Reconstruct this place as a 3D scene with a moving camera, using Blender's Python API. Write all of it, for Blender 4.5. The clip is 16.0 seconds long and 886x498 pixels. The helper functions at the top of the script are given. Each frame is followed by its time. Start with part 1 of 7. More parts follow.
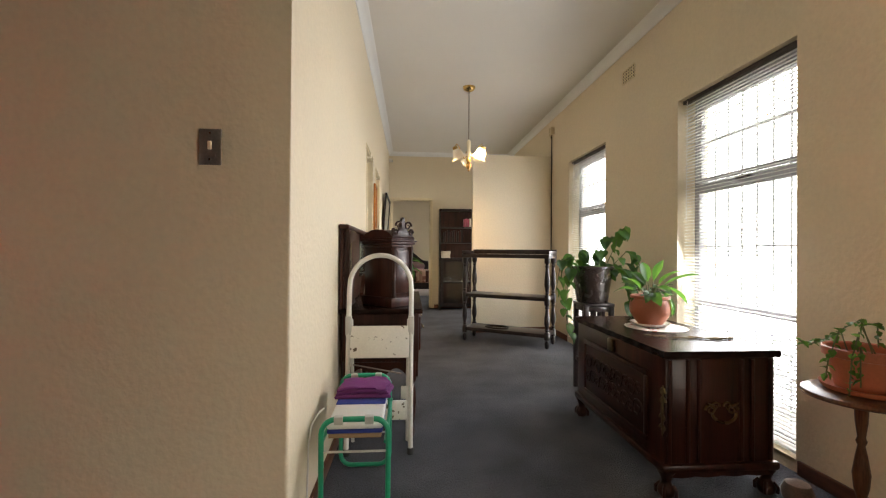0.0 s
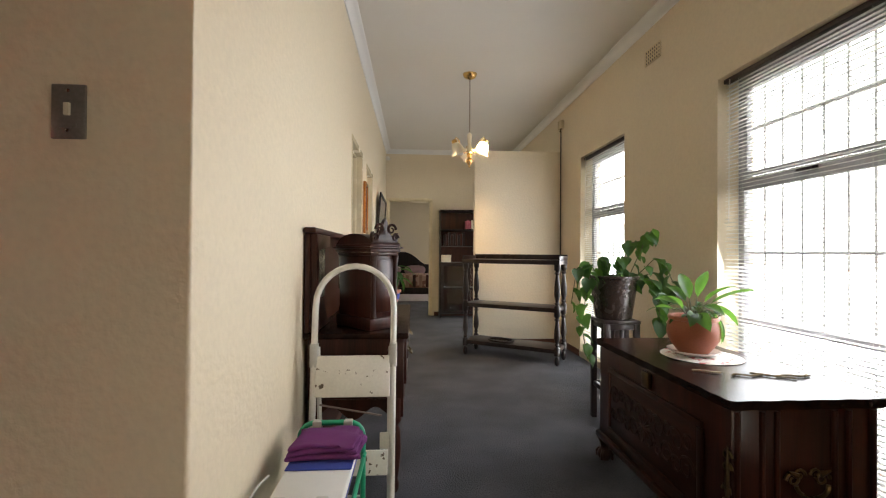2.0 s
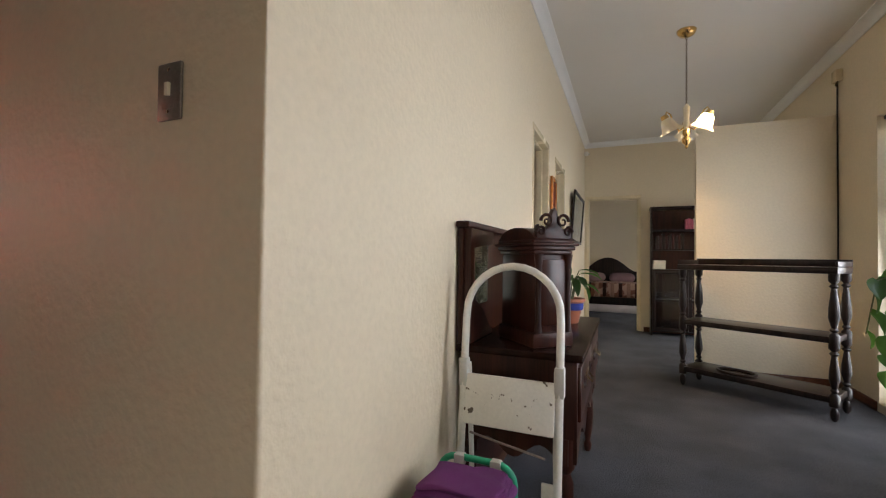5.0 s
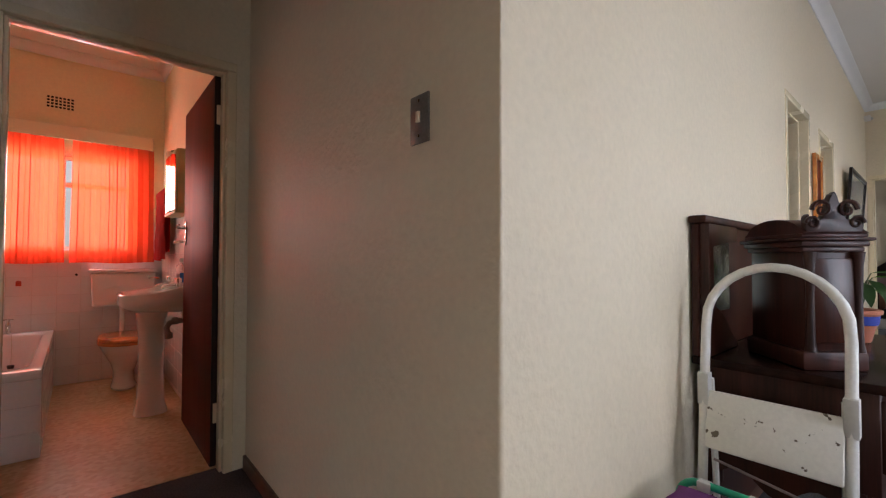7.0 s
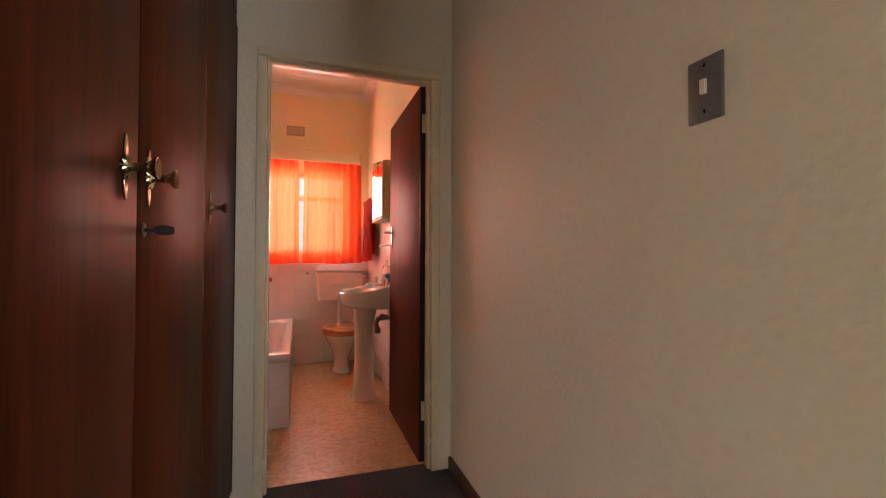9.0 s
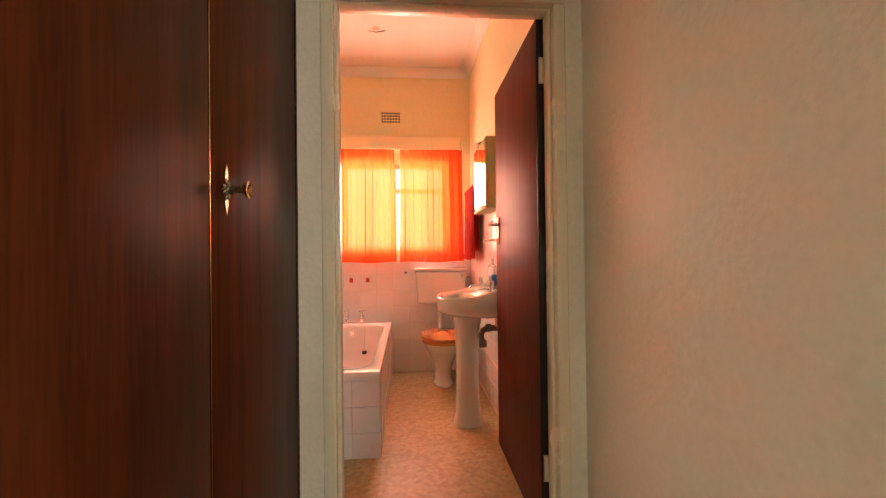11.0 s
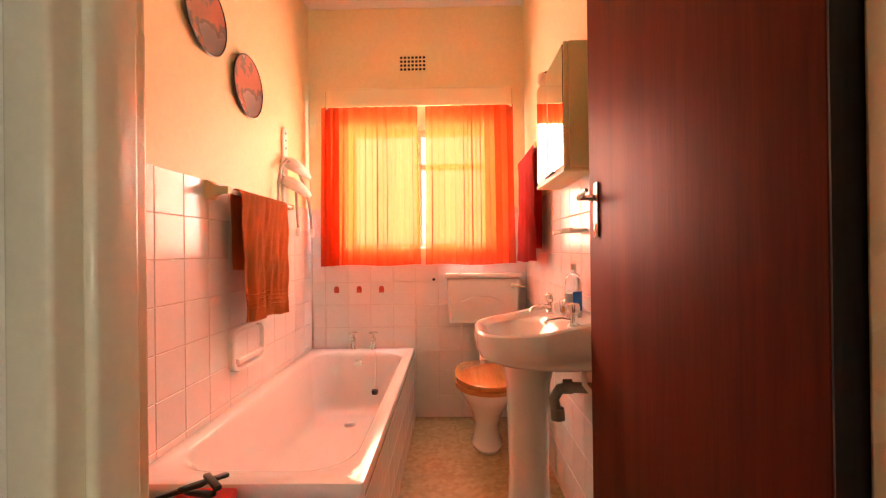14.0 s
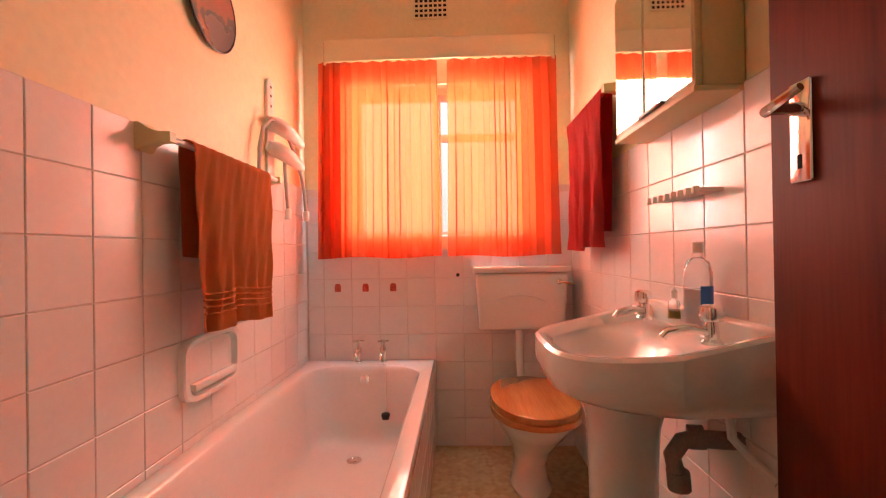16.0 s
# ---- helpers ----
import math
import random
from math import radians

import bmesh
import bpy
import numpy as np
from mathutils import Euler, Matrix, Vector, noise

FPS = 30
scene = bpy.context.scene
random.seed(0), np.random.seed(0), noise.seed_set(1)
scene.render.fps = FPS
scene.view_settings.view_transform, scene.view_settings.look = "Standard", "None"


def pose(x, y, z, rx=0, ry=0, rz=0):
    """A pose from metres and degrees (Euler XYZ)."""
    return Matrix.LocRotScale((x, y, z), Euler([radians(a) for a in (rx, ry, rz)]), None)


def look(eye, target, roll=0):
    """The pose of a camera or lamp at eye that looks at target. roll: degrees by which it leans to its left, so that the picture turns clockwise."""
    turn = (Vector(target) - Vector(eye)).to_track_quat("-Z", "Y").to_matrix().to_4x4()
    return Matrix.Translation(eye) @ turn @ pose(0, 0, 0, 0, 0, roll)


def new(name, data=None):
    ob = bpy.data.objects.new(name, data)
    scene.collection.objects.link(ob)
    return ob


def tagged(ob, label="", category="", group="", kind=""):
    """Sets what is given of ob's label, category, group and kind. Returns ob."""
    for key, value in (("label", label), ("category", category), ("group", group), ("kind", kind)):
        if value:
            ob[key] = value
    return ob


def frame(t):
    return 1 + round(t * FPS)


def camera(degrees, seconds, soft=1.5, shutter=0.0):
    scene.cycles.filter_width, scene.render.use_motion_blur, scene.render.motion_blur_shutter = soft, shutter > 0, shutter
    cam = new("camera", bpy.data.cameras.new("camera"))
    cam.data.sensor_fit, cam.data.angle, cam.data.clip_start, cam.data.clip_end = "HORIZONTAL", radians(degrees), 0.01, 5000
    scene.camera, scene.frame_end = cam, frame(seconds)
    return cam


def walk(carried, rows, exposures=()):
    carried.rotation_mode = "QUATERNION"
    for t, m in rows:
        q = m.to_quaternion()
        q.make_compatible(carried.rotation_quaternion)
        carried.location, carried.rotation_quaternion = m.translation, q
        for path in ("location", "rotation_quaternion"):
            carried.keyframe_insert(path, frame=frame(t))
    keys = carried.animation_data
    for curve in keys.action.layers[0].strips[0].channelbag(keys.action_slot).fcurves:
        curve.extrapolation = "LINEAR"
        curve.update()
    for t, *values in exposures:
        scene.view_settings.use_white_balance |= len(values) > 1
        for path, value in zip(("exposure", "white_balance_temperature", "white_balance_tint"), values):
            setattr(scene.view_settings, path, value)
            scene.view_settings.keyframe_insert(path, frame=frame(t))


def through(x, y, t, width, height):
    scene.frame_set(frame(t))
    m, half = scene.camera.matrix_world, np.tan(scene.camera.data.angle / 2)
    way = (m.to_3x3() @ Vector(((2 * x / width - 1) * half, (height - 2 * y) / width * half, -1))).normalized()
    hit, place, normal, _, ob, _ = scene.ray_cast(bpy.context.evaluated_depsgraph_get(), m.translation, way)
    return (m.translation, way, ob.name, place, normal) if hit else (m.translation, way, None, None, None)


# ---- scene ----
cam = camera(92.2, 16.0, soft=1.2)
PATH = [
    (0, (-0.008, 0.391, 1.075), (0.146, 2.385, 1.085), 0.4),
    (0.5, (0.005, 0.514, 1.073), (0.137, 2.509, 1.08), 0.7),
    (1, (0.01, 0.638, 1.083), (0.144, 2.634, 1.101), 0.5),
    (1.5, (0.018, 0.765, 1.097), (0.169, 2.759, 1.119), 0.3),
    (2, (0.086, 0.869, 1.111), (0.223, 2.865, 1.129), 0.4),
    (2.5, (0.157, 0.993, 1.076), (0.23, 2.991, 1.113), 0.7),
    (3, (0.12, 1.098, 1.073), (0.152, 3.098, 1.111), 0.5),
    (3.2, (0.161, 1.18, 1.061), (0.116, 3.179, 1.114), 0.7),
    (5.5, (0.2, 1.273, 1.081), (-0.813, 2.998, 1.116), 0.3),
    (6, (0.188, 1.262, 1.078), (-1.048, 2.834, 1.117), 0.1),
    (6.5, (0.166, 1.248, 1.077), (-1.221, 2.688, 1.118), 0.0),
    (7, (0.153, 1.223, 1.074), (-1.364, 2.525, 1.119), 0.1),
    (7.5, (0.136, 1.19, 1.069), (-1.5, 2.341, 1.116), 0.0),
    (8, (0.085, 1.174, 1.067), (-1.654, 2.16, 1.117), 0.2),
    (8.5, (0.015, 1.168, 1.084), (-1.814, 1.975, 1.128), 0.2),
    (9, (-0.078, 1.138, 1.1), (-1.972, 1.778, 1.138), 0.2),
    (9.5, (-0.190, 1.119, 1.107), (-2.125, 1.622, 1.145), 0.1),
    (10, (-0.325, 1.149, 1.108), (-2.288, 1.530, 1.138), -0.1),
    (12.3, (-1.151, 1.338, 1.13), (-3.151, 1.337, 1.141), -0.8),
    (12.5, (-1.224, 1.34, 1.119), (-3.224, 1.333, 1.13), -0.7),
    (13, (-1.446, 1.314, 1.121), (-3.446, 1.296, 1.128), -0.6),
    (13.5, (-1.634, 1.307, 1.125), (-3.634, 1.279, 1.135), -0.7),
    (14, (-1.819, 1.342, 1.125), (-3.818, 1.303, 1.131), -0.7),
    (14.5, (-1.98, 1.334, 1.11), (-3.98, 1.286, 1.114), -0.8),
    (15, (-2.14, 1.287, 1.096), (-4.14, 1.237, 1.1), -0.8),
    (15.5, (-2.276, 1.259, 1.077), (-4.275, 1.203, 1.084), -0.9),
    (16, (-2.371, 1.226, 1.06), (-4.369, 1.155, 1.07), -0.9),
]
walk(cam, [(t, look(eye, target, roll)) for t, eye, target, roll in PATH],
     [(0, 0.32, 6850, 11), (3.0, 0.06, 6600, 11), (5.5, -0.15, 6300, 13), (7.5, -0.12, 5900, 15), (9.0, 0.5, 6300, 12), (10.0, 0.95, 6800, 9), (12.5, 1.36, 7200, 5), (14.0, 1.26, 6900, 5), (16.0, 0.66, 6150, 4)])

# world and large lights
world = bpy.data.worlds.new("daylight")
scene.world = world
world.use_nodes = True
wn = world.node_tree
sky = wn.nodes.new("ShaderNodeTexSky")
sky.sky_type = "NISHITA"
sky.sun_disc = False
sky.sun_elevation, sky.sun_rotation = radians(48), radians(60)
wn.nodes["Background"].inputs["Strength"].default_value = 0.15
wn.links.new(sky.outputs[0], wn.nodes["Background"].inputs["Color"])

sun = new("sun", bpy.data.lights.new("sun", "SUN"))
sun.data.energy, sun.data.angle, sun.data.color = 0.6, radians(10), (1, 0.95, 0.88)
sun.matrix_world = look((0, 0, 8), (1.6, 0.9, 5.5))


def window_light(name, at, to, w, h, watts, color):
    li = new(name, bpy.data.lights.new(name, "AREA"))
    li.data.shape, li.data.size, li.data.size_y = "RECTANGLE", w, h
    li.data.energy, li.data.color = watts, color
    li.matrix_world = look(at, to)
    return li


DAY = (0.86, 0.91, 1.0)
XR_IN = 1.915
window_light("sky_fill_light", (XR_IN, 2.82, 1.12), (0, 2.82, 0.5), 0.90, 2.0, 40, DAY)
window_light("sky_fill_light", (XR_IN, 4.90, 1.12), (0, 4.90, 0.95), 0.90, 2.0, 19, DAY)
# added fill in an unseen low opening, brightening passage wall and carpet from below
window_light("sky_fill_light", (2.0, -0.55, 0.5), (0, -0.55, 0.3), 1.2, 0.85, 19, (1, 0.95, 0.88))
window_light("sky_fill_light", (-4.706, 1.12, 1.555), (-2, 1.12, 1.555), 0.97, 0.83, 36, (0.94, 0.98, 1.0))
# fill lamp set in an unseen bedroom window
window_light("sky_fill_light", (2.0, 10.3, 1.5), (0, 10.3, 1.0), 1.3, 1.1, 6, DAY)
# fill lamp added past the divider, brightening the far wall and ceiling
window_light("sky_fill_light", (XR_IN, 7.1, 1.12), (0, 7.1, 0.95), 0.90, 2.0, 6, DAY)


# materials
def nodes_of(m):
    m.use_nodes = True
    nt = m.node_tree
    return nt, nt.nodes["Principled BSDF"]


def mat(name, color, rough=0.5, var=0.12, scale=6.0, grain=120.0, bump=0.15, metal=0.0, dist=0.002, coat=0.0, spread=0.0, stretch=(1, 1, 1), rvar=0.08):
    """A surface with blotches at one scale and grain at a finer one, in metres."""
    m = bpy.data.materials.new(name)
    nt, b = nodes_of(m)
    tc = nt.nodes.new("ShaderNodeTexCoord")
    mp = nt.nodes.new("ShaderNodeMapping")
    mp.inputs["Scale"].default_value = stretch
    nt.links.new(tc.outputs["Object"], mp.inputs["Vector"])
    n1 = nt.nodes.new("ShaderNodeTexNoise")
    n1.inputs["Scale"].default_value, n1.inputs["Detail"].default_value = scale, 4
    n2 = nt.nodes.new("ShaderNodeTexNoise")
    n2.inputs["Scale"].default_value, n2.inputs["Detail"].default_value = grain, 3
    for n in (n1, n2):
        nt.links.new(mp.outputs[0], n.inputs["Vector"])
    add = nt.nodes.new("ShaderNodeMath")
    add.operation = "ADD"
    nt.links.new(n1.outputs["Fac"], add.inputs[0])
    nt.links.new(n2.outputs["Fac"], add.inputs[1])
    last = add
    if spread:
        oi = nt.nodes.new("ShaderNodeObjectInfo")
        mul = nt.nodes.new("ShaderNodeMath")
        mul.operation = "MULTIPLY_ADD"
        mul.inputs[1].default_value = spread
        nt.links.new(oi.outputs["Random"], mul.inputs[0])
        nt.links.new(add.outputs[0], mul.inputs[2])
        last = mul
    ramp = nt.nodes.new("ShaderNodeMapRange")
    ramp.inputs["From Min"].default_value, ramp.inputs["From Max"].default_value = 0.6, 1.4 + spread
    ramp.inputs["To Min"].default_value, ramp.inputs["To Max"].default_value = 1 - var, 1 + var
    nt.links.new(last.outputs[0], ramp.inputs["Value"])
    mix = nt.nodes.new("ShaderNodeVectorMath")
    mix.operation = "SCALE"
    mix.inputs[0].default_value = color
    nt.links.new(ramp.outputs[0], mix.inputs["Scale"])
    nt.links.new(mix.outputs[0], b.inputs["Base Color"])
    rr = nt.nodes.new("ShaderNodeMapRange")
    rr.inputs["From Min"].default_value, rr.inputs["From Max"].default_value = 0.3, 0.7
    rr.inputs["To Min"].default_value, rr.inputs["To Max"].default_value = max(0.02, rough - rvar), min(1, rough + rvar)
    nt.links.new(n1.outputs["Fac"], rr.inputs["Value"])
    nt.links.new(rr.outputs[0], b.inputs["Roughness"])
    b.inputs["Metallic"].default_value = metal
    b.inputs["Coat Weight"].default_value = coat
    b.inputs["Coat Roughness"].default_value = 0.12
    if bump:
        bp = nt.nodes.new("ShaderNodeBump")
        bp.inputs["Strength"].default_value, bp.inputs["Distance"].default_value = bump, dist
        nt.links.new(add.outputs[0], bp.inputs["Height"])
        nt.links.new(bp.outputs[0], b.inputs["Normal"])
    return m


def wood(name, dark, light, rough=0.3, axis=2, scale=9.0, coat=0.3):
    """Wood with grain that runs along one axis."""
    m = bpy.data.materials.new(name)
    nt, b = nodes_of(m)
    tc = nt.nodes.new("ShaderNodeTexCoord")
    mp = nt.nodes.new("ShaderNodeMapping")
    s = [scale, scale, scale]
    s[axis] = scale * 0.06
    mp.inputs["Scale"].default_value = s
    oi = nt.nodes.new("ShaderNodeObjectInfo")
    sh = nt.nodes.new("ShaderNodeVectorMath")
    sh.operation = "MULTIPLY_ADD"
    sh.inputs[1].default_value = (3.1, 1.7, 2.3)
    nt.links.new(oi.outputs["Random"], sh.inputs[0])
    nt.links.new(tc.outputs["Object"], sh.inputs[2])
    nt.links.new(sh.outputs[0], mp.inputs["Vector"])
    n1 = nt.nodes.new("ShaderNodeTexNoise")
    n1.inputs["Scale"].default_value, n1.inputs["Detail"].default_value, n1.inputs["Distortion"].default_value = 1.6, 5, 1.2
    n2 = nt.nodes.new("ShaderNodeTexNoise")
    n2.inputs["Scale"].default_value, n2.inputs["Detail"].default_value = 22, 3
    for n in (n1, n2):
        nt.links.new(mp.outputs[0], n.inputs["Vector"])
    add = nt.nodes.new("ShaderNodeMath")
    add.operation = "MULTIPLY_ADD"
    add.inputs[1].default_value = 0.45
    nt.links.new(n2.outputs["Fac"], add.inputs[0])
    nt.links.new(n1.outputs["Fac"], add.inputs[2])
    cr = nt.nodes.new("ShaderNodeValToRGB")
    cr.color_ramp.elements[0].position, cr.color_ramp.elements[0].color = 0.5, (*dark, 1)
    cr.color_ramp.elements[1].position, cr.color_ramp.elements[1].color = 0.95, (*light, 1)
    nt.links.new(add.outputs[0], cr.inputs[0])
    nt.links.new(cr.outputs[0], b.inputs["Base Color"])
    b.inputs["Roughness"].default_value = rough
    b.inputs["Coat Weight"].default_value = coat
    b.inputs["Coat Roughness"].default_value = 0.15
    b.inputs["Specular IOR Level"].default_value = 0.2
    bp = nt.nodes.new("ShaderNodeBump")
    bp.inputs["Strength"].default_value, bp.inputs["Distance"].default_value = 0.05, 0.001
    nt.links.new(add.outputs[0], bp.inputs["Height"])
    nt.links.new(bp.outputs[0], b.inputs["Normal"])
    return m


def glass(name, color=(1, 1, 1), rough=0.0, ior=1.45):
    m = bpy.data.materials.new(name)
    nt, b = nodes_of(m)
    b.inputs["Base Color"].default_value = (*color, 1)
    b.inputs["Transmission Weight"].default_value = 1
    b.inputs["Roughness"].default_value = rough
    b.inputs["IOR"].default_value = ior
    return m


def cloth_through(name, color, through, rough=0.9, bump=0.3, grain=900.0):
    """Thin cloth or leaf that lets some light through."""
    m = mat(name, color, rough, 0.15, 8, grain, bump, dist=0.0006)
    nt = m.node_tree
    b, out = nt.nodes["Principled BSDF"], nt.nodes["Material Output"]
    tr = nt.nodes.new("ShaderNodeBsdfTranslucent")
    tr.inputs["Color"].default_value = (*through, 1)
    mx = nt.nodes.new("ShaderNodeMixShader")
    mx.inputs[0].default_value = 0.6
    nt.links.new(b.outputs[0], mx.inputs[1])
    nt.links.new(tr.outputs[0], mx.inputs[2])
    nt.links.new(mx.outputs[0], out.inputs["Surface"])
    return m


def plaster(name, color, bump=0.5):
    m = mat(name, color, 0.55, 0.06, 1.3, 48, bump, dist=0.006)
    return m


M_WALL = plaster("cream_plaster", (0.74, 0.635, 0.465))
M_WALLB = plaster("pale_yellow_paint", (0.84, 0.75, 0.48), 0.2)
M_CEIL = mat("white_ceiling_board", (0.72, 0.68, 0.62), 0.8, 0.04, 1.5, 200, 0.08)
M_CORN = mat("white_gypsum", (0.80, 0.79, 0.77), 0.7, 0.04, 3, 150, 0.08)
M_FRAME = mat("cream_enamel", (0.78, 0.66, 0.44), 0.24, 0.04, 4, 90, 0.02)
M_SKIRT = wood("skirting_wood", (0.06, 0.022, 0.012), (0.16, 0.06, 0.03), 0.35, 1)
M_CARPET = mat("grey_blue_carpet", (0.062, 0.064, 0.075), 0.95, 0.9, 2.6, 130, 1.0, dist=0.012)
M_MAHOG = wood("dark_mahogany", (0.018, 0.006, 0.004), (0.06, 0.017, 0.010), 0.42, 2, 9, 0.08)
M_DOORW = wood("brown_door_veneer", (0.075, 0.012, 0.005), (0.135, 0.024, 0.009), 0.50, 2, 7, 0.0)
M_CUPB = wood("sapele_veneer", (0.026, 0.0048, 0.0014), (0.10, 0.021, 0.006), 0.42, 2, 6, 0.0)
for m_ in (M_DOORW, M_CUPB):
    m_.node_tree.nodes["Principled BSDF"].inputs["Specular IOR Level"].default_value = 0.07
M_BLACKW = wood("black_stained_wood", (0.008, 0.005, 0.005), (0.03, 0.018, 0.015), 0.35, 2)
M_TILE = mat("white_glazed_tile", (0.80, 0.76, 0.74), 0.2, 0.06, 3, 60, 0.04, coat=0.15, spread=0.5, rvar=0.04)
M_GROUT = mat("grout", (0.68, 0.59, 0.53), 0.9, 0.25, 5, 200, 0.4)
M_CERAM = mat("white_ceramic", (0.82, 0.79, 0.75), 0.1, 0.03, 3, 60, 0.0, coat=0.8, rvar=0.03)
M_TUB = mat("tub_enamel", (0.84, 0.80, 0.78), 0.14, 0.03, 3, 60, 0.0, coat=0.6, rvar=0.04)
M_CHROME = mat("chrome", (0.75, 0.74, 0.72), 0.14, 0.05, 6, 90, 0.0, metal=1, rvar=0.05)
M_BRASS = mat("polished_brass", (0.62, 0.42, 0.16), 0.22, 0.1, 9, 90, 0.0, metal=1)
M_OLDBRASS = mat("aged_brass", (0.15, 0.11, 0.058), 0.32, 0.25, 20, 160, 0.1, metal=1)
M_GLASS = glass("window_glass")


# building helpers
def mesh_of(bm, name):
    me = bpy.data.meshes.new(name)
    bmesh.ops.recalc_face_normals(bm, faces=bm.faces)
    bm.to_mesh(me)
    bm.free()
    return me


def smooth(me, angle=40):
    me.polygons.foreach_set("use_smooth", [True] * len(me.polygons))
    me.set_sharp_from_angle(angle=radians(angle))


def part(name, bm, material, parent=None, label="", soft=True):
    me = mesh_of(bm, name)
    if soft:
        smooth(me)
    for m in material if isinstance(material, (list, tuple)) else (material,):
        me.materials.append(m)
    ob = new(name, me)
    if parent:
        ob.parent = parent
    if label:
        ob["label"] = label
    return ob


def thing(name, label, category, at=(0, 0, 0), rz=0, group=""):
    ob = new(name)
    ob.empty_display_size = 0.1
    ob.matrix_basis = pose(*at, 0, 0, rz)
    return tagged(ob, label, category, group)


def structure(ob, label, category):
    return tagged(ob, label, category, kind="structure")


def box(bm, x0, x1, y0, y1, z0, z1, bevel=0.0, m=None, seg=2):
    vs = [bm.verts.new((x, y, z)) for x in (x0, x1) for y in (y0, y1) for z in (z0, z1)]
    fs = [bm.faces.new([vs[i] for i in q]) for q in ((0, 1, 3, 2), (4, 6, 7, 5), (0, 4, 5, 1), (2, 3, 7, 6), (0, 2, 6, 4), (1, 5, 7, 3))]
    if bevel:
        es = list({e for f in fs for e in f.edges})
        r = bmesh.ops.bevel(bm, geom=es, offset=bevel, segments=seg, profile=0.5, affect="EDGES")
        vs = list({v for f in r["faces"] for v in f.verts} | {v for v in vs if v.is_valid})
    if m is not None:
        bmesh.ops.transform(bm, matrix=m, verts=[v for v in vs if v.is_valid])
    return bm


def B(*a, **k):
    return box(bmesh.new(), *a, **k)


def lathe(bm, profile, n=20, at=(0, 0, 0), m=None):
    """A turned shape: rows of radius and height, from the bottom up."""
    rings = []
    for r, z in profile:
        rings.append([bm.verts.new((at[0] + r * math.cos(2 * math.pi * i / n), at[1] + r * math.sin(2 * math.pi * i / n), at[2] + z)) for i in range(n)])
    for a, b in zip(rings, rings[1:]):
        for i in range(n):
            bm.faces.new((a[i], a[(i + 1) % n], b[(i + 1) % n], b[i]))
    bm.faces.new(rings[0][::-1])
    bm.faces.new(rings[-1])
    if m is not None:
        bmesh.ops.transform(bm, matrix=m, verts=[v for r in rings for v in r])
    return bm


def tube(bm, pts, r=0.01, n=8, closed=False):
    """A round bar along points; r may be one radius or one for each point."""
    pts = [Vector(p) for p in pts]
    rs = r if isinstance(r, (list, tuple)) else [r] * len(pts)
    rings, up = [], None
    k = len(pts)
    for i, p in enumerate(pts):
        if closed:
            d = pts[(i + 1) % k] - pts[i - 1]
        else:
            d = pts[min(i + 1, k - 1)] - pts[max(i - 1, 0)]
        d.normalize()
        if up is None:
            up = Vector((0, 0, 1)) if abs(d.z) < 0.9 else Vector((1, 0, 0))
        side = d.cross(up).normalized()
        up = side.cross(d).normalized()
        rings.append([bm.verts.new(p + rs[i] * (math.cos(2 * math.pi * j / n) * side + math.sin(2 * math.pi * j / n) * up)) for j in range(n)])
    pairs = list(zip(rings, rings[1:])) + ([(rings[-1], rings[0])] if closed else [])
    for a, b in pairs:
        for j in range(n):
            bm.faces.new((a[j], a[(j + 1) % n], b[(j + 1) % n], b[j]))
    if not closed:
        bm.faces.new(rings[0][::-1])
        bm.faces.new(rings[-1])
    return bm


def extrude_outline(bm, pts, depth, axis="y", bevel=0.0):
    """A flat outline of (u, z) given thickness along an axis, from 0."""
    def p(u, z, d):
        return (u, d, z) if axis == "y" else (d, u, z) if axis == "x" else (u, z, d)
    a = [bm.verts.new(p(u, z, 0)) for u, z in pts]
    b = [bm.verts.new(p(u, z, depth)) for u, z in pts]
    fs = [bm.faces.new(a), bm.faces.new(b[::-1])]
    n = len(pts)
    for i in range(n):
        fs.append(bm.faces.new((a[i], b[i], b[(i + 1) % n], a[(i + 1) % n])))
    if bevel:
        es = [e for f in fs[:2] for e in f.edges]
        bmesh.ops.bevel(bm, geom=es, offset=bevel, segments=2, profile=0.5, affect="EDGES")
    return bm


def arc(cx, cz, r, a0, a1, n=10, rz=None):
    rz = r if rz is None else rz
    return [(cx + r * math.cos(radians(a0 + (a1 - a0) * i / n)), cz + rz * math.sin(radians(a0 + (a1 - a0) * i / n))) for i in range(n + 1)]


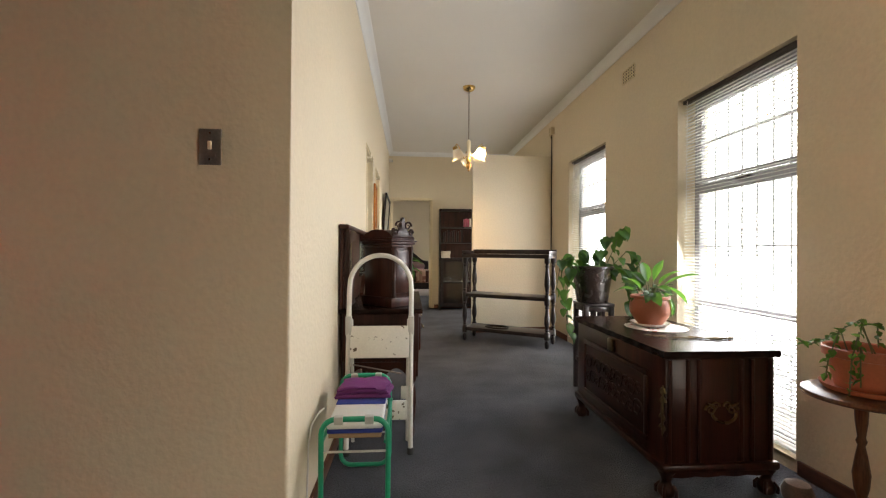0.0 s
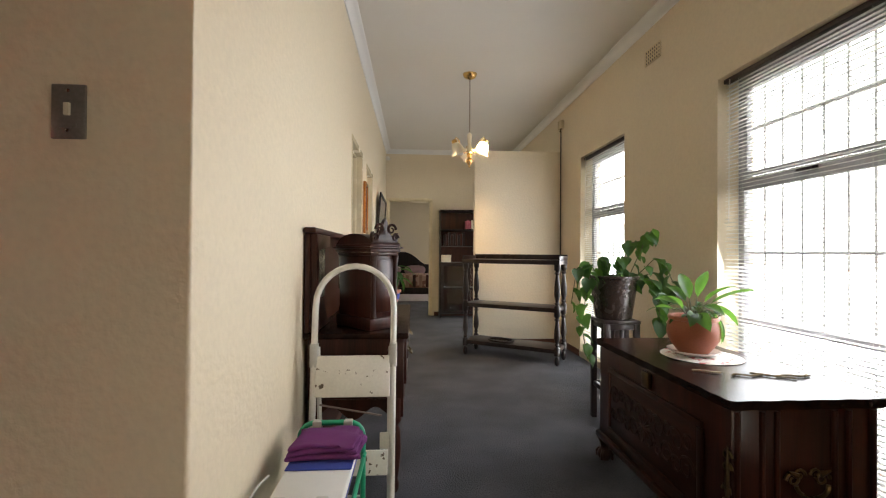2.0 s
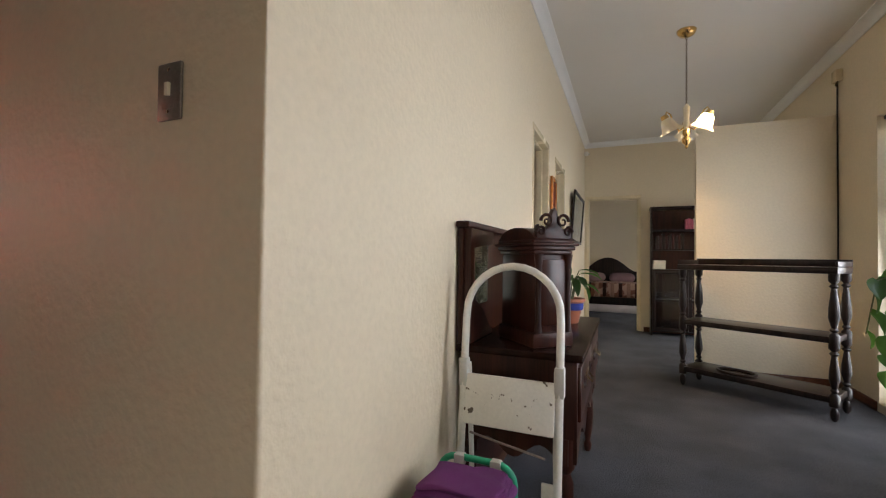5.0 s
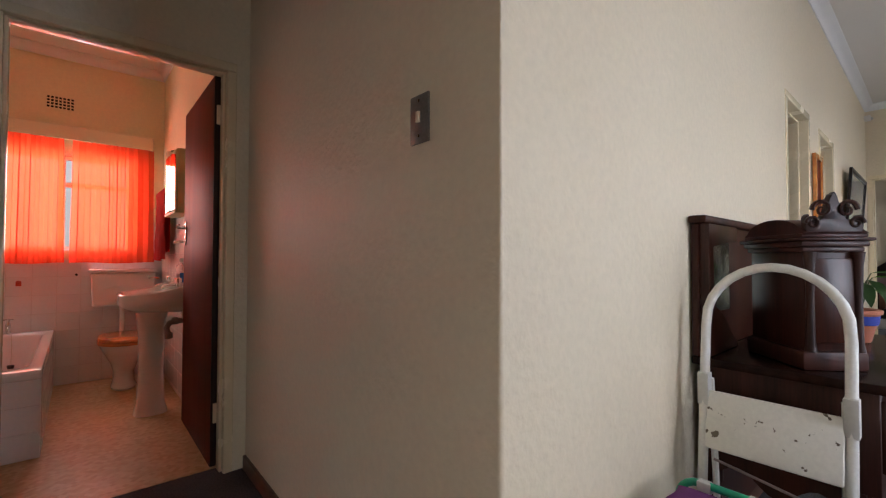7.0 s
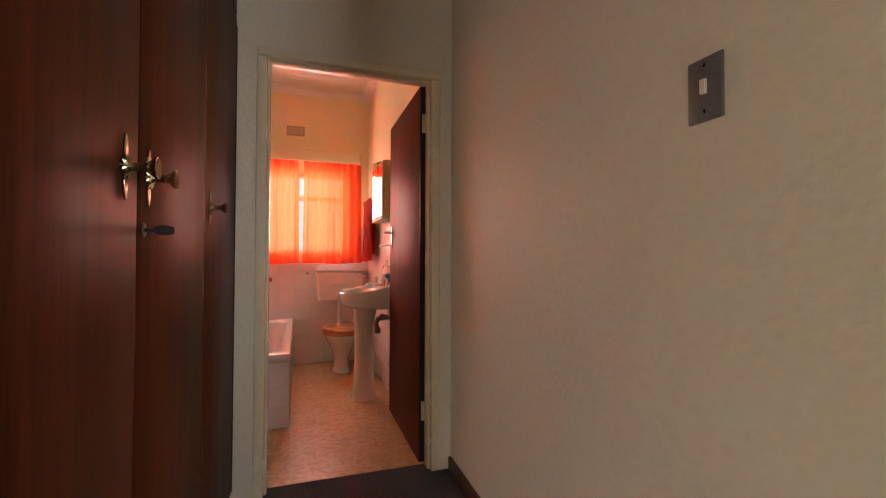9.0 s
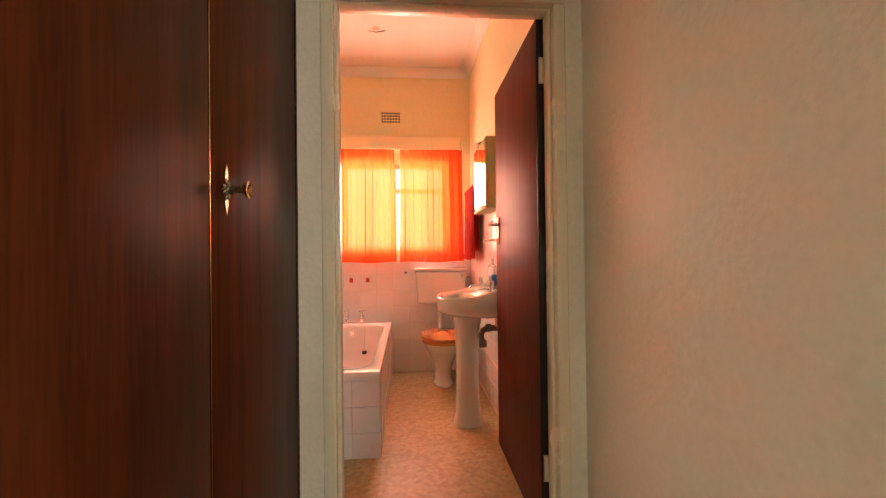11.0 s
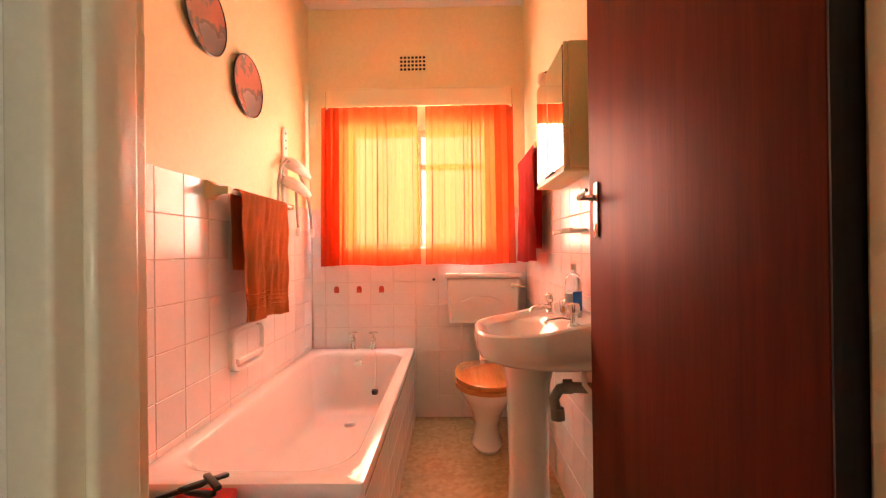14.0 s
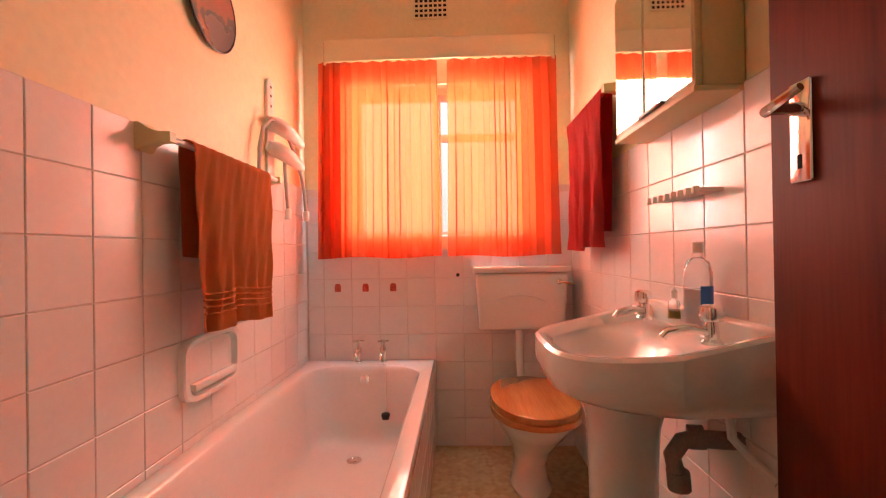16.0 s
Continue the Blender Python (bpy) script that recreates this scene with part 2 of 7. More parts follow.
def wall_mesh(axis, p0, p1, a0, a1, z0, z1, holes=()):
    """A wall from p0 to p1 thick that runs from a0 to a1, with openings (a0, a1, z0, z1) right through."""
    cuts_a = sorted({a0, a1, *[h[0] for h in holes], *[h[1] for h in holes]})
    cuts_z = sorted({z0, z1, *[h[2] for h in holes], *[h[3] for h in holes]})
    solid = set()
    for i in range(len(cuts_a) - 1):
        for j in range(len(cuts_z) - 1):
            ca, cz = (cuts_a[i] + cuts_a[i + 1]) / 2, (cuts_z[j] + cuts_z[j + 1]) / 2
            if not any(h[0] < ca < h[1] and h[2] < cz < h[3] for h in holes):
                solid.add((i, j))
    bm = bmesh.new()
    seen = {}

    def v(i, j, p):
        key = (i, j, p)
        if key not in seen:
            a, z = cuts_a[i], cuts_z[j]
            seen[key] = bm.verts.new((p, a, z) if axis == "x" else (a, p, z))
        return seen[key]
    for i, j in solid:
        for p in (p0, p1):
            bm.faces.new((v(i, j, p), v(i + 1, j, p), v(i + 1, j + 1, p), v(i, j + 1, p)))
        for di, dj, e in ((-1, 0, ((i, j), (i, j + 1))), (1, 0, ((i + 1, j), (i + 1, j + 1))), (0, -1, ((i, j), (i + 1, j))), (0, 1, ((i, j + 1), (i + 1, j + 1)))):
            if (i + di, j + dj) not in solid:
                (a, b), (c, d) = e
                bm.faces.new((v(a, b, p0), v(c, d, p0), v(c, d, p1), v(a, b, p1)))
    return bm


# plan
XL, XR, YS, YF, XD = -0.41, 1.89, 1.856, 8.42, -2.19
YC = 0.865
H, HB = 2.92, 2.84
BX0, BX1, BY0, BY1 = -4.70, -2.30, 0.385, 1.856
# the third span is an added opening, unseen past the divider
W1, W2, W_FILL = (2.35, 3.29), (4.42, 5.38), (6.62, 7.58)
WZ0, WZ1 = 0.06, 2.155

wl = wall_mesh("x", XL - 0.15, XL, YS, YF, 0, H, [(4.29, 4.95, 0, 2.04), (5.33, 5.95, 0, 2.02)])
arris = [e for e in wl.edges if all(abs(v.co.x - XL) < 1e-5 and abs(v.co.y - YS) < 1e-5 for v in e.verts)]
bmesh.ops.bevel(wl, geom=arris, offset=0.014, segments=5, profile=0.5, affect="EDGES")
structure(part("wall_left", wl, M_WALL), "cream plastered wall with two door openings", "wall")
SKEW = 0.04


def skewed(bm):
    """The passage wall runs slightly out of square."""
    for v in bm.verts:
        v.co.y += SKEW * min(1, max(0, (XL - 0.15 - v.co.x) / (XL - 0.15 - XD)))
    return bm


sw = wall_mesh("y", YS, YS + 0.15, XD, XL - 0.15, 0, H)
structure(part("wall_switch", skewed(sw), M_WALL), "cream plastered wall of the passage", "wall")
# the last three openings are unseen ones, cut for the added fill lamps
structure(part("wall_right", wall_mesh("x", XR, XR + 0.23, -1.6, 12.5, 0, H, [(*W1, WZ0, WZ1), (*W2, WZ0, WZ1), (-1.2, 0.1, 0.06, 0.94), (*W_FILL, WZ0, WZ1), (9.6, 11.0, 0.9, WZ1)]), M_WALL), "cream plastered wall with tall windows", "wall")
structure(part("wall_far", wall_mesh("y", YF, YF + 0.13, -1.9, XR, 0, H, [(-0.385, 0.40, 0, 2.06)]), M_WALL), "cream plastered wall with bedroom doorway", "wall")
structure(part("wall_divider", wall_mesh("y", 6.0, 6.1, 0.82, XR, 0, 2.36), M_WALL), "cream plastered dividing wall below ceiling height", "wall")
structure(part("wall_south", wall_mesh("y", -1.73, -1.6, -2.4, XR + 0.23, 0, H), M_WALL), "plain cream wall", "wall")
structure(part("wall_west", wall_mesh("x", -0.58, -0.45, -1.6, YC - 0.02, 0, H), M_WALL), "plain cream wall end", "wall")
structure(part("wall_bath_door", wall_mesh("x", BX1, XD, 0.25, YS + 0.19, 0, H, [(0.96, 1.822, 0, 2.06)]), M_WALL), "cream wall with bathroom doorway", "wall")
wall_bl = structure(part("wall_bath_left", wall_mesh("y", BY0 - 0.12, BY0, BX0 - 0.2, BX1, 0, HB), M_WALLB), "yellow painted bathroom wall over white tiles", "wall")
wall_bb = structure(part("wall_bath_back", wall_mesh("x", BX0 - 0.2, BX0, BY0, BY1 - 0.012, 0, HB, [(0.63, 1.61, 1.135, 1.975)]), M_WALLB), "yellow painted bathroom wall with window", "wall")
wall_br = structure(part("wall_bath_right", wall_mesh("y", BY1 - 0.012, BY1 + 0.15, BX0 - 0.2, BX1, 0, HB), M_WALLB), "yellow painted bathroom wall over white tiles", "wall")
structure(part("wall_bedroom_back", wall_mesh("y", 12.5, 12.63, -1.9, XR + 0.23, 0, H), M_WALL), "cream bedroom wall", "wall")
structure(part("wall_bedroom_left", wall_mesh("x", -2.03, -1.9, YS + 0.15, 12.63, 0, H), M_WALL), "plain cream wall", "wall")

fl = B(-2.03, XR + 0.1, YS + 0.05, 12.6, -0.1, 0)
box(fl, -2.28, XR + 0.1, -1.7, YS + 0.05, -0.1, 0)
structure(part("floor", fl, M_CARPET, soft=False), "worn grey-blue carpet", "floor")
structure(part("ceiling", B(-2.4, XR + 0.23, -1.73, 12.63, H, H + 0.1), M_CEIL, soft=False), "white painted ceiling", "ceiling")
structure(part("ceiling_bath", B(BX0 - 0.2, BX1, BY0 - 0.12, BY1 + 0.15, HB, HB + 0.08), M_CORN, soft=False), "white bathroom ceiling", "ceiling")

# more materials
def lino():
    m = mat("tan_mosaic_lino", (0.42, 0.27, 0.13), 0.42, 0.25, 5, 160, 0.1)
    nt = m.node_tree
    b = nt.nodes["Principled BSDF"]
    tc = nt.nodes.new("ShaderNodeTexCoord")
    mp = nt.nodes.new("ShaderNodeMapping")
    mp.inputs["Rotation"].default_value = (0, 0, radians(45))
    vo = nt.nodes.new("ShaderNodeTexVoronoi")
    vo.distance, vo.inputs["Scale"].default_value, vo.inputs["Randomness"].default_value = "CHEBYCHEV", 46, 0.3
    nt.links.new(tc.outputs["Object"], mp.inputs["Vector"])
    nt.links.new(mp.outputs[0], vo.inputs["Vector"])
    cr = nt.nodes.new("ShaderNodeValToRGB")
    cr.color_ramp.elements[0].color = (0.44, 0.29, 0.13, 1)
    cr.color_ramp.elements[1].color = (0.58, 0.43, 0.22, 1)
    sep = nt.nodes.new("ShaderNodeSeparateColor")
    nt.links.new(vo.outputs["Color"], sep.inputs[0])
    nt.links.new(sep.outputs[0], cr.inputs[0])
    nz = nt.nodes.new("ShaderNodeTexNoise")
    nz.inputs["Scale"].default_value, nz.inputs["Detail"].default_value = 3, 5
    mr = nt.nodes.new("ShaderNodeMapRange")
    mr.inputs["To Min"].default_value, mr.inputs["To Max"].default_value = 0.65, 1.2
    nt.links.new(nz.outputs["Fac"], mr.inputs["Value"])
    sc = nt.nodes.new("ShaderNodeVectorMath")
    sc.operation = "SCALE"
    nt.links.new(cr.outputs[0], sc.inputs[0])
    nt.links.new(mr.outputs[0], sc.inputs["Scale"])
    nt.links.new(sc.outputs[0], b.inputs["Base Color"])
    return m


def stained(name, color, stain, amount=0.62, scale=14, rough=0.45):
    """Paint with chips and marks of another colour."""
    m = mat(name, color, rough, 0.08, 5, 90, 0.1)
    nt = m.node_tree
    b = nt.nodes["Principled BSDF"]
    tc = nt.nodes.new("ShaderNodeTexCoord")
    nz = nt.nodes.new("ShaderNodeTexNoise")
    nz.inputs["Scale"].default_value, nz.inputs["Detail"].default_value = scale, 8
    nt.links.new(tc.outputs["Object"], nz.inputs["Vector"])
    cr = nt.nodes.new("ShaderNodeValToRGB")
    cr.color_ramp.elements[0].position, cr.color_ramp.elements[1].position = amount, amount + 0.02
    nt.links.new(nz.outputs["Fac"], cr.inputs[0])
    mx = nt.nodes.new("ShaderNodeMix")
    mx.data_type = "RGBA"
    src = b.inputs["Base Color"].links[0].from_socket
    nt.links.new(cr.outputs[0], mx.inputs[0])
    nt.links.new(src, mx.inputs[6])
    mx.inputs[7].default_value = (*stain, 1)
    nt.links.new(mx.outputs[2], b.inputs["Base Color"])
    return m


M_LINO = lino()
M_SLAT = cloth_through("white_blind_slat", (0.78, 0.77, 0.74), (0.85, 0.85, 0.83), 0.4, 0.0, 90)
M_ALU = mat("grey_window_metal", (0.36, 0.36, 0.38), 0.45, 0.1, 6, 120, 0.05, metal=0.3)
M_BARS = mat("white_bar_paint", (0.42, 0.42, 0.42), 0.5, 0.1, 6, 120, 0.1)
M_DARKRAIL = mat("dark_headrail", (0.05, 0.035, 0.03), 0.4, 0.1, 6, 120, 0.05)
M_TERRA = mat("terracotta_plastic", (0.38, 0.115, 0.055), 0.5, 0.14, 9, 140, 0.15)
M_SOIL = mat("potting_soil", (0.035, 0.022, 0.014), 0.95, 0.5, 30, 200, 1.0, dist=0.01)
M_LEAF = cloth_through("green_leaf", (0.04, 0.10, 0.02), (0.11, 0.24, 0.03), 0.4, 0.1, 120)
M_LEAFD = cloth_through("dark_green_leaf", (0.025, 0.065, 0.017), (0.06, 0.14, 0.022), 0.4, 0.1, 120)
M_STEM = mat("green_stem", (0.09, 0.10, 0.035), 0.6, 0.2, 20, 120, 0.1)
M_BUCKET = mat("dark_glazed_pot", (0.03, 0.02, 0.016), 0.25, 0.3, 12, 120, 0.1, coat=0.4)
M_WHITEP = mat("white_enamel_tube", (0.74, 0.72, 0.66), 0.38, 0.1, 8, 100, 0.08)
M_STEP = stained("worn_white_step", (0.76, 0.74, 0.67), (0.12, 0.09, 0.06), 0.615, 30)
M_GREEN = mat("green_tube_paint", (0.015, 0.33, 0.17), 0.35, 0.1, 8, 100, 0.05)
M_CLIP = mat("grey_plastic_clip", (0.55, 0.54, 0.50), 0.5, 0.08, 8, 100, 0.05)
M_PURPLE = mat("purple_towelling", (0.17, 0.032, 0.165), 0.95, 0.25, 12, 700, 0.9, dist=0.004)
M_BLUE = mat("blue_cloth", (0.03, 0.05, 0.28), 0.9, 0.2, 12, 600, 0.5)
M_CANVAS = mat("white_cushion_cloth", (0.72, 0.71, 0.68), 0.9, 0.08, 10, 500, 0.4)
M_PLY = wood("pale_wood_board", (0.28, 0.17, 0.09), (0.45, 0.30, 0.17), 0.5, 0)
M_RUBBER = mat("black_rubber", (0.02, 0.02, 0.02), 0.7, 0.15, 10, 150, 0.1)
M_OAK = wood("turned_brown_wood", (0.06, 0.025, 0.012), (0.18, 0.08, 0.035), 0.35, 2)
M_TOPW = wood("dark_table_top", (0.009, 0.004, 0.003), (0.028, 0.010, 0.006), 0.26, 1, 9, 0.0)
M_TOPW.node_tree.nodes["Principled BSDF"].inputs["Specular IOR Level"].default_value = 0.12
M_CARVE = wood("carved_mahogany", (0.014, 0.0045, 0.003), (0.045, 0.014, 0.008), 0.42, 1, 12, 0.1)
M_MAHOGX = wood("mahogany_end_panel", (0.016, 0.005, 0.003), (0.056, 0.015, 0.008), 0.30, 2, 8, 0.15)
M_MIRROR = mat("mirror_silver", (0.86, 0.87, 0.87), 0.02, 0.0, 5, 50, 0.0, metal=1, rvar=0.01)
M_OLDMIRROR = stained("aged_mirror", (0.50, 0.52, 0.45), (0.10, 0.12, 0.06), 0.52, 24, 0.15)
M_OLDMIRROR.node_tree.nodes["Principled BSDF"].inputs["Metallic"].default_value = 0.7
M_DOILY = stained("printed_table_mat", (0.72, 0.68, 0.62), (0.45, 0.10, 0.10), 0.56, 26, 0.8)
M_SHADE = cloth_through("frosted_glass_shade", (0.80, 0.72, 0.58), (0.9, 0.82, 0.66), 0.25, 0.0, 50)
M_PORC = mat("cream_porcelain", (0.80, 0.72, 0.55), 0.2, 0.05, 8, 80, 0.0, coat=0.5)
M_CURTAIN = cloth_through("orange_curtain_cloth", (0.70, 0.085, 0.02), (0.82, 0.045, 0.010), 0.85, 0.35, 700)
nt_c = M_CURTAIN.node_tree
weave = nt_c.nodes.new("ShaderNodeBsdfTransparent")
weave.inputs["Color"].default_value = (1, 0.87, 0.64, 1)
thin = nt_c.nodes.new("ShaderNodeMixShader")
thin.inputs[0].default_value = 0.22
out_c = nt_c.nodes["Material Output"]
nt_c.links.new(out_c.inputs["Surface"].links[0].from_socket, thin.inputs[1])
nt_c.links.new(weave.outputs[0], thin.inputs[2])
nt_c.links.new(thin.outputs[0], out_c.inputs["Surface"])
M_TOWELO = mat("orange_towelling", (0.60, 0.17, 0.03), 0.95, 0.22, 10, 600, 0.9, dist=0.004)
M_TOWELR = mat("red_towelling", (0.62, 0.032, 0.03), 0.95, 0.25, 10, 600, 0.9, dist=0.004)
M_SEAT = wood("varnished_pine_seat", (0.42, 0.15, 0.035), (0.62, 0.28, 0.08), 0.2, 0, 8, 0.6)
M_CREAMP = mat("cream_cabinet_paint", (0.66, 0.56, 0.30), 0.4, 0.06, 5, 90, 0.06)
M_PELMET = mat("cream_gloss_paint", (0.82, 0.74, 0.50), 0.16, 0.04, 4, 90, 0.03, coat=0.4)
M_PLASW = mat("white_plastic", (0.78, 0.74, 0.68), 0.4, 0.06, 8, 90, 0.03)
M_HOSE = mat("grey_rubber_hose", (0.42, 0.36, 0.32), 0.5, 0.12, 20, 200, 0.1)
M_PIPE = mat("old_grey_pipe", (0.26, 0.20, 0.17), 0.6, 0.3, 15, 150, 0.3)
M_RED = mat("red_motif", (0.48, 0.07, 0.045), 0.3, 0.3, 60, 150, 0.0)
M_KNOB = mat("dull_brass", (0.50, 0.42, 0.26), 0.24, 0.12, 12, 120, 0.0, metal=1)
M_HOLE = mat("dark_void", (0.01, 0.008, 0.006), 0.95, 0.2, 8, 90, 0.0)
M_PLATE = stained("painted_plate_face", (0.42, 0.22, 0.17), (0.22, 0.20, 0.20), 0.5, 9, 0.25)
M_GREY = mat("silver_grey_plate", (0.24, 0.22, 0.20), 0.38, 0.2, 9, 120, 0.05, metal=0.5)
M_CANG = mat("green_can", (0.09, 0.38, 0.03), 0.3, 0.1, 9, 90, 0.0)
M_CAND = mat("dark_green_can", (0.012, 0.055, 0.018), 0.3, 0.5, 25, 90, 0.0)
M_BOTTLE = glass("clear_plastic_bottle", (0.93, 0.95, 0.98), 0.08, 1.3)
M_LABELB = mat("blue_label", (0.02, 0.16, 0.55), 0.4, 0.1, 9, 90, 0.0)
M_LIQUID = mat("amber_liquid", (0.40, 0.24, 0.05), 0.2, 0.1, 9, 90, 0.0)
M_BLACKP = mat("black_plastic", (0.015, 0.013, 0.014), 0.4, 0.2, 9, 90, 0.0)
M_QUILT = stained("brown_plaid_quilt", (0.20, 0.08, 0.05), (0.42, 0.26, 0.20), 0.5, 5, 0.9)
M_BAND = mat("tan_quilt_band", (0.30, 0.17, 0.12), 0.9, 0.2, 8, 300, 0.3)
M_SHEET = mat("pale_bed_linen", (0.66, 0.60, 0.60), 0.9, 0.08, 6, 300, 0.3)
M_PINK = mat("dusty_pink_pillow", (0.28, 0.16, 0.17), 0.9, 0.15, 8, 300, 0.3)
M_BOOKR = mat("red_book_cover", (0.35, 0.06, 0.09), 0.6, 0.4, 25, 120, 0.0)
M_PAPER = mat("cream_paper", (0.66, 0.58, 0.44), 0.8, 0.1, 12, 120, 0.0)
M_BULB = bpy.data.materials.new("lit_bulb")
nt_b, b_b = nodes_of(M_BULB)
b_b.inputs["Emission Color"].default_value, b_b.inputs["Emission Strength"].default_value = (1, 0.64, 0.28, 1), 1500

# outside: a pale, bright distance beyond the glass
M_OUT = bpy.data.materials.new("bright_overcast_distance")
nt_o, b_o = nodes_of(M_OUT)
b_o.inputs["Base Color"].default_value = (0.8, 0.8, 0.8, 1)
b_o.inputs["Emission Color"].default_value, b_o.inputs["Emission Strength"].default_value = (0.97, 1.0, 1.0, 1), 7.0
structure(part("backdrop", B(9.0, 9.1, -20, 30, -2, 14), M_OUT, soft=False), "bright white overcast distance", "backdrop")
M_OUT2 = bpy.data.materials.new("hazy_bright_distance")
nt_o2, b_o2 = nodes_of(M_OUT2)
b_o2.inputs["Base Color"].default_value = (0.1, 0.1, 0.1, 1)
b_o2.inputs["Emission Color"].default_value, b_o2.inputs["Emission Strength"].default_value = (1.0, 0.96, 0.88, 1), 0.45
structure(part("backdrop", B(-7.1, -7.0, -8, 10, -0.149, 9), M_OUT2, soft=False), "bright white overcast distance", "backdrop")
M_PAVE = mat("pale_paving", (0.40, 0.39, 0.36), 0.9, 0.15, 2, 80, 0.3)
structure(part("ground", B(-60, 60, -60, 60, -0.35, -0.15), M_PAVE, soft=False), "pale sunlit paving outside", "ground")


# frames, cornices, skirtings
def cornice(name, pts):
    """A coved strip of plaster along an inner edge: start, end, inward direction and height."""
    (x0, y0), (x1, y1), (nx, ny), z = pts
    prof = [(0, -0.07), (0.008, -0.07), (0.012, -0.058)] + [(0.075 - 0.06 * math.cos(radians(a)), -0.058 + 0.048 * math.sin(radians(a))) for a in (20, 45, 70, 90)] + [(0.078, -0.008), (0.078, 0), (0, 0)]
    bm = bmesh.new()
    a = [bm.verts.new((x0 + nx * d, y0 + ny * d, z + h)) for d, h in prof]
    b = [bm.verts.new((x1 + nx * d, y1 + ny * d, z + h)) for d, h in prof]
    n = len(prof)
    bm.faces.new(a)
    bm.faces.new(b[::-1])
    for i in range(n):
        bm.faces.new((a[i], b[i], b[(i + 1) % n], a[(i + 1) % n]))
    structure(part(name, bm, M_CORN), "white coved plaster cornice", "cornice")


for c in (((XL, YS), (XL, YF), (1, 0), H), ((XR, -1.6), (XR, YF), (-1, 0), H), ((XL, YF), (XR, YF), (0, -1), H), ((XD, YS + SKEW), (XL, YS), (0, -1), H), ((XD, YC), (XD, YS + SKEW), (1, 0), H),
          ((BX0, BY0), (BX1, BY0), (0, 1), HB), ((BX0, BY1 - 0.012), (BX1, BY1 - 0.012), (0, -1), HB), ((BX0, BY0), (BX0, BY1), (1, 0), HB), ((BX1, BY0), (BX1, BY1), (-1, 0), HB)):
    cornice("cornice", c)


def skirting(x0, x1, y0, y1):
    bm = B(x0, x1, y0, y1, 0, 0.07, bevel=0.004)
    structure(part("baseboard", bm, M_SKIRT), "dark varnished wooden skirting", "baseboard")


skirting(XL, XL + 0.016, YS, 4.27)
skirting(XL, XL + 0.016, 4.96, 5.31)
skirting(XL, XL + 0.016, 5.96, YF)
skirting(XR - 0.016, XR, -1.6, 2.33)
skirting(XR - 0.016, XR, 3.31, 4.40)
skirting(XR - 0.016, XR, 5.40, 6.0)
structure(part("baseboard", skewed(B(XD + 0.01, XL, YS - 0.016, YS, 0, 0.07, bevel=0.004)), M_SKIRT), "dark varnished wooden skirting", "baseboard")
skirting(0.45, XR, YF - 0.016, YF)
skirting(0.82, XR, 5.984, 6.0)


def door_frame(name, axis, p0, p1, a0, a1, top, label, face=0.032, lip=0.006):
    """A pressed steel frame round an opening: two jambs and a head, with a stop down the middle."""
    bm = bmesh.new()
    def put(u0, u1, q0, q1, z0, z1):
        if axis == "x":
            box(bm, q0, q1, u0, u1, z0, z1, bevel=0.0055, seg=3)
        else:
            box(bm, u0, u1, q0, q1, z0, z1, bevel=0.0055, seg=3)
    lo, hi = min(p0, p1) - lip, max(p0, p1) + lip
    mid = (lo + hi) / 2
    for u0, u1, s0, s1 in ((a0 - 0.012, a0 + face, a0 + face, a0 + face + 0.012), (a1 - face, a1 + 0.012, a1 - face - 0.012, a1 - face)):
        put(u0, u1, lo, hi, 0, top - face - 0.0015)
        put(s0 - 0.001, s1 + 0.001, mid - 0.03, mid + 0.03, 0, top - face - 0.0015)
    put(a0 - 0.012, a1 + 0.012, lo, hi, top - face, top + 0.012)
    put(a0 + face, a1 - face, mid - 0.03, mid + 0.03, top - face - 0.0125, top - face + 0.001)
    return structure(part(name, bm, M_FRAME), label, "door frame")


door_frame("door_1", "x", XD, BX1, 0.96, 1.822, 2.06, "cream enamelled steel bathroom door frame")
door_frame("door_2", "x", XL, XL - 0.15, 4.29, 4.95, 2.04, "cream enamelled steel door frame")
door_frame("door_3", "x", XL, XL - 0.15, 5.33, 5.95, 2.02, "cream enamelled steel door frame")
door_frame("door_4", "y", YF, YF + 0.13, -0.385, 0.40, 2.06, "cream enamelled steel bedroom door frame")
structure(part("wall_room_behind", wall_mesh("x", -1.75, -1.65, YS + 0.15, YF, 0, H), M_WALL), "cream wall of the rooms behind the doors", "wall")


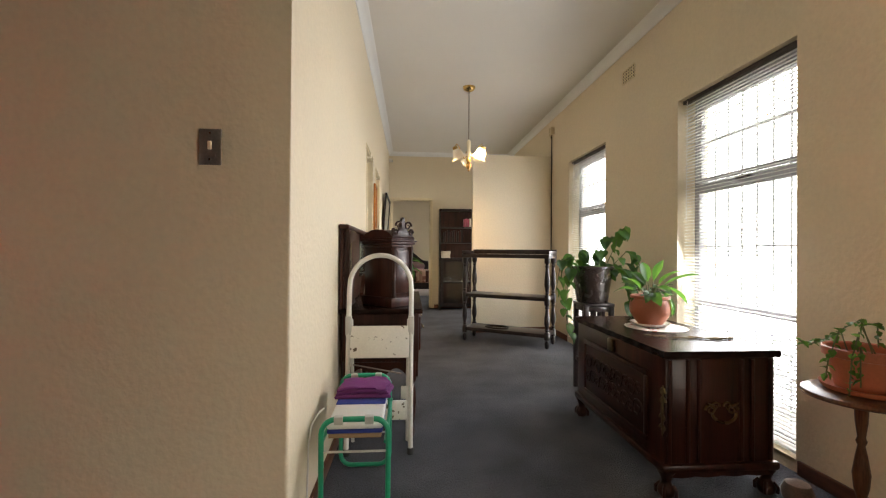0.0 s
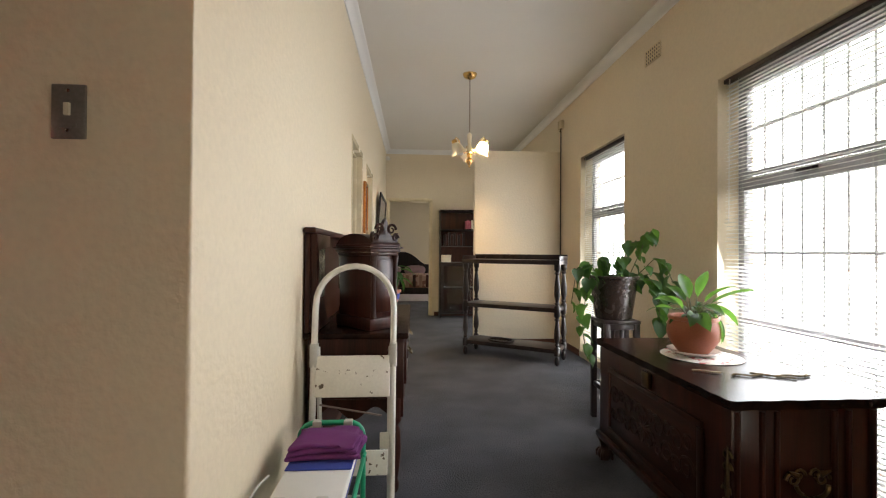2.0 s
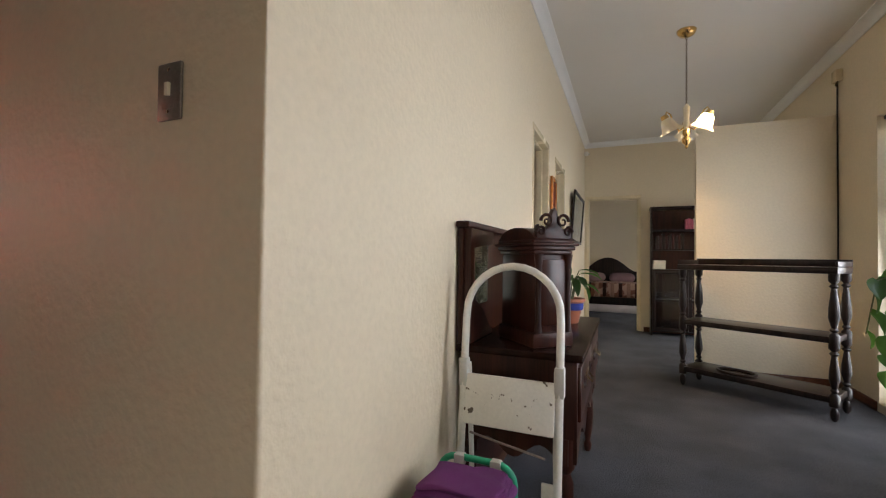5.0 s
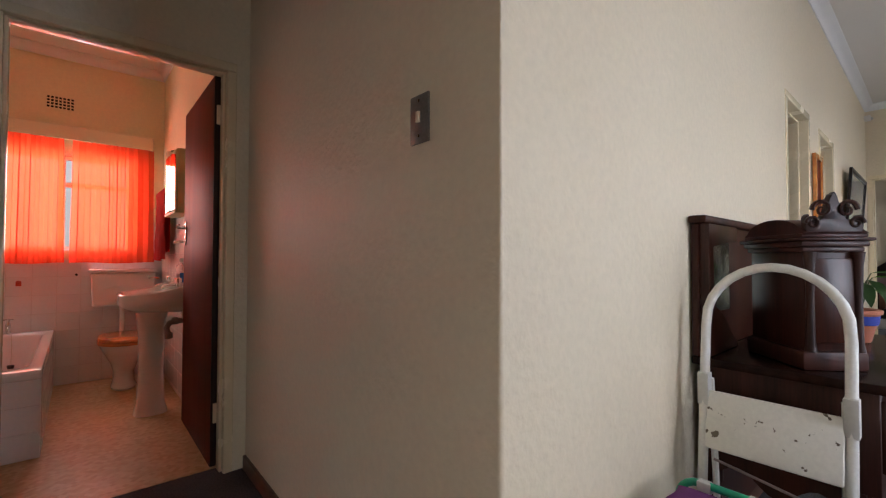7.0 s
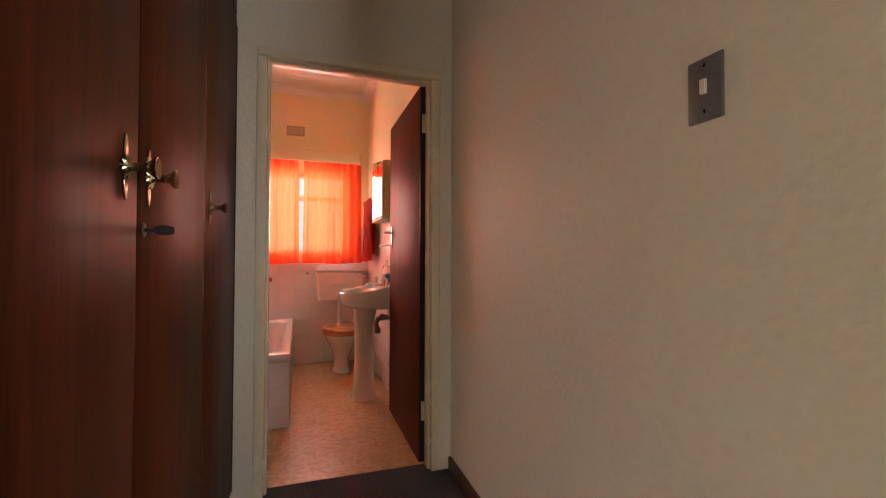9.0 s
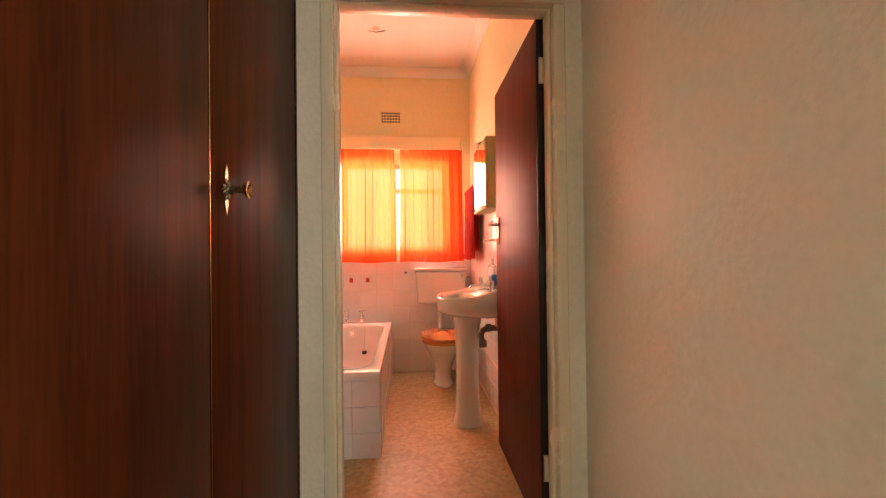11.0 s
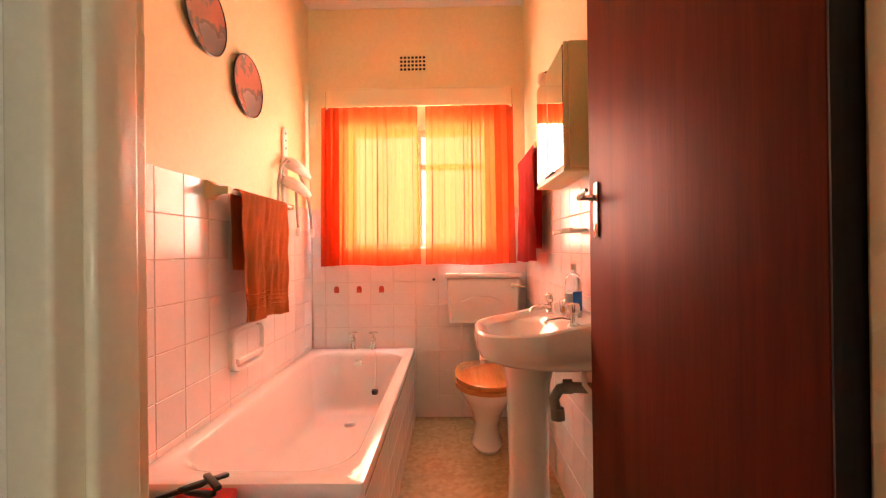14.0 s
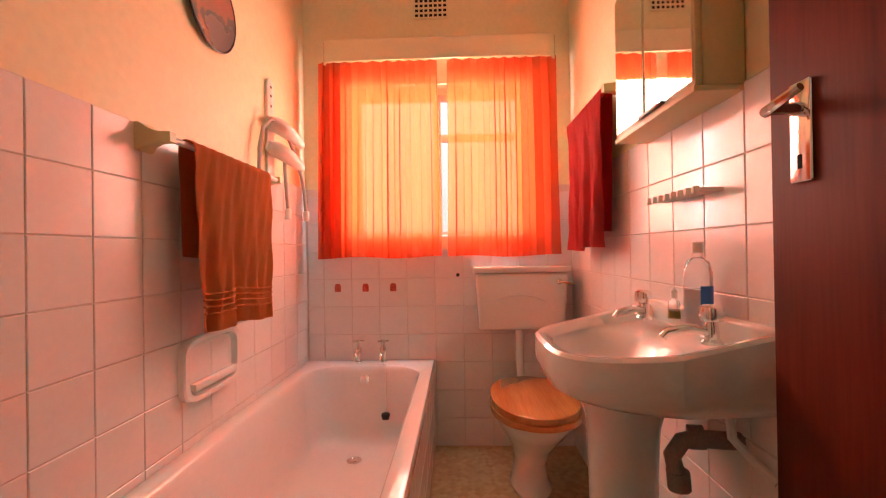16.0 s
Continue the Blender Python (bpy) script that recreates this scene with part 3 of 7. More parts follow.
def living_window(name, y0, y1):
    w = structure(new(name), "tall grey metal window with two transoms and burglar bars", "window")
    w.matrix_basis = pose(XR + 0.15, 0, 0)
    fr = bmesh.new()
    for a, b in ((y0, y0 + 0.045), (y1 - 0.045, y1)):
        box(fr, -0.02, 0.02, a, b, WZ0, WZ1, bevel=0.003)
    for z0, z1 in ((WZ0, WZ0 + 0.045), (WZ1 - 0.045, WZ1), (1.49, 1.56), (0.71, 0.755)):
        box(fr, -0.021, 0.021, y0 + 0.043, y1 - 0.043, z0, z1, bevel=0.003)
    part("window_frame", fr, M_ALU, w)
    sash = bmesh.new()
    for a, b in ((y0 + 0.05, y0 + 0.08), (y1 - 0.08, y1 - 0.05)):
        box(sash, -0.03, 0.0, a, b, 1.565, WZ1 - 0.05, bevel=0.002)
    box(sash, -0.03, 0.0, y0 + 0.082, y1 - 0.082, 1.565, 1.59, bevel=0.002)
    box(sash, -0.03, 0.0, y0 + 0.082, y1 - 0.082, WZ1 - 0.08, WZ1 - 0.05, bevel=0.002)
    part("sash", sash, M_ALU, w)
    part("catch", B(-0.06, -0.025, (y0 + y1) / 2 - 0.045, (y0 + y1) / 2 + 0.045, 1.525, 1.55, bevel=0.005), M_DARKRAIL, w, "dark metal window catch")
    for z0, z1 in ((WZ0 + 0.04, 0.715), (0.75, 1.495), (1.555, WZ1 - 0.04)):
        p = part("pane", B(-0.002, 0.002, y0 + 0.04, y1 - 0.04, z0, z1), M_GLASS, w)
        p.visible_shadow = False
    part("window_sill", B(-0.15, -0.02, y0 + 0.002, y1 - 0.002, WZ0 - 0.02, WZ0 + 0.004, bevel=0.003), M_FRAME, w, "cream painted sill")
    bar = bmesh.new()
    tube(bar, [(0, 0, WZ0), (0, 0, WZ1)], 0.006, 6)
    me = mesh_of(bar, "burglar_bar")
    me.materials.append(M_BARS)
    n = 8
    for i in range(1, n):
        o = new("burglar_bar", me)
        o.parent = w
        o.location = (0.05, y0 + (y1 - y0) * i / n, 0)
    for z in (0.38, 1.12, 1.86):
        part("burglar_bar", tube(bmesh.new(), [(0.056, y0, z), (0.056, y1, z)], 0.007, 6), M_BARS, w)
    return w


living_window("window_1", *W1)
living_window("window_2", *W2)
# plain unseen windows added: behind the start, in the bedroom and past the divider
for nm, a, b, z, zt in (("unseen_window_3", -1.2, 0.1, 0.06, 0.94), ("unseen_window_4", 9.6, 11.0, 0.9, WZ1), ("window_6", *W_FILL, WZ0, WZ1)):
    p = structure(part(nm, B(XR + 0.13, XR + 0.134, a, b, z, zt), M_GLASS), "plain glass window, added out of view", "window")
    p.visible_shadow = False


def blind(y0, y1, label):
    b = thing("venetian_blind", label, "blind", (XR + 0.055, 0, 0), group="venetian blinds")
    part("headrail", B(-0.02, 0.025, y0 + 0.004, y1 - 0.004, WZ1 - 0.028, WZ1 - 0.002, bevel=0.003), M_DARKRAIL, b, "dark brown headrail")
    sl = bmesh.new()
    rows = []
    for i in range(5):
        u = -0.0125 + 0.025 * i / 4
        rows.append([sl.verts.new((u, y, 0.0025 * (1 - (u / 0.0125) ** 2))) for y in (y0 + 0.008, y1 - 0.008)])
    for p, q in zip(rows, rows[1:]):
        sl.faces.new((p[0], p[1], q[1], q[0]))
    r = bmesh.ops.extrude_face_region(sl, geom=list(sl.faces))
    bmesh.ops.translate(sl, vec=(0, 0, -0.0006), verts=[v for v in r["geom"] if isinstance(v, bmesh.types.BMVert)])
    me = mesh_of(sl, "slat")
    me.materials.append(M_SLAT)
    z = WZ0 + 0.035
    rng = random.Random(4)
    while z < WZ1 - 0.035:
        o = new("slat", me)
        o.parent = b
        o.matrix_basis = pose(0, 0, z, 0, rng.uniform(-1.2, 1.2) - 7, rng.uniform(-0.1, 0.1))
        z += 0.0215
    part("bottom_rail", B(-0.013, 0.013, y0 + 0.006, y1 - 0.006, WZ0 + 0.006, WZ0 + 0.022, bevel=0.003), M_SLAT, b)
    for f in (0.12, 0.5, 0.88):
        y = y0 + (y1 - y0) * f
        for dx in (-0.013, 0.013):
            part("ladder_cord", tube(bmesh.new(), [(dx, y, WZ0 + 0.02), (dx, y, WZ1 - 0.03)], 0.0008, 4), M_SLAT, b)
    part("tilt_wand", tube(bmesh.new(), [(-0.03, y1 - 0.06, 1.3), (-0.025, y1 - 0.06, WZ1 - 0.02)], 0.003, 6), M_PLASW, b)


blind(*W1, "white venetian blind with open slats in the large window")
blind(*W2, "white venetian blind with open slats by the dividing wall")


def air_vent(at, rz, label, w=0.20, h=0.11, nx=7, nz=4, m=M_WALL):
    v = thing("air_vent", label, "vent", at, rz)
    part("backing", B(-w / 2, w / 2, 0.0, 0.003, 0, h), M_HOLE, v, "dark openings")
    g = bmesh.new()
    for i in range(nx + 1):
        x = -w / 2 + w * i / nx
        box(g, x - 0.0045, x + 0.0045, -0.006, -0.0005, 0, h)
    for j in range(nz + 1):
        z = h * j / nz
        box(g, -w / 2, w / 2, -0.0065, -0.001, z - 0.0045, z + 0.0045)
    part("grille", g, m, v)


air_vent((XR - 0.004, 3.975, 2.575), -90, "cream painted air brick grille on the wall", m=M_FRAME)
air_vent((BX0 + 0.004, 1.096, 2.337), 90, "yellow painted air brick grille over the curtains", w=0.18, h=0.106, nx=7, nz=4, m=M_WALLB)


def light_switch():
    s = thing("light_switch", "tarnished silver light switch plate on the wall", "switch", (-0.668, YS, 1.414))
    part("plate", B(-0.036, 0.036, -0.007, 0, -0.06, 0.06, bevel=0.003), M_GREY, s)
    part("rocker", B(-0.006, 0.006, -0.014, -0.006, -0.010, 0.018, bevel=0.002), M_PORC, s, "white rocker")
    for z in (-0.042, 0.045):
        part("screw", lathe(bmesh.new(), [(0.004, 0), (0.004, 0.0015), (0.002, 0.002)], 10, m=pose(0, -0.007, z, 90)), M_CHROME, s)
    part("indicator_strip", B(-0.018, 0.018, -0.0085, -0.0065, -0.036, -0.026), M_GREY, s, "worn lettering strip")


light_switch()


# chandelier
def chandelier():
    c = thing("ceiling_lamp", "brass ceiling lamp with three frosted shades, one lit", "lamp", (0.64, 5.14, H))
    part("ceiling_rose", lathe(bmesh.new(), [(0.02, -0.05), (0.055, -0.035), (0.07, -0.012), (0.072, 0)], 24), M_BRASS, c)
    ch = bmesh.new()
    z, k = -0.05, 0
    while z > -0.60:
        pts = [(0.006 * math.cos(a) * (1 - k), 0.006 * math.cos(a) * k, z - 0.012 + 0.015 * math.sin(a)) for a in [i * math.pi / 4 for i in range(8)]]
        tube(ch, pts, 0.0022, 5, True)
        z -= 0.022
        k = 1 - k
    part("chain", ch, M_OLDBRASS, c)
    part("column", lathe(bmesh.new(), [(0.008, -0.80), (0.02, -0.79), (0.028, -0.75), (0.018, -0.72), (0.022, -0.68), (0.026, -0.62), (0.014, -0.60), (0.004, -0.59)], 18), M_PORC, c, "cream porcelain column")
    part("finial", lathe(bmesh.new(), [(0.003, -0.95), (0.012, -0.94), (0.008, -0.925), (0.03, -0.90), (0.034, -0.875), (0.018, -0.85), (0.028, -0.83), (0.026, -0.80)], 18), M_BRASS, c)
    for i, a in enumerate((-35, 85, 205)):
        ca, sa = math.cos(radians(a)), math.sin(radians(a))
        pts = [(ca * r, sa * r, z) for r, z in ((0.02, -0.78), (0.06, -0.81), (0.10, -0.76), (0.13, -0.68), (0.16, -0.66), (0.18, -0.70))]
        arm = part("arm", tube(bmesh.new(), pts, 0.006, 8), M_BRASS, c)
        hold = pose(ca * 0.18, sa * 0.18, -0.70)
        tilt = hold @ Matrix.Rotation(radians(28), 4, Vector((-sa, ca, 0)))
        part("lamp_holder", lathe(bmesh.new(), [(0.03, -0.02), (0.026, 0.01), (0.012, 0.015)], 14, m=tilt), M_BRASS, arm)
        sh = bmesh.new()
        n = 24
        rings = []
        for r, z in ((0.022, -0.01), (0.045, -0.04), (0.056, -0.08), (0.062, -0.105), (0.078, -0.13)):
            w = 0.012 if z < -0.12 else 0
            rings.append([sh.verts.new(tilt @ Vector(((r + w * math.cos(6 * t)) * math.cos(t), (r + w * math.cos(6 * t)) * math.sin(t), z))) for t in [2 * math.pi * q / n for q in range(n)]])
        for p, q in zip(rings, rings[1:]):
            for u in range(n):
                sh.faces.new((p[u], p[(u + 1) % n], q[(u + 1) % n], q[u]))
        part("shade", sh, M_SHADE, arm, "frosted glass tulip shade")
        bl = lathe(bmesh.new(), [(0.008, -0.01), (0.014, -0.03), (0.026, -0.06), (0.02, -0.085), (0.006, -0.092)], 14, m=tilt)
        part("bulb", bl, M_BULB if i == 0 else M_SHADE, arm, "glowing bulb" if i == 0 else "unlit bulb")


chandelier()


# the carved chest and what stands on it
def cabriole(h, s=1.0):
    """A short bowed leg on a ball foot, from the floor up."""
    prof = [(0.030, 0), (0.040, 0.012), (0.043, 0.03), (0.036, 0.048), (0.024, 0.058), (0.022, 0.07), (0.030, 0.09), (0.045, h)]
    bm = lathe(bmesh.new(), [(r * s, z) for r, z in prof], 14)
    for i in range(4):
        a = radians(45 + 90 * i)
        tube(bm, [(0.028 * s * math.cos(a), 0.028 * s * math.sin(a), 0.055), (0.047 * s * math.cos(a), 0.047 * s * math.sin(a), 0.035), (0.045 * s * math.cos(a), 0.045 * s * math.sin(a), 0.008)], 0.008, 6)
    return bm


def scroll(bm, cx, cy, cz, s, flip=1, axis="x", turns=1.4, r=0.006):
    """A carved leaf scroll, standing proud of a face."""
    pts = []
    for i in range(22):
        t = i / 21
        a = t * turns * 2 * math.pi
        rad = s * (1 - 0.8 * t)
        u, v = flip * rad * math.cos(a), rad * math.sin(a)
        pts.append((cx, cy + u, cz + v) if axis == "x" else (cx + u, cy, cz + v))
    tube(bm, pts, [r * (1 - 0.6 * i / 21) for i in range(22)], 6)


def chest():
    c = thing("carved_chest", "dark carved mahogany chest on claw feet before the window", "chest", (1.365, 2.665, 0))
    x0, x1, y0, y1 = -0.255, 0.255, -0.485, 0.485
    part("body", B(x0, x1, y0, y1, 0.115, 0.61, bevel=0.006), M_MAHOGX, c)
    # wavy-edged lid
    pts = []
    for (ax, ay), (bx, by) in zip([(-0.272, -0.503), (0.272, -0.503), (0.272, 0.503), (-0.272, 0.503)], [(0.272, -0.503), (0.272, 0.503), (-0.272, 0.503), (-0.272, -0.503)]):
        L = math.hypot(bx - ax, by - ay)
        n = int(L / 0.02)
        ox, oy = (by - ay) / L, -(bx - ax) / L
        for i in range(n):
            t = i / n
            w = 0.0025 * math.sin(t * L / 0.11 * 2 * math.pi)
            pts.append((ax + (bx - ax) * t + ox * w, ay + (by - ay) * t + oy * w))
    lid = bmesh.new()
    extrude_outline(lid, pts, 0.03, "z", bevel=0.005)
    bmesh.ops.translate(lid, vec=(0, 0, 0.615), verts=lid.verts)
    part("lid", lid, M_TOPW, c, "polished dark lid with a wavy edge")
    part("plinth", B(x0 - 0.018, x1 + 0.018, y0 - 0.018, y1 + 0.018, 0.112, 0.15, bevel=0.012), M_MAHOGX, c)
    ap = bmesh.new()
    extrude_outline(ap, [(-0.24, 0.115), (0.24, 0.115), (0.24, 0.09)] + [(0.24 - 0.48 * i / 20, 0.098 - 0.006 * abs(math.sin(i * math.pi / 5))) for i in range(21)] + [(-0.24, 0.09)], 0.02)
    bmesh.ops.translate(ap, vec=(0, y0 - 0.012, 0), verts=ap.verts)
    part("apron", ap, M_MAHOGX, c)
    for x in (x0 + 0.02, x1 - 0.02):
        for y in (y0 + 0.02, y1 - 0.02):
            leg = part("claw_foot", cabriole(0.115, 0.9), M_CARVE, c)
            leg.location = (x, y, 0)
    # fluted end pilasters
    for x in (-0.235, -0.15, -0.10, 0.10, 0.15, 0.235):
        part("moulding", tube(bmesh.new(), [(x, y0 - 0.001, 0.155), (x, y0 - 0.001, 0.605)], 0.010, 8), M_MAHOGX, c)
    # carved front
    part("front_panel", B(x0 - 0.012, x0 - 0.001, -0.33, 0.33, 0.22, 0.50, bevel=0.004), M_CARVE, c)
    fr = bmesh.new()
    for a in ((-0.36, 0.36, 0.50, 0.525), (-0.36, 0.36, 0.195, 0.22)):
        box(fr, x0 - 0.016, x0 - 0.001, *a, bevel=0.005)
    for a in ((-0.36, -0.335, 0.222, 0.498), (0.335, 0.36, 0.222, 0.498)):
        box(fr, x0 - 0.016, x0 - 0.001, *a, bevel=0.005)
    part("panel_frame", fr, M_MAHOGX, c)
    for i in range(-2, 3):
        for f in (-1, 1):
            for a in ((i * 0.125 + f * 0.03, 0.36 + 0.04 * f, 0.05, f), (i * 0.125 - f * 0.035, 0.36 + 0.055 * f, 0.035, -f)):
                sc = bmesh.new()
                scroll(sc, x0 - 0.014, *a)
                part("carved_scroll", sc, M_CARVE, c)
    cv = bmesh.new()
    for i in range(14):
        a = i * 2 * math.pi / 14
        tube(cv, [(x0 - 0.016, 0, 0.36), (x0 - 0.018, 0.05 * math.cos(a), 0.36 + 0.05 * math.sin(a))], [0.011, 0.003], 6)
    part("rosette", cv, M_CARVE, c, "raised leaf rosette")
    # bail handle on the end, mounts on the corner
    hd = bmesh.new()
    for f in (-1, 1):
        scroll(hd, f * 0.05, y0 - 0.008, 0.385, 0.026, f, "y", 1.3, 0.006)
        scroll(hd, f * 0.028, y0 - 0.008, 0.40, 0.02, -f, "y", 1.2, 0.005)
        tube(hd, [(f * 0.04, y0 - 0.012, 0.40), (f * 0.075, y0 - 0.014, 0.415)], [0.010, 0.003], 6)
    tube(hd, [(0.055 * math.cos(t), y0 - 0.024 - 0.008 * math.sin(-t), 0.375 + 0.038 * math.sin(t)) for t in [math.pi + math.pi * i / 12 for i in range(13)]], 0.0065, 8)
    part("handle", hd, M_OLDBRASS, c, "ornate aged brass bail handle")
    mt = bmesh.new()
    for z in (0.30, 0.345, 0.42, 0.46):
        scroll(mt, x0 - 0.004, y0 + 0.012, z, 0.02, 1 if z < 0.4 else -1, "x", 1.2, 0.006)
    tube(mt, [(x0 - 0.006, y0 + 0.008, 0.27), (x0 - 0.010, y0 + 0.004, 0.38), (x0 - 0.006, y0 + 0.008, 0.49)], [0.004, 0.008, 0.003], 6)
    part("corner_mount", mt, M_OLDBRASS, c, "aged brass corner mount")
    part("lock_plate", B(x0 - 0.02, x0 - 0.001, -0.03, 0.03, 0.53, 0.60, bevel=0.006), M_OLDBRASS, c)


chest()


def leaf_mesh(length, width, droop, heart=False, n=7):
    """One leaf along +x from its stalk, folded along its rib and drooping."""
    bm = bmesh.new()
    rows = []
    for i in range(n + 1):
        t = i / n
        w = width * ((math.sin(math.pi * min(1, t ** 0.55)) ** 0.9 if heart else math.sin(math.pi * t) ** 0.8) * 0.5) + 0.0008
        if heart and i == 0:
            w = width * 0.22
        a = droop * t
        x = length * (math.sin(a) / droop if abs(droop) > 1e-3 else t)
        z = -length * ((1 - math.cos(a)) / droop if abs(droop) > 1e-3 else 0)
        back = -length * 0.10 if heart and i == 0 else 0
        rip = 0.04 * width * math.sin(9 * t)
        rows.append([bm.verts.new((x + back, -w, z + w * 0.35 + rip)), bm.verts.new((x + back * 0.45, -w * 0.5, z + w * 0.12)), bm.verts.new((x, 0, z)), bm.verts.new((x + back * 0.45, w * 0.5, z + w * 0.12)), bm.verts.new((x + back, w, z + w * 0.35 - rip))])
    for p, q in zip(rows, rows[1:]):
        for j in range(4):
            bm.faces.new((p[j], p[j + 1], q[j + 1], q[j]))
    return bm


def stalk_leaf(plant, base, tip, leaf_len, leaf_w, yaw, pitch, droop, material, heart=False, sag=0.03, roll=0):
    base, tip = Vector(base), Vector(tip)
    pts = [base.lerp(tip, t) + Vector((0, 0, sag * math.sin(math.pi * t))) for t in (0, 0.25, 0.5, 0.75, 1)]
    part("stalk", tube(bmesh.new(), pts, [0.0035, 0.003, 0.0028, 0.0024, 0.002], 5), M_STEM, plant)
    lf = part("leaf", leaf_mesh(leaf_len, leaf_w, droop, heart), material, plant)
    lf.matrix_basis = Matrix.Translation(tip) @ Matrix.Rotation(radians(yaw), 4, "Z") @ Matrix.Rotation(radians(-pitch), 4, "Y") @ Matrix.Rotation(radians(roll), 4, "X")
    return lf


def pot_mesh(r0, r1, h, rim=0.02, wall=0.006, belly=0.0):
    prof = [(r0 * 0.9, 0), (r0, 0.006)]
    for i in range(1, 8):
        t = i / 8
        prof.append((r0 + (r1 - r0) * t + belly * math.sin(math.pi * t), h * t * (1 - rim / h) + 0.006))
    prof += [(r1, h - rim), (r1 + 0.008, h - rim + 0.003), (r1 + 0.009, h - 0.003), (r1 + 0.004, h), (r1 - wall, h - 0.004), (r1 - wall - 0.004, h - 0.03), (0.001, h - 0.031)]
    return lathe(bmesh.new(), prof, 28)


def chest_plant():
    rng = random.Random(7)
    tagged(part("table_mat", lathe(bmesh.new(), [(0.165, 0.0), (0.168, 0.002), (0.16, 0.004), (0.01, 0.004)], 40, at=(1.405, 2.745, 0.646)), M_DOILY), "round pale table mat with red print on the chest", "table mat")
    s = thing("plant_saucer", "white saucer under the terracotta pot", "saucer", (1.385, 2.77, 0.6505))
    part("dish", lathe(bmesh.new(), [(0.06, 0), (0.085, 0.004), (0.108, 0.018), (0.11, 0.022), (0.104, 0.022), (0.085, 0.008), (0.001, 0.007)], 30), M_CERAM, s)
    p = thing("potted_lily", "leafy green lily in a terracotta pot on the chest", "potted plant", (1.385, 2.77, 0.658))
    part("pot", pot_mesh(0.066, 0.098, 0.17, belly=0.028), M_TERRA, p, "rounded terracotta pot")
    part("soil", lathe(bmesh.new(), [(0.088, 0.135), (0.091, 0.142), (0.03, 0.15)], 24), M_SOIL, p)
    for yaw, reach, up, L, W, pit, dr in ((-70, 0.07, 0.12, 0.17, 0.055, -50, 0.9), (-20, 0.07, 0.19, 0.24, 0.06, 45, 0.5), (15, 0.09, 0.17, 0.27, 0.045, 5, 0.8), (45, 0.06, 0.16, 0.2, 0.05, -25, 0.8),
                                          (75, 0.05, 0.22, 0.22, 0.06, 65, 0.5), (120, 0.06, 0.16, 0.2, 0.06, 40, 0.9), (160, 0.08, 0.13, 0.16, 0.055, 35, 1.0), (200, 0.07, 0.15, 0.2, 0.06, 55, 0.6),
                                          (-110, 0.06, 0.12, 0.15, 0.06, 10, 1.2), (-40, 0.08, 0.12, 0.17, 0.05, -50, 0.6), (-5, 0.07, 0.13, 0.19, 0.045, -40, 0.7), (95, 0.05, 0.2, 0.2, 0.055, 50, 0.6),
                                          (240, 0.05, 0.12, 0.15, 0.055, 20, 1.2), (-88, 0.05, 0.17, 0.16, 0.05, 30, 1.0), (30, 0.04, 0.24, 0.2, 0.05, 70, 0.4), (-60, 0.05, 0.21, 0.19, 0.05, 60, 0.6)):
        ca, sa = math.cos(radians(yaw)), math.sin(radians(yaw))
        stalk_leaf(p, (0.02 * ca, 0.02 * sa, 0.15), (reach * ca, reach * sa, 0.12 + up * 0.55), L * 0.82, W * 1.0, yaw, pit - 8, dr * 1.15, M_LEAF if rng.random() < 0.7 else M_LEAFD, roll=rng.uniform(-25, 25))
    for i in range(26):
        a = rng.uniform(0, 360)
        r = rng.uniform(0.03, 0.10)
        lf = part("leaf", leaf_mesh(rng.uniform(0.04, 0.07), 0.025, 1.0), M_LEAFD, p)
        lf.matrix_basis = pose(r * math.cos(radians(a)), r * math.sin(radians(a)), 0.16 + rng.uniform(0.0, 0.06), 0, rng.uniform(-60, 10), a)


chest_plant()


def bead_chain():
    rng = random.Random(3)
    for x0, y0, x1, y1, sway in ((1.20, 2.50, 1.29, 2.46, 0.006), (1.31, 2.43, 1.61, 2.40, 0.008), (1.40, 2.45, 1.52, 2.37, 0.004)):
        b = bmesh.new()
        n = int(math.hypot(x1 - x0, y1 - y0) / 0.0065)
        for i in range(n):
            t = i / n
            bmesh.ops.create_icosphere(b, subdivisions=1, radius=rng.uniform(0.004, 0.006), matrix=Matrix.Translation((x0 + (x1 - x0) * t, y0 + (y1 - y0) * t + sway * math.sin(i * 0.45), 0.6505)))
        tagged(part("bead_necklace", b, M_OLDBRASS), "dark strung bead necklace lying on the chest", "necklace", "necklaces on the chest")


bead_chain()


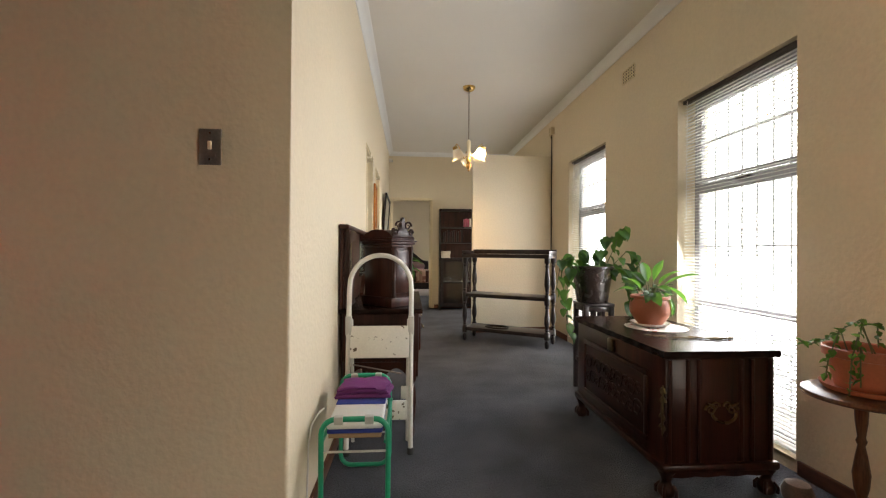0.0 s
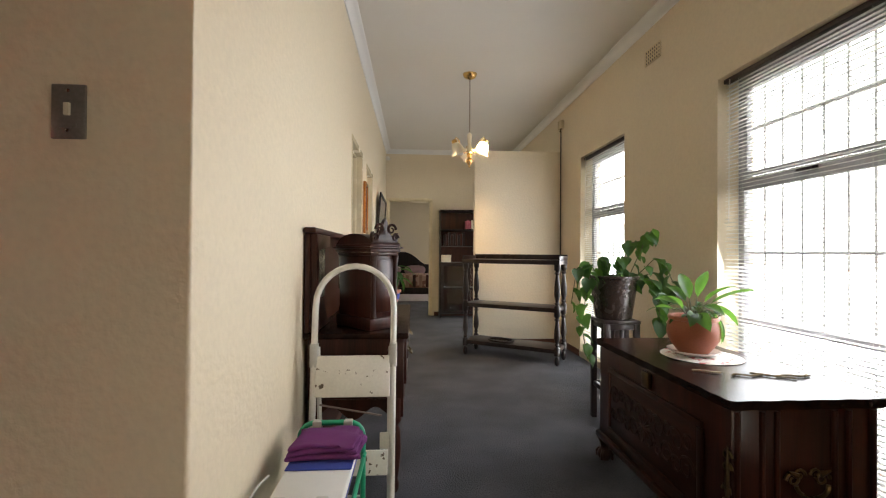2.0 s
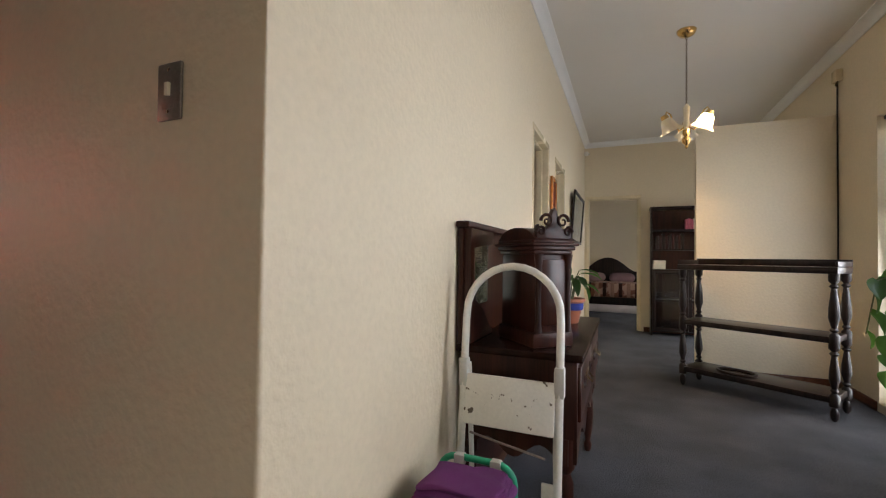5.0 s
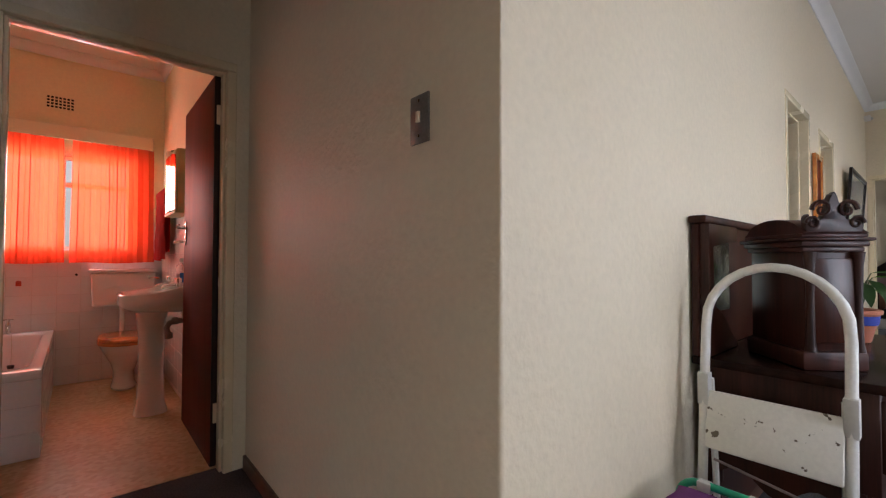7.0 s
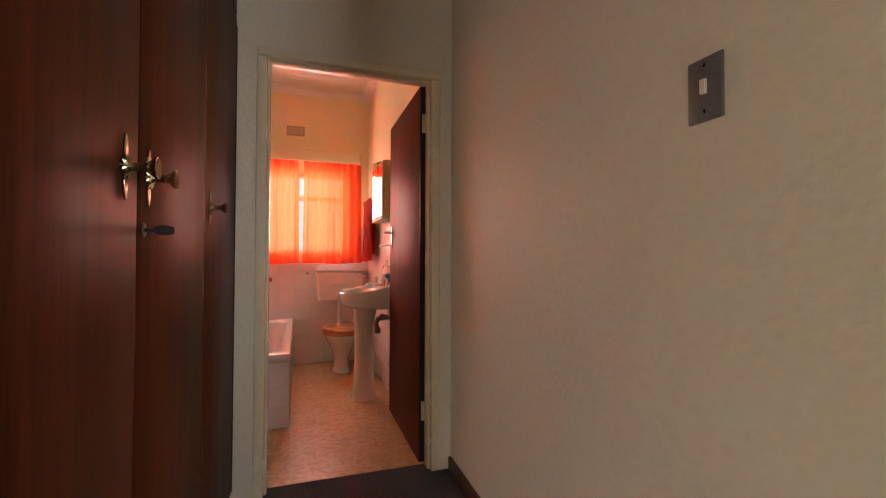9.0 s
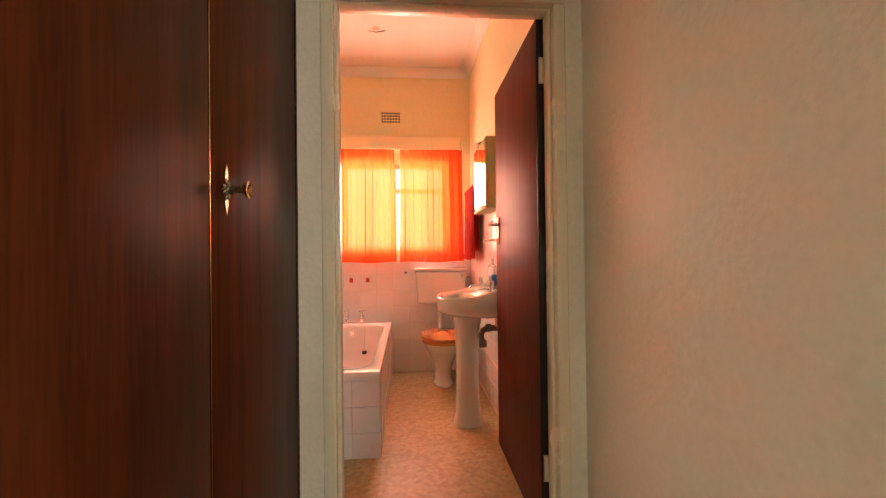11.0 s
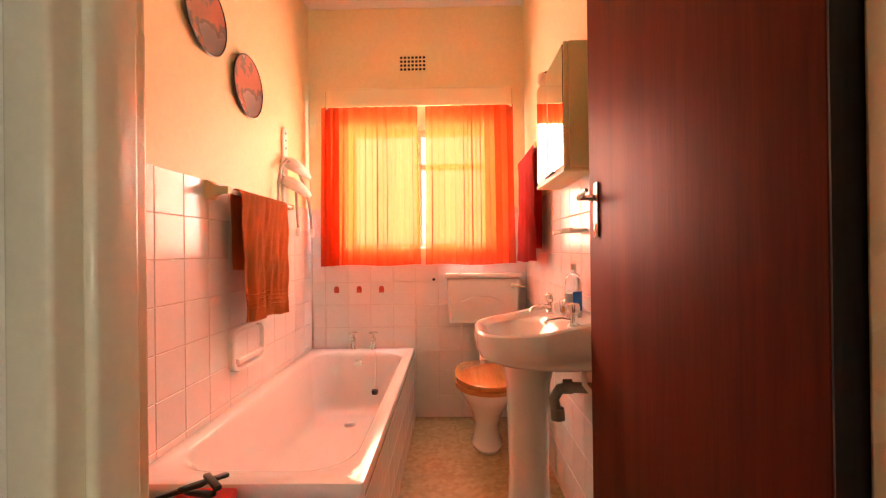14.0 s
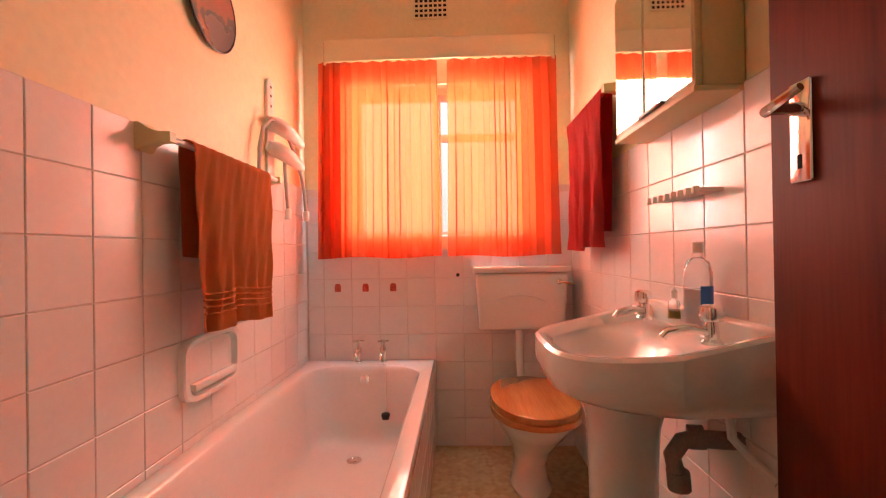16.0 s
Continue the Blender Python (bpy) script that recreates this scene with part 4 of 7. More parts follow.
def plant_stand():
    s = thing("plant_stand", "dark slatted wooden plant stand by the window", "plant stand", (1.42, 3.62, 0))
    w, h = 0.098, 0.685
    for x in (-w, w):
        for y in (-w, w):
            part("leg", B(x - 0.017, x + 0.017, y - 0.017, y + 0.017, 0, h - 0.022, bevel=0.003), M_BLACKW, s)
    part("top", B(-w - 0.02, w + 0.02, -w - 0.02, w + 0.02, h - 0.022, h, bevel=0.004), M_BLACKW, s)
    for y in (-w, w):
        part("rail", B(-w + 0.018, w - 0.018, y - 0.012, y + 0.012, h - 0.06, h - 0.024, bevel=0.003), M_BLACKW, s)
        part("rail", B(-w + 0.018, w - 0.018, y - 0.012, y + 0.012, 0.22, 0.25, bevel=0.003), M_BLACKW, s)
        for x in (-0.034, 0.034):
            part("slat", B(x - 0.012, x + 0.012, y - 0.006, y + 0.006, 0.251, h - 0.061), M_BLACKW, s)
    for x in (-w, w):
        part("rail", B(x - 0.012, x + 0.012, -w + 0.018, w - 0.018, h - 0.06, h - 0.024, bevel=0.003), M_BLACKW, s)
        part("rail", B(x - 0.012, x + 0.012, -w + 0.018, w - 0.018, 0.22, 0.25, bevel=0.003), M_BLACKW, s)
    p = thing("trailing_plant", "trailing heart-leaved plant in a dark glazed pot", "potted plant", (1.41, 3.62, h))
    part("pot", pot_mesh(0.115, 0.155, 0.285), M_BUCKET, p, "dark glazed planter")
    part("pot_handle", tube(bmesh.new(), [(0.155, 0, 0.25), (0.195, 0, 0.24), (0.20, 0, 0.21), (0.165, 0, 0.18)], 0.008, 8), M_BUCKET, p)
    part("soil", lathe(bmesh.new(), [(0.14, 0.245), (0.146, 0.252), (0.04, 0.26)], 24), M_SOIL, p)
    rng = random.Random(12)
    vines = [[(0.10, 0, 0.26), (0.16, -0.03, 0.42), (0.20, -0.06, 0.55), (0.22, -0.08, 0.58)], [(0.12, -0.03, 0.26), (0.24, -0.08, 0.40), (0.30, -0.1, 0.36), (0.34, -0.12, 0.24)],
             [(0.13, -0.04, 0.26), (0.20, -0.12, 0.24), (0.23, -0.16, 0.1), (0.24, -0.17, -0.03)], [(0.10, -0.06, 0.26), (0.17, -0.16, 0.26), (0.20, -0.2, 0.12), (0.2, -0.2, 0.0)],
             [(-0.10, -0.04, 0.26), (-0.19, -0.08, 0.30), (-0.23, -0.1, 0.15), (-0.25, -0.1, -0.05), (-0.22, -0.1, -0.22)], [(-0.08, 0, 0.26), (-0.17, -0.02, 0.36), (-0.26, -0.03, 0.32), (-0.3, -0.04, 0.1)],
             [(0.0, -0.05, 0.26), (-0.02, -0.08, 0.36), (0.02, -0.08, 0.40)], [(-0.05, 0, 0.26), (-0.08, -0.02, 0.37), (-0.1, -0.02, 0.40)], [(0.05, 0.03, 0.26), (0.14, 0.06, 0.5), (0.24, 0.05, 0.52)],
             [(0.12, 0.02, 0.26), (0.28, 0.0, 0.30), (0.38, -0.02, 0.18)]]
    for v in vines:
        part("vine", tube(bmesh.new(), v, 0.003, 5), M_STEM, p)
        k = 0
        for a, b in zip(v, v[1:]):
            for t in (0.25, 0.6, 0.95):
                q = Vector(a).lerp(Vector(b), t)
                k += 1
                L = rng.uniform(0.075, 0.115)
                lf = part("leaf", leaf_mesh(L, L * 0.85, rng.uniform(0.5, 1.2), True), M_LEAF if rng.random() < 0.55 else M_LEAFD, p)
                lf.matrix_basis = pose(q.x, q.y, q.z, rng.uniform(-25, 25), rng.uniform(15, 70), rng.uniform(-180, 60))


plant_stand()


def corner_table():
    t = thing("round_table", "small round wooden pedestal table by the wall", "table", (1.585, 1.78, 0))
    part("tabletop", lathe(bmesh.new(), [(0.145, 0.56), (0.164, 0.565), (0.17, 0.573), (0.167, 0.582), (0.158, 0.587), (0.01, 0.587)], 40), M_OAK, t)
    part("stem", lathe(bmesh.new(), [(0.68 * q, z) for q, z in [(0.028, 0.13), (0.034, 0.15), (0.022, 0.19), (0.018, 0.21), (0.032, 0.25), (0.038, 0.30), (0.026, 0.36), (0.016, 0.40), (0.024, 0.415), (0.017, 0.43), (0.026, 0.48), (0.03, 0.53), (0.045, 0.555), (0.06, 0.5605)]], 20), M_OAK, t)
    for i in range(3):
        a = radians(20 + 120 * i)
        part("leg", tube(bmesh.new(), [(0.02 * math.cos(a), 0.02 * math.sin(a), 0.16), (0.09 * math.cos(a), 0.09 * math.sin(a), 0.15), (0.16 * math.cos(a), 0.16 * math.sin(a), 0.06), (0.2 * math.cos(a), 0.2 * math.sin(a), 0.014)], [0.02, 0.018, 0.014, 0.013], 8), M_OAK, t)
    p = thing("creeper_pot", "small trailing creeper in a terracotta plastic pot", "potted plant", (1.612, 1.785, 0.588))
    part("saucer", lathe(bmesh.new(), [(0.10, 0), (0.122, 0.004), (0.132, 0.022), (0.127, 0.022), (0.105, 0.007), (0.01, 0.006)], 30), M_TERRA, p)
    pot = part("pot", pot_mesh(0.088, 0.116, 0.148, 0.035), M_TERRA, p)
    pot.location = (0, 0, 0.007)
    part("soil", lathe(bmesh.new(), [(0.096, 0.11), (0.103, 0.117), (0.02, 0.122)], 24), M_SOIL, p)
    rng = random.Random(5)
    for v in ([(-0.06, -0.02, 0.13), (-0.10, -0.06, 0.22), (-0.16, -0.09, 0.14), (-0.18, -0.1, 0.02)], [(-0.05, 0.02, 0.13), (-0.10, 0.0, 0.21), (-0.18, 0.0, 0.18), (-0.24, -0.01, 0.17), (-0.28, -0.02, 0.19)],
              [(-0.02, -0.05, 0.13), (-0.08, -0.05, 0.24), (-0.02, -0.05, 0.25), (0.02, -0.02, 0.16)], [(-0.07, -0.05, 0.13), (-0.14, -0.1, 0.18), (-0.15, -0.11, 0.05)], [(0.0, -0.02, 0.13), (-0.06, -0.03, 0.26), (-0.13, -0.02, 0.22), (-0.17, -0.02, 0.12), (-0.18, -0.02, 0.06)]):
        part("vine", tube(bmesh.new(), v, 0.0025, 5), M_STEM, p)
        for a, b in zip(v[1:], v[2:]):
            for k in range(6):
                q = Vector(a).lerp(Vector(b), k / 6)
                L = rng.uniform(0.018, 0.032)
                lf = part("leaf", leaf_mesh(L, L * 0.8, 0.6, True, 3), M_LEAF, p)
                lf.matrix_basis = pose(q.x, q.y, q.z, rng.uniform(-30, 30), rng.uniform(-40, 60), rng.uniform(0, 360))
    tagged(part("door_stop_stone", lathe(bmesh.new(), [(0.03, 0), (0.055, 0.02), (0.06, 0.05), (0.045, 0.085), (0.015, 0.10)], 16, at=(1.665, 2.11, 0)), mat("brown_stone", (0.13, 0.10, 0.08), 0.9, 0.3, 20, 160, 0.6)), "rounded brown stone on the carpet beside the chest", "stone")


corner_table()


def whatnot():
    """Three dark shelves on turned posts, set across the corner."""
    ang = math.degrees(math.atan2(4.987 - 5.533, 1.509 - 0.644))
    r = thing("shelf_rack", "dark wooden three-tier rack with turned posts", "rack", (1.077, 5.26, 0), ang)
    w, d = 0.50, 0.30
    prof = [(0.010, 0), (0.020, 0.02), (0.022, 0.06), (0.011, 0.09), (0.026, 0.10), (0.026, 0.17), (0.012, 0.19), (0.022, 0.205), (0.013, 0.22), (0.026, 0.28), (0.024, 0.34), (0.013, 0.44), (0.024, 0.455), (0.012, 0.47), (0.026, 0.49), (0.026, 0.58),
            (0.012, 0.60), (0.022, 0.615), (0.013, 0.63), (0.027, 0.70), (0.025, 0.77), (0.013, 0.90), (0.024, 0.915), (0.012, 0.93), (0.026, 0.95), (0.026, 1.02)]
    for x in (-w, w):
        for y in (0.01, d):
            p = part("post", lathe(bmesh.new(), [(1.2 * q, z) for q, z in prof], 12), M_BLACKW, r)
            p.location = (x, y, 0)
    for z in (0.13, 0.535):
        part("shelf", B(-w - 0.01, w + 0.01, -0.012, d + 0.02, z - 0.008, z + 0.034, bevel=0.005), M_BLACKW, r)
    part("shelf", B(-w - 0.03, w + 0.03, -0.03, d + 0.04, 1.0, 1.045, bevel=0.006), M_BLACKW, r)
    g = bmesh.new()
    box(g, -w - 0.03, w + 0.03, d + 0.025, d + 0.04, 1.046, 1.10, bevel=0.003)
    for x in (-w - 0.03, w + 0.015):
        box(g, x, x + 0.015, -0.02, d + 0.024, 1.046, 1.085, bevel=0.003)
    part("gallery", g, M_BLACKW, r)
    t = thing("serving_tray", "dark oval tray lying on the lowest shelf", "tray", (1.03, 5.42, 0.165), ang)
    ring = bmesh.new()
    tube(ring, [(0.14 * math.cos(a), 0.09 * math.sin(a), 0.012) for a in [i * math.pi / 12 for i in range(24)]], 0.011, 6, True)
    part("rim", ring, M_BLACKW, t)
    part("base", lathe(bmesh.new(), [(0.09, 0.0), (0.09, 0.006), (0.01, 0.006)], 24, m=Matrix.Diagonal((1.5, 0.95, 1, 1))), M_TOPW, t)


whatnot()


def wall_bracket():
    b = thing("wall_sensor", "small cream wall box with a hanging dark cable", "wall box", (XR, 5.96, 2.63))
    part("box", B(-0.05, 0, -0.06, 0.03, 0, 0.10, bevel=0.006), M_FRAME, b)
    part("bracket", tube(bmesh.new(), [(-0.03, -0.04, 0), (-0.05, -0.05, -0.04), (-0.03, -0.05, -0.06)], 0.006, 6), M_OLDBRASS, b)
    part("cable", tube(bmesh.new(), [(-0.012, 0.02, 0.0), (-0.010, 0.028, -0.6), (-0.008, 0.03, -1.2), (-0.01, 0.03, -1.55)], 0.006, 6), M_RUBBER, b)


wall_bracket()


# sideboard, clock and plant
def turned_leg(h):
    return lathe(bmesh.new(), [(0.014, 0), (0.02, 0.015), (0.022, 0.04), (0.014, 0.06), (0.024, 0.12), (0.030, 0.2), (0.026, 0.28), (0.016, 0.31), (0.03, 0.33), (0.03, h)], 14)


def sideboard():
    s = thing("sideboard", "dark mahogany sideboard with mirrored backboard against the wall", "sideboard", (XL, 2.83, 0))
    D, L, T = 0.455, 1.05, 0.745
    part("top", B(0.004, D + 0.022, -0.012, L + 0.012, T - 0.028, T, bevel=0.007), M_TOPW, s, "dark polished top")
    part("carcass", B(0.02, D, 0.01, L - 0.01, 0.44, T - 0.03, bevel=0.004), M_MAHOG, s)
    # dark panel added to darken the wall seen beneath the drawers
    part("back_panel", B(0.012, 0.019, 0.06, L - 0.06, 0.07, 0.439), M_MAHOG, s)
    for i in range(2):
        y0 = 0.03 + i * (L - 0.05) / 2
        dr = part("drawer", B(D - 0.004, D + 0.012, y0, y0 + (L - 0.08) / 2, 0.50, T - 0.05, bevel=0.005), M_MAHOGX, s)
        hb = bmesh.new()
        yc = y0 + (L - 0.08) / 4
        box(hb, D + 0.012, D + 0.016, yc - 0.05, yc + 0.05, 0.585, 0.635, bevel=0.0015)
        tube(hb, [(D + 0.016, yc - 0.035, 0.615), (D + 0.035, yc - 0.03, 0.595), (D + 0.035, yc + 0.03, 0.595), (D + 0.016, yc + 0.035, 0.615)], 0.004, 6)
        part("drawer_handle", hb, M_OLDBRASS, dr, "aged brass drop handle")
        for f in (-1, 1):
            cv = bmesh.new()
            scroll(cv, D + 0.014, yc + f * 0.12, 0.61, 0.03, f)
            part("carving", cv, M_CARVE, dr)
    ap = bmesh.new()
    pts = [(0.03, 0.44), (L - 0.03, 0.44)] + [(L - 0.03 - (L - 0.06) * i / 30, 0.385 - 0.035 * math.cos(i * 2 * math.pi / 10)) for i in range(31)]
    extrude_outline(ap, pts, 0.02, "x")
    bmesh.ops.translate(ap, vec=(D - 0.022, 0, 0), verts=ap.verts)
    part("apron", ap, M_MAHOG, s)
    ap2 = bmesh.new()
    extrude_outline(ap2, [(0.03, 0.44), (D - 0.03, 0.44)] + [(D - 0.03 - (D - 0.06) * i / 20, 0.375 - 0.03 * math.cos(i * 2 * math.pi / 10)) for i in range(21)], 0.02, "y")
    bmesh.ops.translate(ap2, vec=(0, 0.012, 0), verts=ap2.verts)
    part("apron", ap2, M_MAHOGX, s)
    for x, y in ((0.05, 0.045), (0.05, L - 0.045), (D - 0.04, 0.045), (D - 0.04, L - 0.045)):
        lg = part("leg", turned_leg(0.445), M_MAHOG, s)
        lg.location = (x, y, 0)
    part("stretcher", B(0.06, D - 0.05, 0.036, 0.054, 0.10, 0.125, bevel=0.003), M_MAHOG, s)
    # backboard with a curved lower moulding round two mirror panels
    part("backboard", B(0.008, 0.03, -0.01, L, T + 0.001, 1.195, bevel=0.003), M_MAHOGX, s)
    part("cornice", B(0.004, 0.062, -0.03, L + 0.03, 1.195, 1.222, bevel=0.008), M_MAHOG, s)
    for y0, sgn in ((0.0, 1), (L - 0.01, -1)):
        pl = bmesh.new()
        out = [(y0, T + 0.002), (y0 + sgn * 0.29, T + 0.002)] + [(y0 + sgn * (0.29 - 0.23 * t), T + 0.02 + 0.14 * math.sin(t * math.pi / 2) ** 1.5) for t in [i / 8 for i in range(9)]] + [(y0 + sgn * 0.04, T + 0.22), (y0 + sgn * 0.035, 1.12), (y0 + sgn * 0.30, 1.14), (y0 + sgn * 0.30, 1.194), (y0, 1.194)]
        extrude_outline(pl, out, 0.03, "x", bevel=0.003)
        bmesh.ops.translate(pl, vec=(0.031, 0, 0), verts=pl.verts)
        part("side_bracket", pl, M_MAHOGX, s, "curved reddish bracket")
        part("mirror", B(0.0305, 0.034, min(y0 + sgn * 0.03, y0 + sgn * 0.30), max(y0 + sgn * 0.03, y0 + sgn * 0.30), T + 0.14, 1.14), M_OLDMIRROR, s, "speckled old mirror")


sideboard()


def clock():
    c = thing("mantel_clock", "dark wooden mantel clock with carved crest on the sideboard", "clock", (-0.143, 3.015, 0.746), 44)
    w, d = 0.078, 0.125
    part("plinth", B(-w - 0.012, w + 0.012, -d - 0.012, d + 0.012, 0, 0.055, bevel=0.008), M_MAHOG, c)
    part("case", B(-w, w, -d, d, 0.055, 0.35, bevel=0.004), M_MAHOG, c)
    part("door", B(-w + 0.022, w - 0.022, -d - 0.008, -d - 0.001, 0.08, 0.33, bevel=0.004), M_MAHOGX, c)
    for k, (o, z0, z1) in enumerate(((0.008, 0.35, 0.365), (0.016, 0.366, 0.382), (0.026, 0.383, 0.392), (0.014, 0.393, 0.405))):
        part("cornice", B(-w - o, w + o, -d - o, d + o, z0, z1, bevel=0.004), M_MAHOG, c)
    rf = bmesh.new()
    extrude_outline(rf, [(-d - 0.02, 0.405)] + [(y, z) for y, z in arc(0, 0.405, d + 0.005, 180, 0, 14, 0.05)][1:-1] + [(d + 0.02, 0.405)], 2 * w + 0.02, "x")
    bmesh.ops.translate(rf, vec=(-w - 0.01, 0, 0), verts=rf.verts)
    part("roof", rf, M_MAHOG, c)
    for x in (-w + 0.012, w - 0.012):
        col = part("column", lathe(bmesh.new(), [(0.016, 0.056), (0.012, 0.08), (0.010, 0.2), (0.013, 0.31), (0.018, 0.35)], 12), M_MAHOG, c)
        col.location = (x, -d - 0.006, 0)
    cr = bmesh.new()
    out = []
    for i in range(49):
        t = i / 48
        x = -w + 2 * w * t
        z = 0.435 + 0.085 * math.exp(-((t - 0.5) / 0.13) ** 2) + 0.012 * abs(math.sin(t * 26)) + 0.016 * (abs(t - 0.5) > 0.42)
        out.append((x, z))
    extrude_outline(cr, [(-w, 0.406)] + out + [(w, 0.406)], 0.022, "y", bevel=0.003)
    bmesh.ops.translate(cr, vec=(0, -d - 0.012, 0), verts=cr.verts)
    for f in (-1, 1):
        scroll(cr, f * 0.035, -d - 0.014, 0.475, 0.028, f, "y", 1.3, 0.007)
        scroll(cr, f * 0.06, -d - 0.014, 0.435, 0.02, f, "y", 1.3, 0.006)
    part("crest", cr, M_CARVE, c, "carved scroll crest")


clock()


def sideboard_plant():
    p = thing("potted_lily", "green leafy plant in a small terracotta pot on the sideboard", "potted plant", (-0.07, 3.60, 0.746))
    part("pot", pot_mesh(0.045, 0.07, 0.13), M_TERRA, p)
    part("ribbon", lathe(bmesh.new(), [(0.064, 0.07), (0.067, 0.075), (0.07, 0.105), (0.066, 0.11)], 20), M_BLUE, p, "blue band round the pot")
    part("soil", lathe(bmesh.new(), [(0.055, 0.095), (0.058, 0.10), (0.01, 0.104)], 18), M_SOIL, p)
    rng = random.Random(21)
    for i in range(16):
        yaw = i * 360 / 16 + rng.uniform(-12, 12)
        ca, sa = math.cos(radians(yaw)), math.sin(radians(yaw))
        stalk_leaf(p, (0.01 * ca, 0.01 * sa, 0.1), (0.05 * ca, 0.05 * sa, rng.uniform(0.16, 0.30)), rng.uniform(0.09, 0.15), 0.042, yaw, rng.uniform(-30, 50), rng.uniform(0.7, 1.4), M_LEAFD if i % 3 else M_LEAF)


sideboard_plant()


# the step ladder, the stool and its cloths
def step_ladder():
    l = thing("step_ladder", "worn white tubular folding step ladder against the sideboard", "step ladder", (-0.167, 2.66, 0))
    w = 0.168

    def lean(z):
        return 0.10 * z
    pts = [(-w, lean(z), z) for z in (0.02, 0.3, 0.6, 0.86)]
    pts += [(-w * math.cos(a), lean(0.88 + 0.17 * math.sin(a)), 0.88 + 0.17 * math.sin(a)) for a in [math.pi * i / 14 for i in range(1, 14)]]
    pts += [(w, lean(z), z) for z in (0.86, 0.6, 0.3, 0.02)]
    part("front_frame", tube(bmesh.new(), pts, 0.0135, 10), M_WHITEP, l)
    for x in (-w, w):
        ft = part("foot", lathe(bmesh.new(), [(0.017, 0), (0.018, 0.03), (0.015, 0.034)], 12), M_RUBBER, l, "black rubber foot")
        ft.location = (x, 0.002, 0)
        part("rear_leg", tube(bmesh.new(), [(x * 0.9, 0.14, 0.012), (x * 0.9, 0.105, 0.4), (x * 0.93, 0.085, 0.7)], 0.010, 8), M_WHITEP, l)
        part("bracket", B(x - 0.016, x + 0.016, 0.05, 0.085, 0.62, 0.72, bevel=0.004), M_CLIP, l)
        if x > 0:
            part("side_plate", B(x * 0.83 - 0.024, x * 0.83 + 0.024, 0.03, 0.036, 0.28, 0.35, bevel=0.004), M_WHITEP, l)
    st = bmesh.new()
    box(st, -w + 0.012, w - 0.012, -0.008, 0.008, -0.085, 0.085, bevel=0.006, m=pose(0, 0.045, 0.585, -14))
    part("step", st, M_STEP, l, "chipped white folded step")
    st2 = bmesh.new()
    box(st2, -w + 0.02, w - 0.02, -0.008, 0.008, -0.05, 0.05, bevel=0.006, m=pose(0, 0.05, 0.215, -14))
    part("step", st2, M_STEP, l, "chipped white folded step")
    part("brace", tube(bmesh.new(), [(-w * 0.85, 0.06, 0.46), (w * 0.7, 0.09, 0.40)], 0.004, 6), M_PIPE, l)


step_ladder()


def loop_frame(x0, x1, z0, z1, y, r=0.07):
    pts = []
    for cx, cz, a0 in ((x1 - r, z1 - r, 0), (x0 + r, z1 - r, 90), (x0 + r, z0 + r, 180), (x1 - r, z0 + r, 270)):
        for i in range(6):
            a = radians(a0 + 90 * i / 5)
            pts.append((cx + r * math.cos(a), y, cz + r * math.sin(a)))
    return tube(bmesh.new(), pts, 0.0105, 10, True)


def stool():
    s = thing("folding_stool", "green tubular stool with a white cushioned seat", "stool", (-0.215, 2.3, 0))
    part("end_frame", loop_frame(-0.128, 0.128, 0.012, 0.425, -0.24, 0.055), M_GREEN, s)
    part("end_frame", loop_frame(-0.128, 0.112, 0.012, 0.455, 0.24, 0.055), M_GREEN, s)
    for y in (-0.24, 0.24):
        for x in (-0.062, 0.055):
            part("clip", B(x - 0.017, x + 0.017, y - 0.014, y + 0.014, (0.407 if y < 0 else 0.432), (0.438 if y < 0 else 0.465), bevel=0.004), M_CLIP, s)
    for x in (-0.128, 0.118):
        part("side_bar", tube(bmesh.new(), [(x, -0.24, 0.335), (x, 0.24, 0.335)], 0.008, 8), M_GREEN, s)
    for z, y in ((0.30, -0.24), (0.17, 0.24)):
        part("cross_bar", tube(bmesh.new(), [(-0.125, y, z), (0.12, y, z)], 0.0045, 6), M_CLIP, s)
    part("seat_board", B(-0.105, 0.10, -0.225, 0.225, 0.344, 0.362, bevel=0.005), M_PLY, s, "pale wooden seat board")
    part("cushion", B(-0.112, 0.106, -0.228, 0.228, 0.378, 0.402, bevel=0.011, seg=3), M_CANVAS, s, "white cushion")
    part("cushion_edge", B(-0.11, 0.104, -0.226, 0.226, 0.3625, 0.3775, bevel=0.005), M_BLUE, s, "blue under-layer of the cushion")
    part("strap", B(-0.11, 0.104, -0.02, 0.05, 0.4025, 0.407, bevel=0.002), M_BLUE, s, "blue stripe")
    # folded towel
    bm = bmesh.new()
    for k in range(3):
        box(bm, -0.115 + 0.004 * k, 0.125 - 0.008 * k, 0.03 + 0.005 * k, 0.205 - 0.004 * k, 0.408 + k * 0.017, 0.4245 + k * 0.017, bevel=0.0078, seg=3)
    bmesh.ops.subdivide_edges(bm, edges=[e for e in bm.edges if e.calc_length() > 0.05], cuts=7, use_grid_fill=True)
    for v in bm.verts:
        n = noise.noise(v.co * 11) * 0.030 + noise.noise(v.co * 34) * 0.007
        v.co += Vector((n, n * 0.6, n * 0.7 * (v.co.z > 0.425)))
    tw = part("folded_towel", bm, M_PURPLE)
    tw.location = (-0.215, 2.30, 0.0)
    tagged(tw, "folded purple towel lying on the stool", "towel")


